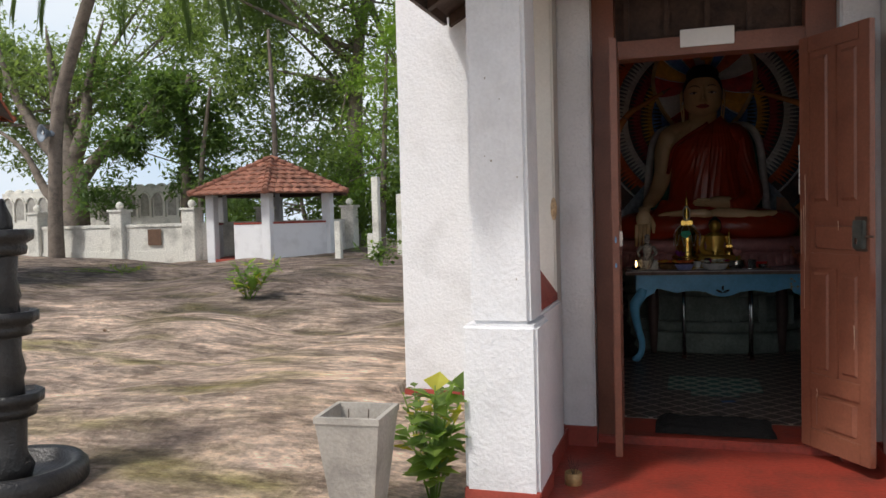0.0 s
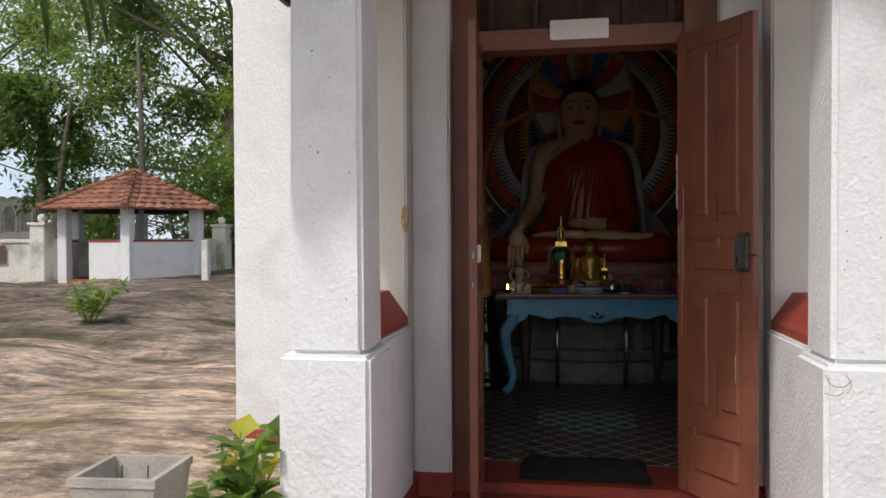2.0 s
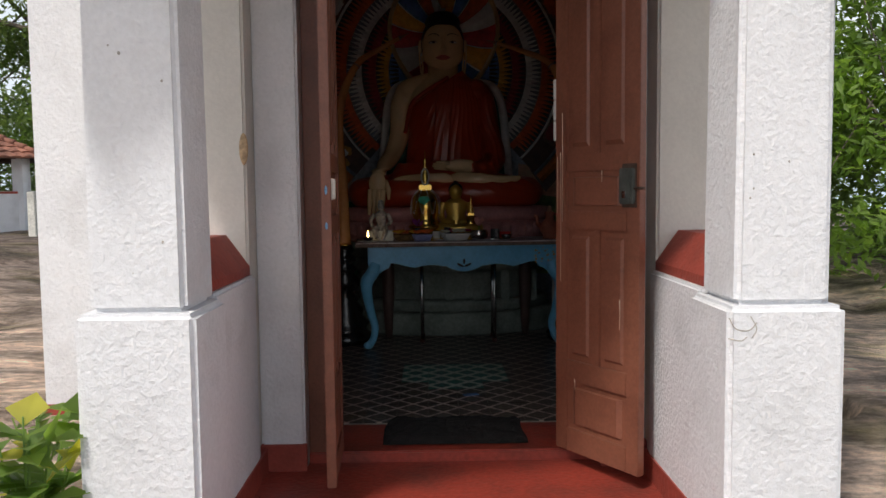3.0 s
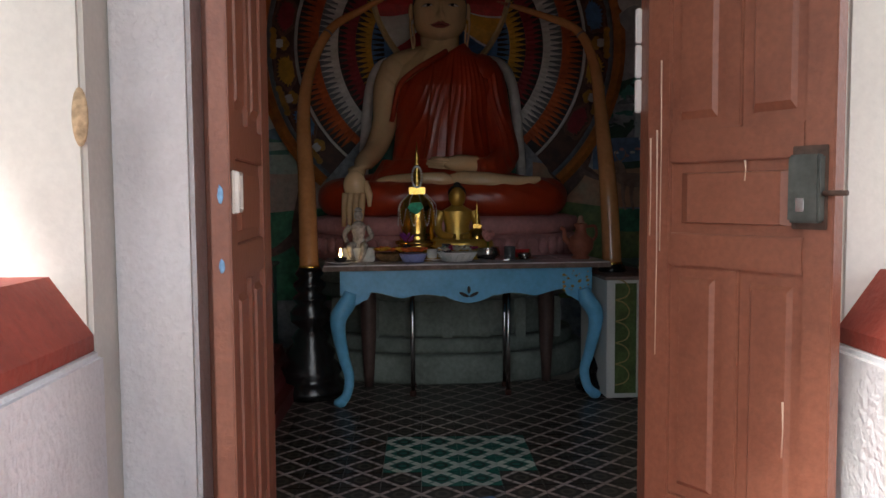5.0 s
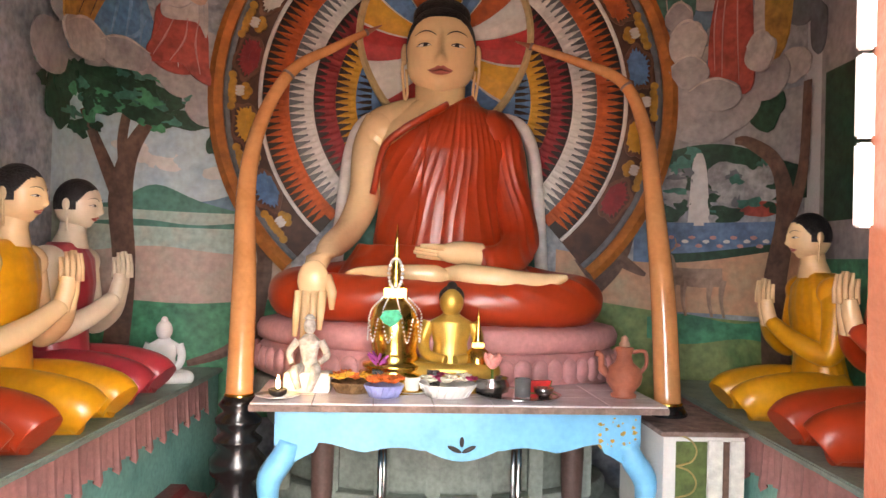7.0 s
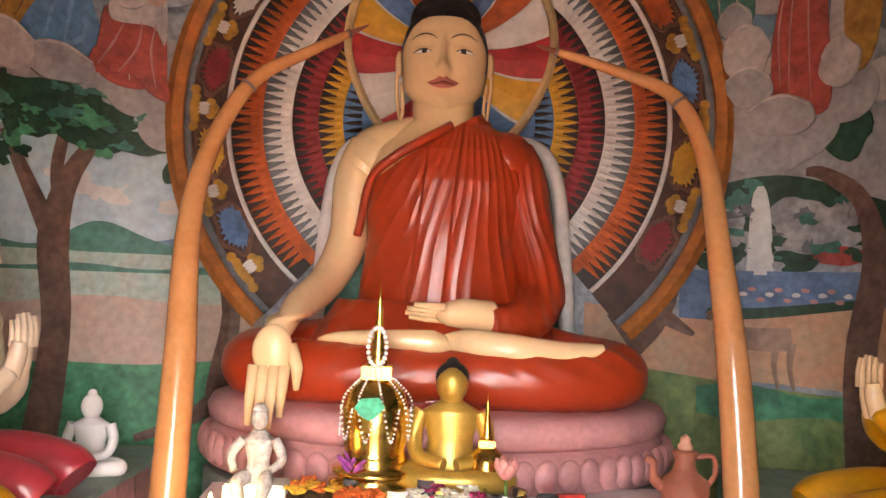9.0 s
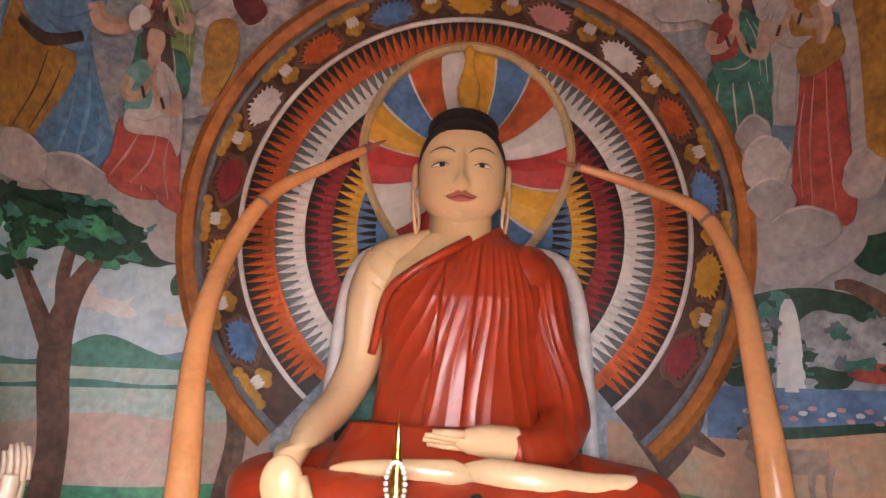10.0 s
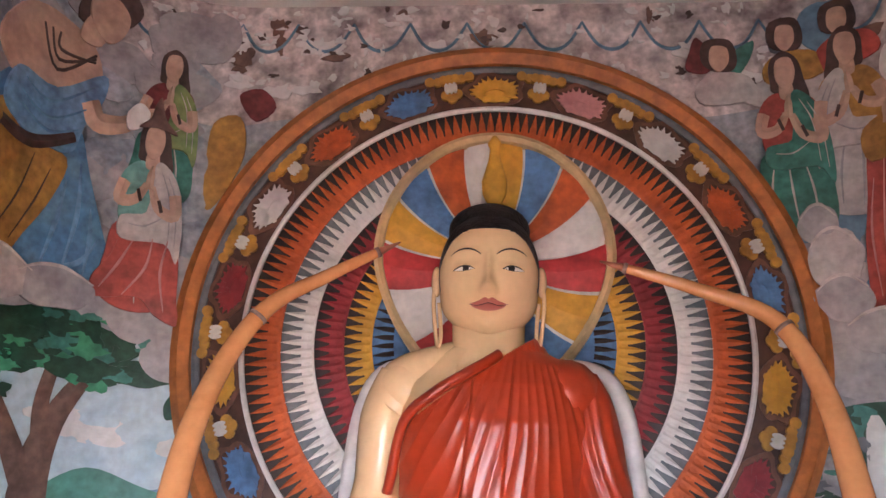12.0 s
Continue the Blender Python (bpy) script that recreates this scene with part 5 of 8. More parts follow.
def limb(bm, pts, radii, mi, fold=0.0, n=28, freq=9, m=8):
    p = curve(pts, m)
    r = spread(radii, len(p))
    if fold:
        r = [v * (1 + fold * math.sin(i * freq * 0.35)) for i, v in enumerate(r)]
    tube(p, r, n, bm, mi)


def loft(bm, sections, mi, n=64, fold=0.0, freq=26, slant=3.0, pivot=None):
    """Stacked ellipses (z, cx, cy, rx, ry), folds running aslant."""
    zs = [s[0] for s in sections]
    steps = 150 if pivot else 44
    rings = []
    for j in range(steps + 1):
        z = zs[0] + (zs[-1] - zs[0]) * j / steps
        vals = [float(v) for v in [np.interp(z, zs, [s[k] for s in sections]) for k in range(1, 5)]]
        row = []
        for i in range(n):
            a = 2 * math.pi * i / n
            k = 1 + fold * math.sin(freq * a + slant * z * 4 + 1.5 * math.sin(3 * z + 2 * a)) * (0.6 + 0.4 * math.sin(2 * a + z * 5))
            if pivot:
                px = vals[0] + vals[2] * math.cos(a)
                th = math.atan2(px - pivot[0], pivot[1] - z)
                w = freq * th + 2.2 * noise.noise(Vector((2.2 * a, 1.8 * z, 0)))
                deep = 0.55 + 0.75 * abs(noise.noise(Vector((th * 5, z * 2.2, 4))))
                k = 1 + fold * deep * (1 - abs(math.sin(w)) * 1.7 + 0.8 * noise.noise(Vector((th * 14, z * 1.5, 1))))
                # the folded sash that hangs down the front
                if math.sin(a) < 0:
                    off = abs(px - (0.02 - 0.10 * (1.0 - z))) / 0.085
                    k += 0.045 / (1 + math.exp(min(40, (off - 1) * 26)))
            row.append(bm.verts.new((vals[0] + vals[2] * k * math.cos(a), vals[1] + vals[3] * k * math.sin(a), z)))
        rings.append(row)
    for p, q in zip(rings, rings[1:]):
        for i in range(n):
            f = bm.faces.new((p[i], p[(i + 1) % n], q[(i + 1) % n], q[i]))
            f.material_index = mi
            f.smooth = True
    for r in (rings[0], rings[-1]):
        bm.faces.new(r).material_index = mi


def fingers(bm, base, d, spreadv, length, r, mi, count=4):
    base, d, sv = Vector(base), Vector(d).normalized(), Vector(spreadv)
    for k in range(count):
        o = base + sv * (k - (count - 1) / 2)
        ln = length * (1, 1.1, 1.05, 0.85)[k % 4]
        tube([o, o + d * ln * 0.5 + Vector((0, -0.004, 0)), o + d * ln], [r, r * 0.92, r * 0.6], 10, bm, mi)


def great_statue():
    bm = bmesh.new()
    # skin 0, hair 1, lip 2, white 3, ink 4, robe 5
    head(bm, (0, -0.02, 1.398), 0.255, n=110)
    tube([(0, 0.05, 0.98), (0, 0.04, 1.10), (0, 0.02, 1.28)], [0.22, 0.145, 0.15], 40, bm, 0)
    body = len(bm.verts)
    # bare chest and shoulder
    loft(bm, [(0.20, 0, 0.05, 0.40, 0.26), (0.55, 0, 0.04, 0.385, 0.24), (0.85, 0, 0.05, 0.45, 0.24), (1.0, 0, 0.06, 0.45, 0.215), (1.08, 0, 0.07, 0.36, 0.18), (1.15, 0, 0.06, 0.24, 0.155), (1.19, 0, 0.06, 0.16, 0.14)], 0, 64)
    # robe over the other shoulder: slightly larger shell cut by a slanting edge
    ref = bmesh.new()
    loft(ref, [(0.20, 0.02, 0.04, 0.43, 0.29), (0.55, 0.02, 0.03, 0.42, 0.275), (0.85, 0.03, 0.04, 0.50, 0.275), (1.0, 0.03, 0.05, 0.495, 0.250), (1.09, 0.04, 0.06, 0.41, 0.21), (1.15, 0.03, 0.06, 0.27, 0.175), (1.21, 0.05, 0.06, 0.20, 0.16)], 5, 640, 0.012, 46, 3.4, (0.20, 1.50))
    bmesh.ops.delete(ref, geom=[v for v in ref.verts if v.co.z > 0.98 + 0.62 * (v.co.x + 0.16) + (0.10 if v.co.y > 0 else 0) or v.co.x < -0.40 and v.co.z > 0.35], context="VERTS")
    me = bpy.data.meshes.new("tmp")
    ref.to_mesh(me)
    ref.free()
    bm.from_mesh(me)
    bpy.data.meshes.remove(me)
    # robe edge
    edge = curve([(-0.435, -0.13, 0.58), (-0.37, -0.20, 0.84), (-0.24, -0.235, 0.95), (-0.10, -0.22, 1.03), (0.0, -0.19, 1.085), (0.05, -0.15, 1.12)], 6)
    tube(edge, 0.024, 10, bm, 5)
    # bare right arm reaching down over the knee
    limb(bm, [(-0.41, 0.08, 1.03), (-0.485, 0.06, 0.86), (-0.510, 0.02, 0.55), (-0.555, -0.12, 0.36), (-0.605, -0.42, 0.25), (-0.61, -0.62, 0.17), (-0.61, -0.68, 0.12)], [0.13, 0.13, 0.112, 0.095, 0.075, 0.06, 0.045], 0)
    ball((-0.395, 0.08, 0.99), (0.155, 0.16, 0.145), bm, 0, 32)
    limb(bm, [(-0.08, 0.06, 1.13), (-0.26, 0.07, 1.065), (-0.39, 0.08, 1.0), (-0.46, 0.075, 0.90)], [0.09, 0.125, 0.150, 0.14], 0, 0.0, 40)
    ball((-0.615, -0.70, 0.08), (0.08, 0.05, 0.10), bm, 0, 24)
    fingers(bm, (-0.62, -0.725, 0.03), (-0.06, -0.05, -1), (0.040, 0, 0), 0.22, 0.023, 0)
    tube([(-0.55, -0.69, 0.10), (-0.515, -0.71, 0.02), (-0.515, -0.71, -0.06)], [0.03, 0.026, 0.012], 12, bm, 0)
    # robed left arm with the hand in the lap
    st = len(bm.faces)
    limb(bm, [(0.40, 0.04, 1.01), (0.475, 0.01, 0.84), (0.525, -0.03, 0.50), (0.52, -0.13, 0.30), (0.40, -0.32, 0.20), (0.24, -0.42, 0.19)], [0.135, 0.138, 0.13, 0.115, 0.10, 0.085], 5, 0.0, 96, 4, 20)
    ball((0.36, 0.05, 0.975), (0.19, 0.20, 0.160), bm, 5, 48)
    bm.faces.ensure_lookup_table()
    sleeve = {v for f in bm.faces[st:] for v in f.verts}
    for v in sleeve:
        w = 62 * v.co.x + 16 * v.co.z - 20 * v.co.y + 2.5 * noise.noise(v.co * 3.5)
        v.co += Vector((0.5, -0.8, 0.1)) * 0.010 * (0.6 - abs(math.sin(w)))
    limb(bm, [(0.26, -0.40, 0.22), (0.14, -0.45, 0.235), (0.06, -0.48, 0.235), (0.01, -0.49, 0.235)], [0.075, 0.066, 0.05, 0.02], 0)
    fingers(bm, (0.05, -0.49, 0.235), (-1, -0.02, 0.05), (0, -0.02, 0.018), 0.16, 0.018, 0)
    bm.verts.ensure_lookup_table()
    for v in bm.verts[body:]:
        v.co.x *= 0.91 - 0.08 * min(1.0, max(0.0, (v.co.z - 0.28) / 0.35)) if v.co.z > 0.2 or v.co.x > 0 else 0.97
        v.co.z = 0.22 + (v.co.z - 0.22) * 0.93 if v.co.z > 0.22 else v.co.z
    # crossed legs
    bm.faces.ensure_lookup_table()
    legs = len(bm.faces)
    limb(bm, [(-0.30, 0.0, 0.05), (-0.60, -0.12, 0.0), (-0.76, -0.28, 0.0), (-0.68, -0.44, -0.005), (-0.35, -0.54, -0.01), (0.10, -0.54, -0.01)], [0.17, 0.16, 0.135, 0.125, 0.12, 0.10], 5, 0.0, 72, 11, 22)
    limb(bm, [(0.30, 0.0, 0.05), (0.60, -0.12, 0.0), (0.77, -0.28, 0.0), (0.70, -0.44, -0.005), (0.40, -0.54, -0.01), (-0.05, -0.53, -0.01)], [0.17, 0.16, 0.135, 0.13, 0.125, 0.10], 5, 0.0, 72, 11, 22)
    loft(bm, [(-0.13, 0, -0.20, 0.70, 0.40), (0.0, 0, -0.20, 0.62, 0.40), (0.27, 0, -0.10, 0.44, 0.28)], 5, 90, 0.01, 20, 4)
    bm.faces.ensure_lookup_table()
    for v in {v for f in bm.faces[legs:] for v in f.verts}:
        w = 20 * abs(v.co.x) + 34 * v.co.z + 9 * v.co.y + 2.4 * noise.noise(v.co * 4.0)
        v.co += Vector((0, -0.6, 0.8)) * 0.009 * (0.6 - abs(math.sin(w))) * (0.4 + abs(noise.noise(v.co * 3.0 + Vector((5, 0, 0)))) * 1.6)
    # upturned foot and forearm across the lap
    limb(bm, [(0.02, -0.50, 0.12), (0.14, -0.54, 0.12), (0.32, -0.57, 0.105), (0.50, -0.56, 0.095), (0.62, -0.55, 0.11), (0.68, -0.55, 0.125)], [0.02, 0.06, 0.062, 0.05, 0.032, 0.012], 0)
    limb(bm, [(-0.46, -0.50, 0.115), (-0.38, -0.53, 0.125), (-0.20, -0.56, 0.13), (0.0, -0.55, 0.12), (0.08, -0.52, 0.10)], [0.008, 0.024, 0.035, 0.05, 0.02], 0)
    for v in bm.verts:
        v.co = Vector((v.co.x * 0.985, v.co.y, v.co.z))
    ob = part("seated_statue", bm, [SKIN, HAIR, LIP, EYEWHITE, INK, ROBE])
    ob.matrix_world = pose(CX - 0.02, 8.92, 1.245)
    for f in ob.data.polygons:
        f.use_smooth = True
    tagged(ob, "large painted seated statue in orange-red robe on lotus base", "statue")


great_statue()


def lotus_base():
    lb = thing("lotus_pedestal", "pink lotus cushion on a grey-green tiered pedestal", "pedestal", (CX, 8.78, 0.0))
    tiers = [(0.0, 0.20, 1.02), (0.20, 0.30, 0.94), (0.30, 0.55, 0.84), (0.55, 0.66, 0.92), (0.66, 0.80, 1.0)]
    for z0, z1, r in tiers:
        part("tier", lathe([(r * 0.98, z0), (r, z0 + 0.02), (r, z1 - 0.02), (r * 0.98, z1)], 48, squash=0.66), STONEGREY, lb)
    for k in range(7):
        x = -0.75 + 0.25 * k
        part("pilaster", box(x - 0.035, x + 0.035, -0.58 + 0.22 * abs(x) ** 2, -0.50 + 0.2 * abs(x) ** 2, 0.28, 0.56, 0.008), STONEGREY, lb)
    part("lower_cushion", lathe([(0.90, 0.80), (0.99, 0.84), (1.0, 0.93), (0.95, 0.99)], 60, squash=0.70), PINK, lb, "", True)
    bm = lathe([(0.93, 0.99), (0.98, 1.01), (0.99, 1.06), (0.97, 1.10), (0.90, 1.115)], 120, squash=0.68)
    for i, v in enumerate(bm.verts):
        a = math.atan2(v.co.y, v.co.x)
        k = 1 + 0.006 * math.sin(90 * a)
        v.co.x *= k
        v.co.y *= k
    part("upper_cushion", bm, PINK, lb, "ribbed pink cushion", True)
    for i in range(34):
        a = math.pi + math.pi * i / 33
        c, s = math.cos(a), math.sin(a)
        bm = ball((0.995 * c, 0.70 * s, 0.915), (0.055, 0.03, 0.062), n=12, rot=(0, 0, math.degrees(math.atan2(0.70 * s, c)) + 90))
        part("petal", bm, PINK, lb)


lotus_base()


def devotee(name, label, at, rz, robe, bare=True, s=0.93):
    """A kneeling plaster statue with joined palms, facing -y before it is turned."""
    bm = bmesh.new()
    head(bm, (0, 0, 0.98), 0.125, n=44, bun=False)
    tube([(0, 0.03, 0.76), (0, 0.02, 0.84), (0, 0.01, 0.92)], [0.09, 0.065, 0.065], 20, bm, 0)
    loft(bm, [(0.08, 0, 0.08, 0.20, 0.16), (0.32, 0, 0.06, 0.165, 0.12), (0.58, 0, 0.05, 0.22, 0.13), (0.70, 0, 0.05, 0.22, 0.115), (0.78, 0, 0.05, 0.10, 0.08)], 5, 90, 0.02, 18, 4)
    ball((0.20, 0.05, 0.68), (0.085, 0.09, 0.085), bm, 0 if bare else 5, 18)
    ball((-0.20, 0.05, 0.68), (0.085, 0.09, 0.085), bm, 0 if bare else 5, 18)
    for k in (-1, 1):
        m = 0 if bare else 5
        limb(bm, [(k * 0.21, 0.05, 0.68), (k * 0.25, 0.03, 0.50), (k * 0.24, 0.0, 0.36), (k * 0.14, -0.13, 0.42), (k * 0.03, -0.21, 0.51)], [0.075, 0.066, 0.062, 0.05, 0.038], m, 0.0 if bare else 0.05)
        limb(bm, [(k * 0.03, -0.205, 0.49), (k * 0.022, -0.225, 0.57), (k * 0.018, -0.232, 0.63)], [0.038, 0.036, 0.03], 0)
        fingers(bm, (k * 0.017, -0.235, 0.61), (0, 0.05, 1), (0, 0.024, 0), 0.12, 0.0125, 0)
        limb(bm, [(k * 0.12, 0.12, 0.12), (k * 0.16, -0.15, 0.13), (k * 0.17, -0.34, 0.11), (k * 0.16, -0.40, 0.07)], [0.14, 0.125, 0.105, 0.09], 5, 0.008, 36)
        limb(bm, [(k * 0.17, -0.36, 0.07), (k * 0.17, 0.0, 0.06), (k * 0.14, 0.36, 0.06)], [0.07, 0.075, 0.06], 5, 0.02)
    ob = part(name, bm, [SKIN if not bare or robe == ROBEYEL else SKINWHITE, HAIR, LIP, EYEWHITE, INK, robe])
    ob.matrix_world = pose(*at, 0, 0, rz) @ Matrix.Diagonal((s, s, s, 1))
    return tagged(ob, label, "statue", "kneeling statues")


LZ = 0.75
devotee("kneeling_statue", "kneeling painted statue in a crimson robe with joined palms", (-1.66, 8.12, LZ), 92, ROBECRIM)
devotee("kneeling_statue", "kneeling painted statue in a mustard robe with joined palms", (-1.62, 7.52, LZ), 92, ROBEYEL)
devotee("kneeling_statue", "kneeling painted statue in an orange-red robe with joined palms", (-1.64, 6.9, LZ), 92, ROBE)
devotee("kneeling_statue", "kneeling painted statue in a mustard robe with covered arms", (1.80, 8.12, LZ), -92, ROBEYEL, False, 0.87)
devotee("kneeling_statue", "kneeling painted statue in an orange-red robe beside the wall", (1.80, 7.35, LZ), -92, ROBE, False)


def small_seated(name, label, at, s, m, hairm=None, cat="figurine"):
    bm = bmesh.new()
    ball((0, 0, 0.80), (0.13, 0.13, 0.16), bm, 0, 24)
    ball((0, 0, 0.95), (0.06, 0.06, 0.07), bm, 1, 12)
    if hairm:
        ball((0, 0.03, 0.85), (0.137, 0.13, 0.13), bm, 1, 24)
    loft(bm, [(0.1, 0, 0.02, 0.22, 0.15), (0.35, 0, 0.02, 0.18, 0.12), (0.58, 0, 0.02, 0.24, 0.12), (0.66, 0, 0.02, 0.10, 0.08), (0.72, 0, 0.01, 0.07, 0.07)], 0, 32)
    for k in (-1, 1):
        limb(bm, [(k * 0.23, 0.02, 0.58), (k * 0.29, 0, 0.40), (k * 0.25, -0.1, 0.24), (k * 0.05, -0.22, 0.20)], [0.075, 0.065, 0.06, 0.05], 0, n=14)
        limb(bm, [(k * 0.1, 0, 0.10), (k * 0.36, -0.08, 0.09), (k * 0.42, -0.16, 0.08), (k * 0.15, -0.27, 0.09), (-k * 0.15, -0.27, 0.09)], [0.11, 0.11, 0.10, 0.085, 0.07], 0, n=16)
    loft(bm, [(0.0, 0, -0.05, 0.48, 0.28), (0.03, 0, -0.05, 0.46, 0.27)], 0, 40)
    ob = part(name, bm, [m, hairm or m])
    ob.matrix_world = pose(*at) @ Matrix.Diagonal((s, s, s, 1))
    return tagged(ob, label, cat)


small_seated("white_statue", "small white seated statue on the side ledge", (-1.42, 8.66, LZ), 0.34, CERAMIC)


# ---- side ledges ----
def ledges():
    for s, x0 in ((-1, -1.27), (1, 1.43)):
        xw = s * 2.115
        structure(part("ledge", box(x0, xw, 5.75, 9.2, 0.0, LZ - 0.025), TEAL), "teal limewashed masonry ledge along the side wall", "ledge")
        structure(part("ledge_top", box(x0 - s * 0.03, xw, 5.75, 9.2, LZ - 0.025, LZ, 0.006), mat("grey_teal_slab", (0.24, 0.33, 0.28), 0.5, 0, 0.2, 6, 0.1)), "grey-teal ledge slab", "ledge")
        val = thing("valance", "dusty pink plaster drapery valance below the ledge", "valance", (x0 - s * 0.018, 0, 0))
        n = 17
        for k in range(n):
            y = 5.85 + k * 0.178
            bm = bmesh.new()
            cols, rowsn = 10, 6
            g = []
            for i in range(cols + 1):
                t = i / cols
                col = []
                for j in range(rowsn + 1):
                    q = j / rowsn
                    drop = 0.145 + 0.05 * (2 * abs(t - 0.5)) ** 2.5
                    out = 0.008 + (0.014 * math.sin(t * math.pi * 6) * q + 0.016 * (2 * abs(t - 0.5)) ** 4) * (0.3 + 0.7 * q)
                    col.append(bm.verts.new((-s * out, y + t * 0.178, LZ - 0.026 - drop * q)))
                g.append(col)
            for a, b in zip(g, g[1:]):
                for j in range(rowsn):
                    bm.faces.new((a[j], b[j], b[j + 1], a[j + 1]))
            part("swag", bm, PINKDARK, val, smooth=True)
        st = thing("step_moulding", "maroon glossy stepped moulding along the ledge foot", "step", (x0, 0, 0))
        if s < 0:
            prof = [(0.005, 0.0), (0.36, 0.0), (0.36, 0.09), (0.30, 0.10), (0.28, 0.17), (0.20, 0.18), (0.18, 0.24), (0.10, 0.25), (0.08, 0.28), (0.005, 0.28)]
            part("moulding", prism(prof, 2.6, lambda a, b, d: (a, 5.78 + d, b)), MAROON, st)
        else:
            prof = [(-0.005, 0.0), (-0.14, 0.0), (-0.14, 0.09), (-0.10, 0.10), (-0.08, 0.16), (-0.005, 0.17)]
            part("moulding", prism(prof, 1.4, lambda a, b, d: (a, 5.78 + d, b)), MAROON, st)


ledges()
# side wall murals
for s in (-1, 1):
    bm = bmesh.new()
    for z0, z1 in ((LZ, 4.28),):
        box(s * 2.105, s * 2.118, 5.73, 8.66, z0, z1, 0, bm)
    structure(part("side_mural", bm, P_GREY), "painted side wall with faded cloud greys", "mural")
    structure(part("side_mural_green", box(s * 2.098, s * 2.104, 5.75, 8.6, LZ, 1.5), P_GREEN), "painted green meadow band", "mural")
    structure(part("side_mural_foliage", box(s * 2.098, s * 2.104, 5.75, 8.6, 1.7, 2.5), P_CROWN), "painted dark foliage band", "mural")


# ---- tusks on turned stands ----
def tusk(pts, radii, stand, label):
    t = thing("ornamental_tusk", label, "tusk", (pts[0][0], pts[0][1], 0), 0, "ornamental tusks")
    o = Vector((pts[0][0], pts[0][1], 0))
    p = curve([Vector(q) - o for q in pts], 8)
    part("shaft", tube(p, spread(radii, len(p)), 20), TUSK, t, "", True)
    tip = p[-3:]
    part("tip", tube([p[-1], p[-1] + (p[-1] - p[-2]).normalized() * 0.09], [0.016, 0.003], 12), mat("horn_tip", (0.30, 0.10, 0.05), 0.3, 0, 0.1), t)
    for idx in (-1, -18):
        q, r = p[idx], spread(radii, len(p))[idx]
        d = (p[idx] - p[idx - 1]).normalized()
        part("ring", tube([q - d * 0.007, q + d * 0.007], r + 0.003, 18), EDGEWOOD, t, "dark ring")
    prof = [(r * 1.2, z) for r, z in [(0.19, 0.0), (0.20, 0.05), (0.16, 0.09), (0.15, 0.12), (0.17, 0.16), (0.12, 0.22), (0.13, 0.27), (0.09, 0.33), (0.10, 0.36), (0.06, 0.42), (0.10, 0.46), (0.105, 0.52), (0.07, 0.57), (0.09, 0.60), (0.09, 0.61), (0.06, 0.64), (0.085, 0.68), (0.085, 0.70), (0.055, 0.73), (0.075, 0.76), (0.055, 0.80)]]
    if stand:
        part("stand", lathe([(r, z * (pts[0][2] + 0.01) / 0.80) for r, z in prof], 28), EBONY, t, "black turned wooden stand")
        part("collar", lathe([(0.062, 0), (0.066, 0.006), (0.066, 0.018), (0.06, 0.022)], 24, (0, 0, pts[0][2] + 0.0)), GOLD, t)


tusk([(-0.83, 7.95, 0.80), (-0.855, 8.08, 1.30), (-0.885, 8.2, 1.79), (-0.845, 8.31, 2.12), (-0.72, 8.4, 2.385), (-0.52, 8.45, 2.52), (-0.36, 8.49, 2.615)], [0.062, 0.057, 0.044, 0.036, 0.030, 0.023, 0.016], True, "long curved varnished tusk on a black turned stand")
tusk([(1.11, 8.0, 0.80), (1.10, 8.08, 1.30), (1.075, 8.2, 1.79), (1.055, 8.31, 2.12), (0.96, 8.4, 2.37), (0.72, 8.46, 2.49), (0.50, 8.49, 2.565)], [0.062, 0.057, 0.044, 0.036, 0.030, 0.023, 0.016], True, "long curved varnished tusk beside the offering table")


# ---- offering table ----
TZ = 0.85
table = thing("offering_table", "sky-blue painted offering table with cabriole legs and tiled top", "table", (0.168, 7.63, 0), 4.8)
TW, TD = 1.735, 0.62


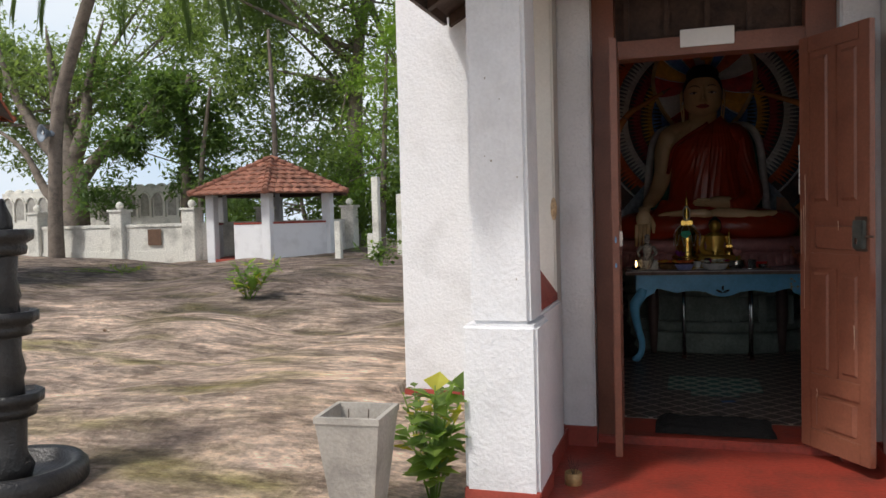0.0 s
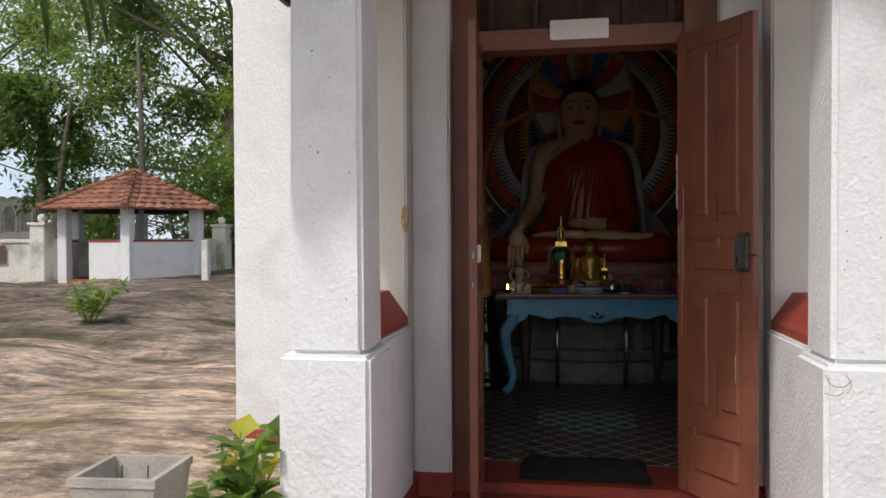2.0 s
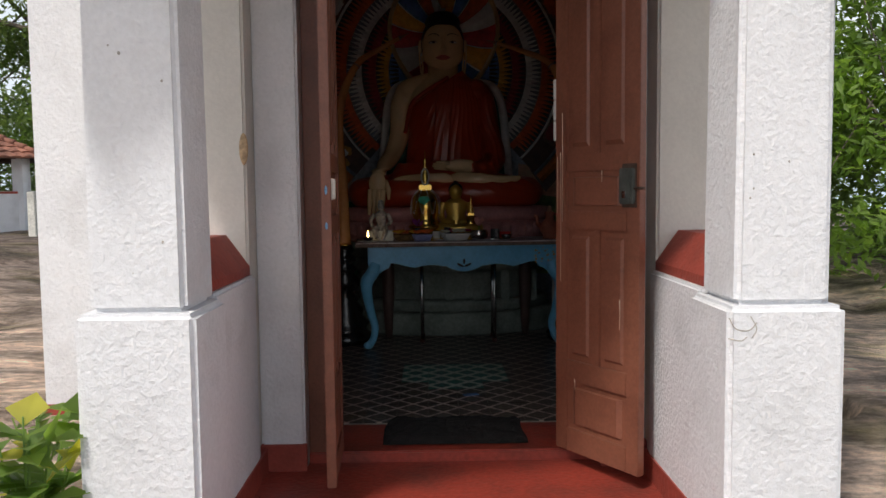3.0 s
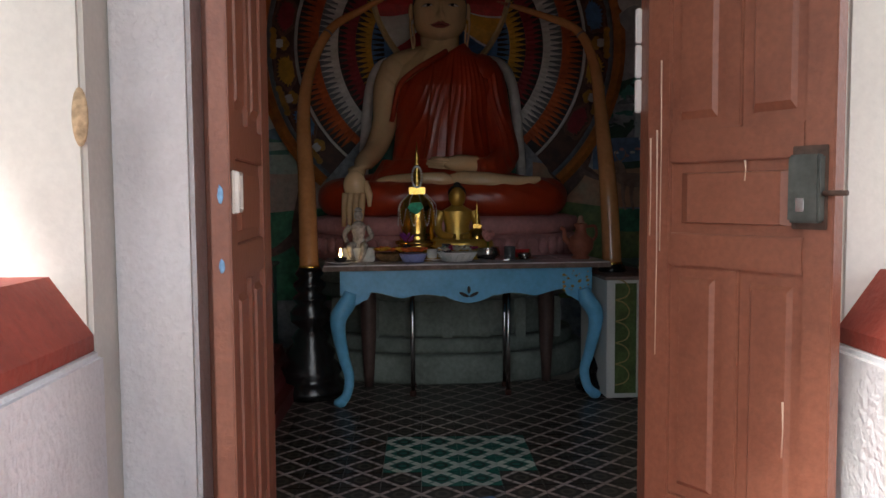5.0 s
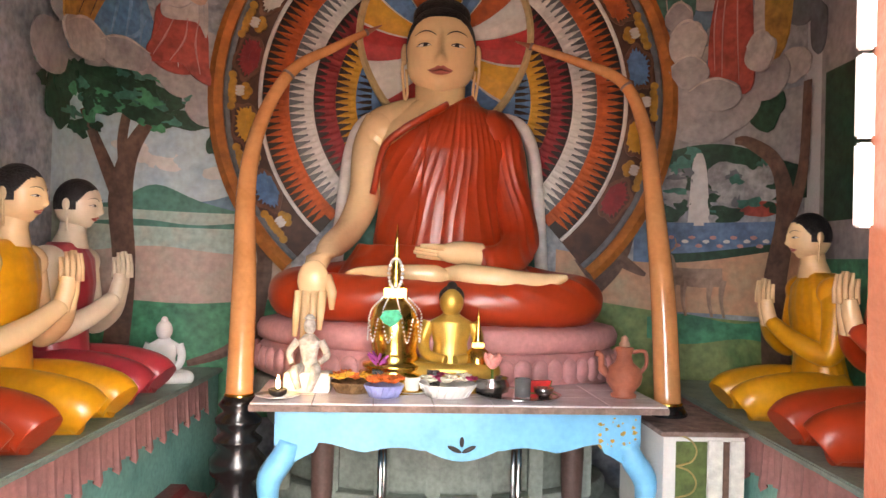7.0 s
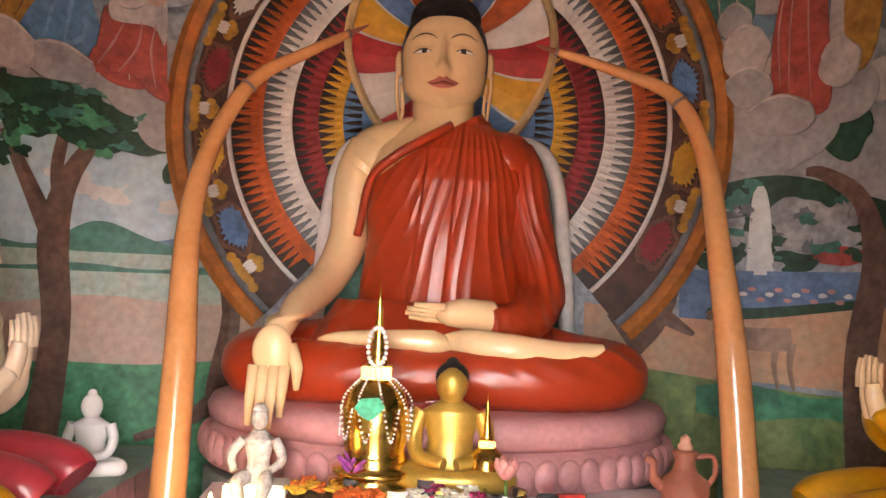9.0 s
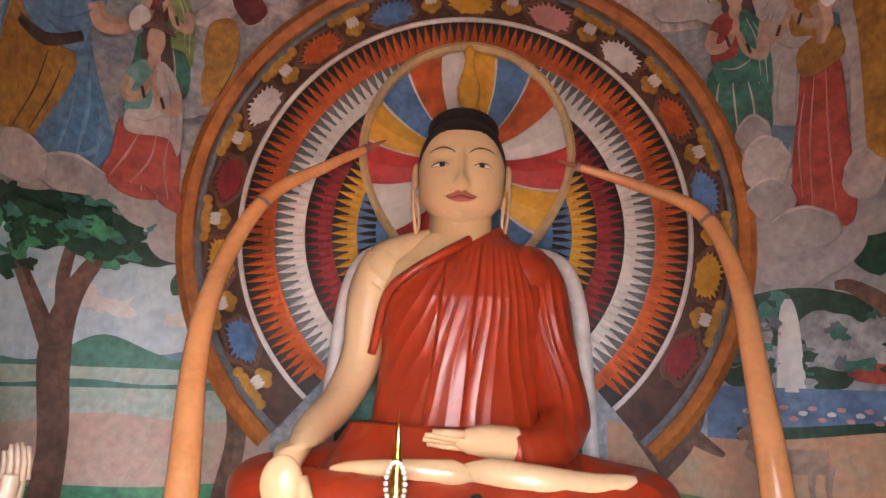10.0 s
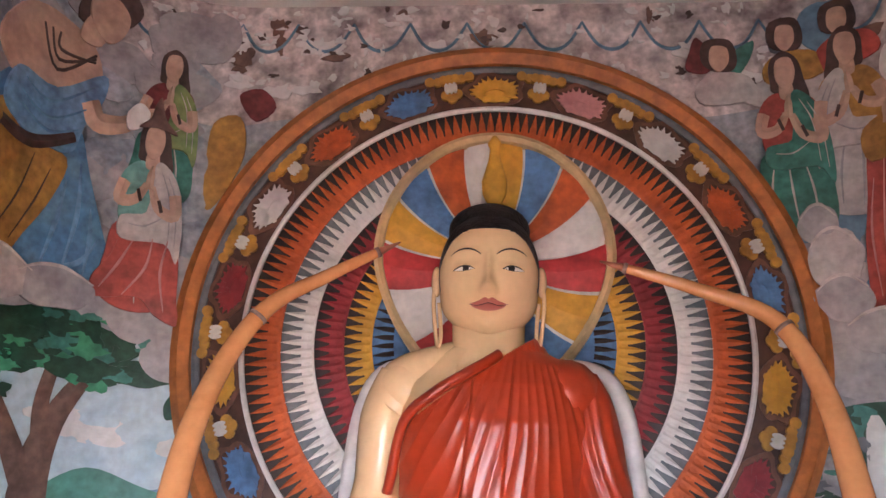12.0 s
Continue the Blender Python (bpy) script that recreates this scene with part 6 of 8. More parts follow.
def build_table():
    part("top_board", box(-TW / 2, TW / 2, 0, TD, TZ - 0.035, TZ - 0.008, 0.004), EDGEWOOD, table, "worn brown edge board")
    n = 7
    for j in range(3):
        for i in range(n):
            x0, x1 = -TW / 2 + 0.004 + i * (TW - 0.008) / n, -TW / 2 + 0.004 + (i + 1) * (TW - 0.008) / n
            y0, y1 = 0.004 + j * (TD - 0.008) / 3, 0.004 + (j + 1) * (TD - 0.008) / 3
            part("top_tile", box(x0 + 0.0015, x1 - 0.0015, y0 + 0.0015, y1 - 0.0015, TZ - 0.0075, TZ, 0.0012, seg=1), TILETOP, table)
    out = []
    a = TW / 2 - 0.11
    zt = TZ - 0.036
    low = []
    for i in range(81):
        t = -1 + 2 * i / 80
        u = abs(t)
        z = 0.165 - 0.0
        if u > 0.78:
            z = 0.165 + 0.10 * ((u - 0.78) / 0.22) ** 1.3
        elif u > 0.5:
            z = 0.150 + 0.02 * math.cos((u - 0.5) / 0.28 * math.pi)
        elif u > 0.20:
            z = 0.165 - 0.016 * math.sin((u - 0.20) / 0.30 * math.pi)
        else:
            z = 0.160 + 0.045 * math.cos(u / 0.20 * math.pi / 2)
        low.append((t * a, zt - z))
    outline = [(-a, zt), (a, zt)] + low[::-1]
    part("front_apron", prism(outline, 0.025, lambda p, q, d: (p, 0.045 + d, q)), BLUEPAINT, table, "scalloped blue apron with a carved flower")
    # black ellipsoids on the face paint in the dark of a cut-out flower
    ap = bmesh.new()
    for c, r, rot in (((0, 0.043, zt - 0.125), (0.010, 0.004, 0.022), 0), ((-0.03, 0.043, zt - 0.155), (0.032, 0.004, 0.010), 25), ((0.03, 0.043, zt - 0.155), (0.032, 0.004, 0.010), -25)):
        ball(c, r, ap, 0, 12, (0, rot, 0))
    part("carved_flower", ap, INK, table, "black flower shape painted as the dark of a cut-out")
    for x in (-a, a):
        part("side_apron", box(x - 0.012, x + 0.012, 0.07, TD - 0.05, zt - 0.15, zt, 0.002), BLUEPAINT, table)
    part("rear_apron", box(-a, a, TD - 0.06, TD - 0.035, zt - 0.13, zt, 0.002), DARKWOOD, table)
    for s in (-1, 1):
        pts = [(s * (a - 0.05), 0.06, zt - 0.13), (s * (a - 0.025), 0.055, zt - 0.20), (s * (a + 0.02), 0.045, zt - 0.27), (s * (a + 0.025), 0.045, zt - 0.36), (s * (a - 0.005), 0.06, zt - 0.52), (s * (a - 0.035), 0.07, zt - 0.64), (s * (a - 0.02), 0.05, zt - 0.74), (s * (a + 0.02), 0.035, 0.03)]
        rr = [0.04, 0.052, 0.052, 0.042, 0.034, 0.030, 0.028, 0.032]
        p = curve(pts, 5)
        bm = tube(p, spread(rr, len(p)), 12)
        ball((s * (a + 0.02), 0.035, 0.03), (0.04, 0.04, 0.03), bm, 0, 14)
        part("front_leg", bm, BLUEPAINT, table, "", True)
        part("rear_leg", lathe([(0.03, 0.0), (0.035, 0.1), (0.05, 0.35), (0.055, 0.55), (0.045, 0.70), (0.05, zt)], 16, (s * (a - 0.16), TD - 0.08, 0)), mat("dark_brown_wood", (0.10, 0.055, 0.045), 0.5, 0, 0.2, 8, 0.1), table)
    chips = mat("exposed_ochre_undercoat", (0.60, 0.33, 0.06), 0.7, 0, 0.3, 20, 0.2)
    bm = bmesh.new()
    rnd = random.Random(5)
    for k in range(26):
        x, z = a - 0.02 - 0.16 * rnd.random(), zt - 0.02 - 0.13 * rnd.random()
        r = 0.003 + 0.008 * rnd.random()
        prism([(x + r * (1 + 0.4 * math.sin(3 * t + k)) * math.cos(t), z + r * 0.9 * math.sin(t)) for t in np.linspace(0, 5.5, 8)], 0.002, lambda p, q, d: (p, 0.0448 - d, q), bm)
    part("paint_chips", bm, chips, table, "chipped ochre undercoat")


build_table()


def on_table(x, y, z=0.0):
    """Table place (x across, y back) in the world."""
    a = radians(4.8)
    return (0.168 + x * math.cos(a) - y * math.sin(a), 7.63 + x * math.sin(a) + y * math.cos(a), TZ + z)


# ---- things on the offering table ----
def lamp_flame():
    t = thing("oil_lamp", "black clay oil lamp burning on a white saucer", "oil lamp", on_table(-0.765, 0.115))
    part("saucer", lathe([(0.03, 0.0), (0.055, 0.004), (0.092, 0.014), (0.095, 0.017), (0.055, 0.009), (0.01, 0.007)], 28), CERAMIC, t)
    part("bowl", lathe([(0.018, 0.009), (0.035, 0.018), (0.040, 0.036), (0.036, 0.040), (0.03, 0.03), (0.005, 0.026)], 20), BLACKSTONE, t)
    part("flame", lathe([(0.003, 0.040), (0.009, 0.052), (0.008, 0.066), (0.001, 0.095)], 12), glow("flame", (1.0, 0.62, 0.22), 12.0), t, "small yellow flame")


lamp_flame()
bl = thing("stone_figure_block", "weathered white stone block under a small figure", "block", on_table(-0.655, 0.30))
part("block", box(-0.10, 0.10, -0.055, 0.055, 0.0, 0.085, 0.006), OLDWHITE, bl)
bm = bmesh.new()
ball((0, 0, 0.285), (0.028, 0.03, 0.036), bm, 0, 16)
tube([(0, 0, 0.315), (0, 0, 0.335)], [0.028, 0.012], 12, bm)
loft(bm, [(0.085, 0, 0, 0.045, 0.04), (0.15, 0, 0, 0.035, 0.028), (0.22, 0, 0, 0.05, 0.03), (0.25, 0, 0, 0.02, 0.02)], 0, 24)
limb(bm, [(-0.05, 0, 0.22), (-0.085, -0.01, 0.17), (-0.07, -0.03, 0.12)], [0.018, 0.016, 0.012], 0, n=10)
limb(bm, [(0.05, 0, 0.22), (0.08, -0.01, 0.16), (0.05, -0.04, 0.13)], [0.018, 0.016, 0.012], 0, n=10)
limb(bm, [(-0.03, -0.02, 0.10), (-0.05, -0.07, 0.09), (-0.03, -0.075, 0.02)], [0.026, 0.022, 0.014], 0, n=10)
limb(bm, [(0.03, -0.02, 0.10), (0.04, -0.07, 0.09), (0.015, -0.075, 0.01)], [0.026, 0.022, 0.014], 0, n=10)
ob = part("stone_figurine", bm, mat("sooty_marble", (0.40, 0.37, 0.34), 0.6, 0, 0.4, 18, 0.2, 60, (0.12, 0.11, 0.10), 0.42))
ob.matrix_world = pose(*on_table(-0.655, 0.30))
tagged(ob, "small soot-stained white stone seated figurine on a block", "figurine")


def stupa(label, at, s, garland=True):
    t = thing("reliquary", label, "reliquary", at, 0, "brass reliquaries")
    prof = [(0.15, 0.0), (0.155, 0.02), (0.12, 0.03), (0.14, 0.045), (0.14, 0.06), (0.105, 0.07), (0.115, 0.085), (0.105, 0.10), (0.10, 0.12), (0.112, 0.18), (0.112, 0.25), (0.095, 0.31), (0.06, 0.345), (0.04, 0.355)]
    part("bell", lathe([(r * s, z * s) for r, z in prof], 40), GOLD, t, "polished brass bell")
    part("harmika", box(-0.05 * s, 0.05 * s, -0.05 * s, 0.05 * s, 0.352 * s, 0.395 * s, 0.003), GOLD, t)
    sp = [(0.032, 0.394), (0.038, 0.41), (0.024, 0.425), (0.03, 0.44), (0.02, 0.455), (0.025, 0.47), (0.016, 0.49), (0.019, 0.51), (0.010, 0.56), (0.013, 0.58), (0.005, 0.62), (0.001, 0.68)]
    part("spire", lathe([(r * s, z * s) for r, z in sp], 20), GOLD, t)
    if garland:
        for k in range(9):
            a = 2 * math.pi * k / 9
            pts = [(0.06 * s * math.cos(a), 0.06 * s * math.sin(a), 0.35 * s), (0.118 * s * math.cos(a + 0.1), 0.118 * s * math.sin(a + 0.1), 0.28 * s), (0.12 * s * math.cos(a + 0.35), 0.12 * s * math.sin(a + 0.35), 0.16 * s), (0.118 * s * math.cos(a + 0.6), 0.118 * s * math.sin(a + 0.6), 0.26 * s)]
            bm = bmesh.new()
            for q in curve(pts, 8):
                ball(q, 0.0042 * s, bm, 0, 6)
            part("bead_chain", bm, CERAMIC, t, "pearl bead chain")
        part("green_cloth", prism([(-0.05 * s, 0.27 * s), (-0.03 * s, 0.30 * s), (0.03 * s, 0.305 * s), (0.05 * s, 0.275 * s), (0.02 * s, 0.24 * s), (0, 0.23 * s), (-0.03 * s, 0.245 * s)], 0.004, lambda a, b, d: (a - 0.01, -0.121 * s - d, b)), mat("emerald_cloth", (0.02, 0.42, 0.22), 0.5, 0, 0.3, 40, 0.3), t)
        bm = bmesh.new()
        for k in range(22):
            a = 2 * math.pi * k / 22
            ball((0.03 * s * math.cos(a), -0.045 * s, 0.46 * s + 0.065 * s * math.sin(a)), 0.008 * s, bm, 0, 8)
        part("flower_loop", bm, CERAMIC, t, "white garland loop")


plate = thing("brass_stand", "low brass tray stand under the reliquary", "stand", on_table(-0.28, 0.40))
part("tray", lathe([(0.19, 0), (0.20, 0.008), (0.19, 0.014), (0.14, 0.016), (0.13, 0.05), (0.15, 0.055)], 40), GOLD, plate)
stupa("tall polished brass bell reliquary hung with bead chains", on_table(-0.28, 0.40, 0.055), 1.02)
small_seated("gilt_statue", "gilt seated statue with dark hair on the offering table", on_table(-0.02, 0.42, 0.055), 0.43, GOLDPAINT, HAIR)
pd = thing("gilt_pedestal", "gilt stepped pedestal under the seated statue", "pedestal", on_table(-0.02, 0.41))
part("base", box(-0.17, 0.17, -0.10, 0.10, 0.0, 0.025, 0.006), GOLDPAINT, pd)
part("cap", box(-0.14, 0.14, -0.085, 0.085, 0.025, 0.055, 0.006), GOLDPAINT, pd)
stupa("small brass reliquary with a thin spire", on_table(0.10, 0.36), 0.56, False)


def basket(name, label, at, r, h, m, flowers, seed):
    t = thing(name, label, "basket", at)
    bm = lathe([(r * 0.62, 0), (r * 0.7, 0.003), (r * 0.98, h * 0.9), (r, h), (r * 0.95, h), (r * 0.6, 0.01)], 36)
    part("bowl", bm, m, t)
    for k in range(18):
        a = 2 * math.pi * k / 18
        part("rib", tube([(r * 0.72 * math.cos(a), r * 0.72 * math.sin(a), 0.004), (r * 1.01 * math.cos(a + 0.2), r * 1.01 * math.sin(a + 0.2), h * 0.95)], 0.003, 6), m, t)
    rnd = random.Random(seed)
    for i in range(16):
        col = flowers[rnd.randrange(len(flowers))]
        a, q = rnd.random() * 6.28, math.sqrt(rnd.random()) * r * 0.85
        c = Vector((q * math.cos(a), q * math.sin(a), h + 0.012 + 0.014 * rnd.random()))
        bm = bmesh.new()
        for k in range(6):
            b = 6.28 * k / 6 + i
            ball(c + Vector((0.016 * math.cos(b), 0.016 * math.sin(b), 0.004)), (0.015, 0.010, 0.006), bm, 0, 8, (rnd.uniform(-30, 30), rnd.uniform(-40, 0), math.degrees(b)))
        ball(c, 0.008, bm, 0, 8)
        part("flower", bm, col, t)


F_ORANGE = mat("orange_petal", (0.78, 0.16, 0.03), 0.6, 0, 0.2, 40, 0.1)
F_YELLOW = mat("yellow_petal", (0.80, 0.42, 0.04), 0.6, 0, 0.2, 40, 0.1)
F_WHITE = mat("white_petal", (0.72, 0.70, 0.56), 0.6, 0, 0.15, 40, 0.1)
F_PURPLE = mat("purple_petal", (0.30, 0.05, 0.30), 0.6, 0, 0.2, 40, 0.1)
F_CRIMSON = mat("crimson_petal", (0.38, 0.02, 0.10), 0.6, 0, 0.2, 40, 0.1)
F_PINK = mat("pink_petal", (0.72, 0.30, 0.27), 0.5, 0, 0.2, 40, 0.1)
LILAC = mat("lilac_plastic", (0.30, 0.33, 0.62), 0.35, 0, 0.1, 20, 0.05)
WICKER = mat("brown_wicker", (0.22, 0.13, 0.06), 0.7, 0, 0.3, 40, 0.4)
GLASS = bpy.data.materials.new("clear_glass")
GLASS.use_nodes = True
gb = GLASS.node_tree.nodes["Principled BSDF"]
gb.inputs["Transmission Weight"].default_value, gb.inputs["Roughness"].default_value, gb.inputs["IOR"].default_value = 0.9, 0.05, 1.4
basket("flower_basket", "brown wicker plate heaped with yellow flowers", on_table(-0.46, 0.28), 0.10, 0.05, WICKER, [F_YELLOW, F_YELLOW, F_ORANGE], 3)
basket("flower_basket", "lilac plastic basket of orange flowers", on_table(-0.325, 0.17), 0.085, 0.055, LILAC, [F_ORANGE], 4)
basket("flower_basket", "white plastic basket of white and crimson flowers", on_table(-0.05, 0.20), 0.125, 0.06, CERAMIC, [F_WHITE, F_WHITE, F_WHITE, F_CRIMSON], 5)


def cup(name, label, at, prof, m, cat, handle=False, fill=None):
    t = thing(name, label, cat, at)
    part("body", lathe(prof, 28), m, t)
    r, h = prof[len(prof) // 2][0], max(z for q, z in prof)
    if handle:
        part("handle", tube(curve([(r, 0, h * 0.8), (r + 0.03, 0, h * 0.65), (r + 0.02, 0, h * 0.3), (r * 0.9, 0, h * 0.25)], 5), 0.005, 8), m, t)
    if fill:
        part("contents", lathe([(r * 0.7, 0.012), (r * 0.9, h * 0.55), (0.001, h * 0.56)], 20), fill, t)
    return t


sc = thing("saucer", "white ceramic saucer under the cup", "saucer", on_table(-0.20, 0.27))
part("plate", lathe([(0.035, 0), (0.075, 0.010), (0.076, 0.013), (0.03, 0.006), (0.001, 0.006)], 28), CERAMIC, sc)
cup("tea_cup", "white ceramic tea cup with a dark mark", on_table(-0.20, 0.27, 0.008), [(0.022, 0), (0.030, 0.01), (0.038, 0.06), (0.040, 0.066), (0.036, 0.064), (0.028, 0.012), (0.001, 0.01)], CERAMIC, "cup", True)
cup("water_glass", "clear drinking glass of water", on_table(-0.105, 0.29), [(0.026, 0), (0.028, 0.004), (0.033, 0.105), (0.030, 0.105), (0.025, 0.008), (0.001, 0.008)], GLASS, "glass")
v = cup("flower_glass", "clear glass holding a purple flower", on_table(-0.35, 0.30), [(0.024, 0), (0.026, 0.004), (0.030, 0.10), (0.027, 0.10), (0.022, 0.008), (0.001, 0.008)], GLASS, "glass")
bm = bmesh.new()
for k in range(14):
    b = 6.28 * k / 14
    ball((0.03 * math.cos(b), 0.03 * math.sin(b), 0.135 + 0.012 * (k % 3)), (0.03, 0.008, 0.006), bm, 0, 8, (0, -40, math.degrees(b)))
part("flower", bm, F_PURPLE, v, "purple water lily")
tr = thing("steel_tray", "round stainless steel tray with cups", "tray", on_table(0.26, 0.20))
part("tray", lathe([(0.16, 0), (0.165, 0.002), (0.185, 0.018), (0.188, 0.018), (0.167, 0.006), (0.001, 0.004)], 48), STEEL, tr)
cup("steel_pot", "round stainless steel pot on the tray", on_table(0.15, 0.24, 0.005), [(0.04, 0), (0.072, 0.015), (0.078, 0.045), (0.068, 0.07), (0.073, 0.076), (0.066, 0.072), (0.07, 0.04), (0.001, 0.01)], STEEL, "pot")
lt = thing("pink_lotus", "pink lotus bud standing in the steel pot", "flower", on_table(0.15, 0.24, 0.02))
for k in range(10):
    b = 6.28 * k / 10
    part("petal", ball((0.022 * math.cos(b), 0.022 * math.sin(b), 0.125 + 0.01 * (k % 2)), (0.012, 0.020, 0.035), n=10, rot=(0, 18 if k % 2 else 34, math.degrees(b))), F_PINK, lt)
part("stem", tube([(0, 0, 0), (0, 0, 0.1)], 0.006, 8), LEAFBRIGHT, lt)
cup("water_glass", "small clear glass with a candle on the tray", on_table(0.27, 0.15, 0.005), [(0.032, 0), (0.034, 0.004), (0.036, 0.085), (0.033, 0.085), (0.031, 0.008), (0.001, 0.008)], GLASS, "glass", False, CERAMIC)
cup("steel_bowl", "small stainless steel bowl on the tray", on_table(0.37, 0.19, 0.005), [(0.022, 0), (0.04, 0.02), (0.046, 0.04), (0.043, 0.04), (0.02, 0.006), (0.001, 0.006)], STEEL, "bowl")
wm = thing("melon_slice", "red watermelon slice leaning on the tray", "fruit", on_table(0.35, 0.27, 0.035), 12)
sl = [(0.075 * math.cos(t), -0.055 * math.sin(t) + 0.03) for t in np.linspace(0.05, 3.09, 16)]
part("flesh", prism(sl, 0.02), mat("melon_red", (0.62, 0.035, 0.03), 0.4, 0, 0.15, 30, 0.1), wm)
part("rind", tube([(0.077 * math.cos(t), 0.01, -0.058 * math.sin(t) + 0.03) for t in np.linspace(0.05, 3.09, 16)], 0.008, 8), LEAFDARK, wm)


def kettle():
    t = thing("clay_ewer", "red terracotta ewer with handle and spout", "ewer", on_table(0.745, 0.24))
    part("body", lathe([(0.055, 0), (0.058, 0.012), (0.045, 0.022), (0.075, 0.06), (0.082, 0.095), (0.07, 0.13), (0.04, 0.155), (0.032, 0.19), (0.042, 0.215), (0.040, 0.222), (0.02, 0.225)], 32), TERRA, t)
    part("stopper", lathe([(0.02, 0.222), (0.026, 0.235), (0.016, 0.25), (0.018, 0.262), (0.005, 0.275)], 16), mat("pale_clay", (0.50, 0.25, 0.16), 0.7, 0, 0.1), t)
    part("handle", tube(curve([(0.035, 0, 0.20), (0.09, 0, 0.205), (0.10, 0, 0.15), (0.075, 0, 0.11)], 6), 0.009, 10), TERRA, t)
    part("spout", tube(curve([(-0.07, 0, 0.10), (-0.10, 0, 0.13), (-0.105, 0, 0.18), (-0.13, 0, 0.195)], 6), [0.02] * 7 + [0.014] * 12, 10), TERRA, t)


kettle()
bl = thing("litter", "scrap of blue paper on the tiled floor", "litter", (0.13, 6.13, 0.003), 20)
part("scrap", box(-0.045, 0.05, -0.025, 0.02, 0.0, 0.004, 0.001), mat("blue_paper", (0.12, 0.22, 0.45), 0.7), bl)

# ---- cabinet, steel stand ----
def painted_box():
    t = thing("donation_box", "white painted box with green and brown panels beside the table", "box", (1.16, 7.66, 0), 3)
    H = 0.76
    part("body", box(-0.165, 0.175, 0.0, 0.62, 0.02, H - 0.02, 0.004), CREAM, t)
    part("lid", box(-0.18, 0.19, -0.012, 0.63, H - 0.02, H, 0.004), EDGEWOOD, t, "worn brown lid")
    gr = mat("moss_green_paint", (0.10, 0.14, 0.04), 0.6, 0, 0.3, 8, 0.1)
    part("green_panel", box(-0.115, 0.015, -0.006, 0.004, 0.05, H - 0.04), gr, t)
    part("brown_panel", box(0.085, 0.11, -0.006, 0.004, 0.05, H - 0.04), mat("brown_panel", (0.17, 0.09, 0.06), 0.6, 0, 0.3), t)
    part("white_stile", box(0.02, 0.08, -0.010, 0.004, 0.05, H - 0.035), OLDWHITE, t)
    part("white_stile", box(0.115, 0.172, -0.010, 0.004, 0.05, H - 0.035), OLDWHITE, t)
    for k in range(5):
        z = 0.10 + k * 0.13
        part("scroll", tube(curve([(-0.115, -0.008, z), (-0.05, -0.008, z + 0.02), (-0.03, -0.008, z + 0.065), (-0.06, -0.008, z + 0.11), (-0.115, -0.008, z + 0.13)], 5), 0.004, 6), mat("ochre_line", (0.38, 0.28, 0.10), 0.6), t)


painted_box()


def steel_stand():
    t = thing("steel_stand", "chrome tube stand under the offering table", "stand", (0.12, 7.95, 0))
    for x in (-0.30, 0.30):
        for y in (-0.1, 0.12):
            p = part("tube_leg", tube([(x, y, 0.03), (x, y, 0.72)], 0.014, 12), STEEL, t)
            part("rubber_foot", lathe([(0.02, 0), (0.02, 0.03), (0.016, 0.034)], 12, (x, y, 0)), mat("brown_rubber", (0.10, 0.04, 0.03), 0.8), p)
        part("side_tube", tube([(x, -0.1, 0.70), (x, 0.12, 0.70)], 0.012, 10), STEEL, t)


steel_stand()

# ---- porch things ----
def door_mat():
    bm = bmesh.new()
    n, m = 44, 26
    g = []
    rnd = random.Random(2)
    for i in range(n + 1):
        row = []
        for j in range(m + 1):
            x, y = -0.35 + 0.72 * i / n, 5.18 + 0.42 * j / m
            e = 1 - max(abs(2 * i / n - 1), abs(2 * j / m - 1)) ** 8
            row.append(bm.verts.new((x + 0.012 * noise.noise(Vector((x * 6, y * 6, 0))), y, 0.006 + e * (0.03 + 0.02 * noise.noise(Vector((x * 9, y * 9, 0))) + 0.008 * rnd.random()))))
        g.append(row)
    for a, b in zip(g, g[1:]):
        for j in range(m):
            bm.faces.new((a[j], b[j], b[j + 1], a[j + 1]))
    tagged(part("door_mat", bm, BLACKCLOTH, smooth=True), "crumpled black fibre door mat on the sill", "mat")


door_mat()
tin = thing("incense_tin", "small brown tin of incense ash on the porch floor", "tin", (-0.74, 4.28, -0.05))
part("can", lathe([(0.045, 0), (0.047, 0.002), (0.047, 0.065), (0.044, 0.067), (0.044, 0.05), (0.001, 0.05)], 20), mat("tan_tin", (0.42, 0.27, 0.12), 0.5, 0.3, 0.2, 20), tin)
for k in range(7):
    part("stick", tube([(0.01 * math.cos(k), 0.01 * math.sin(k), 0.04), (0.03 * math.cos(k * 1.7), 0.03 * math.sin(k * 1.7), 0.11 + 0.02 * (k % 3))], 0.0013, 5), DARKWOOD, tin)
# three white plates stacked on the edge of the right jamb
for k, (z0, z1) in enumerate(((1.49, 1.585), (1.59, 1.685), (1.69, 1.79))):
    c = thing("white_plate", "white plate fixed on the door jamb", "plate", (0.526, 5.27, z0), 0, "plates on the jamb")
    part("plate", box(-0.014, 0.004, 0.015, 0.03, 0, z1 - z0, 0.003), CERAMIC, c)
# flaking patches on the plaster
for at, r, nm in (((-0.912, 4.858, 1.44), (0.020, 0.004, 0.07), "flake"),):
    fl = thing("plaster_patch", "chipped tan plaster patch on the pier edge", "patch", at)
    part(nm, ball((0, 0, 0), r, n=14), mat("bare_render", (0.50, 0.36, 0.22), 0.95, 0, 0.25, 30, 0.3), fl)

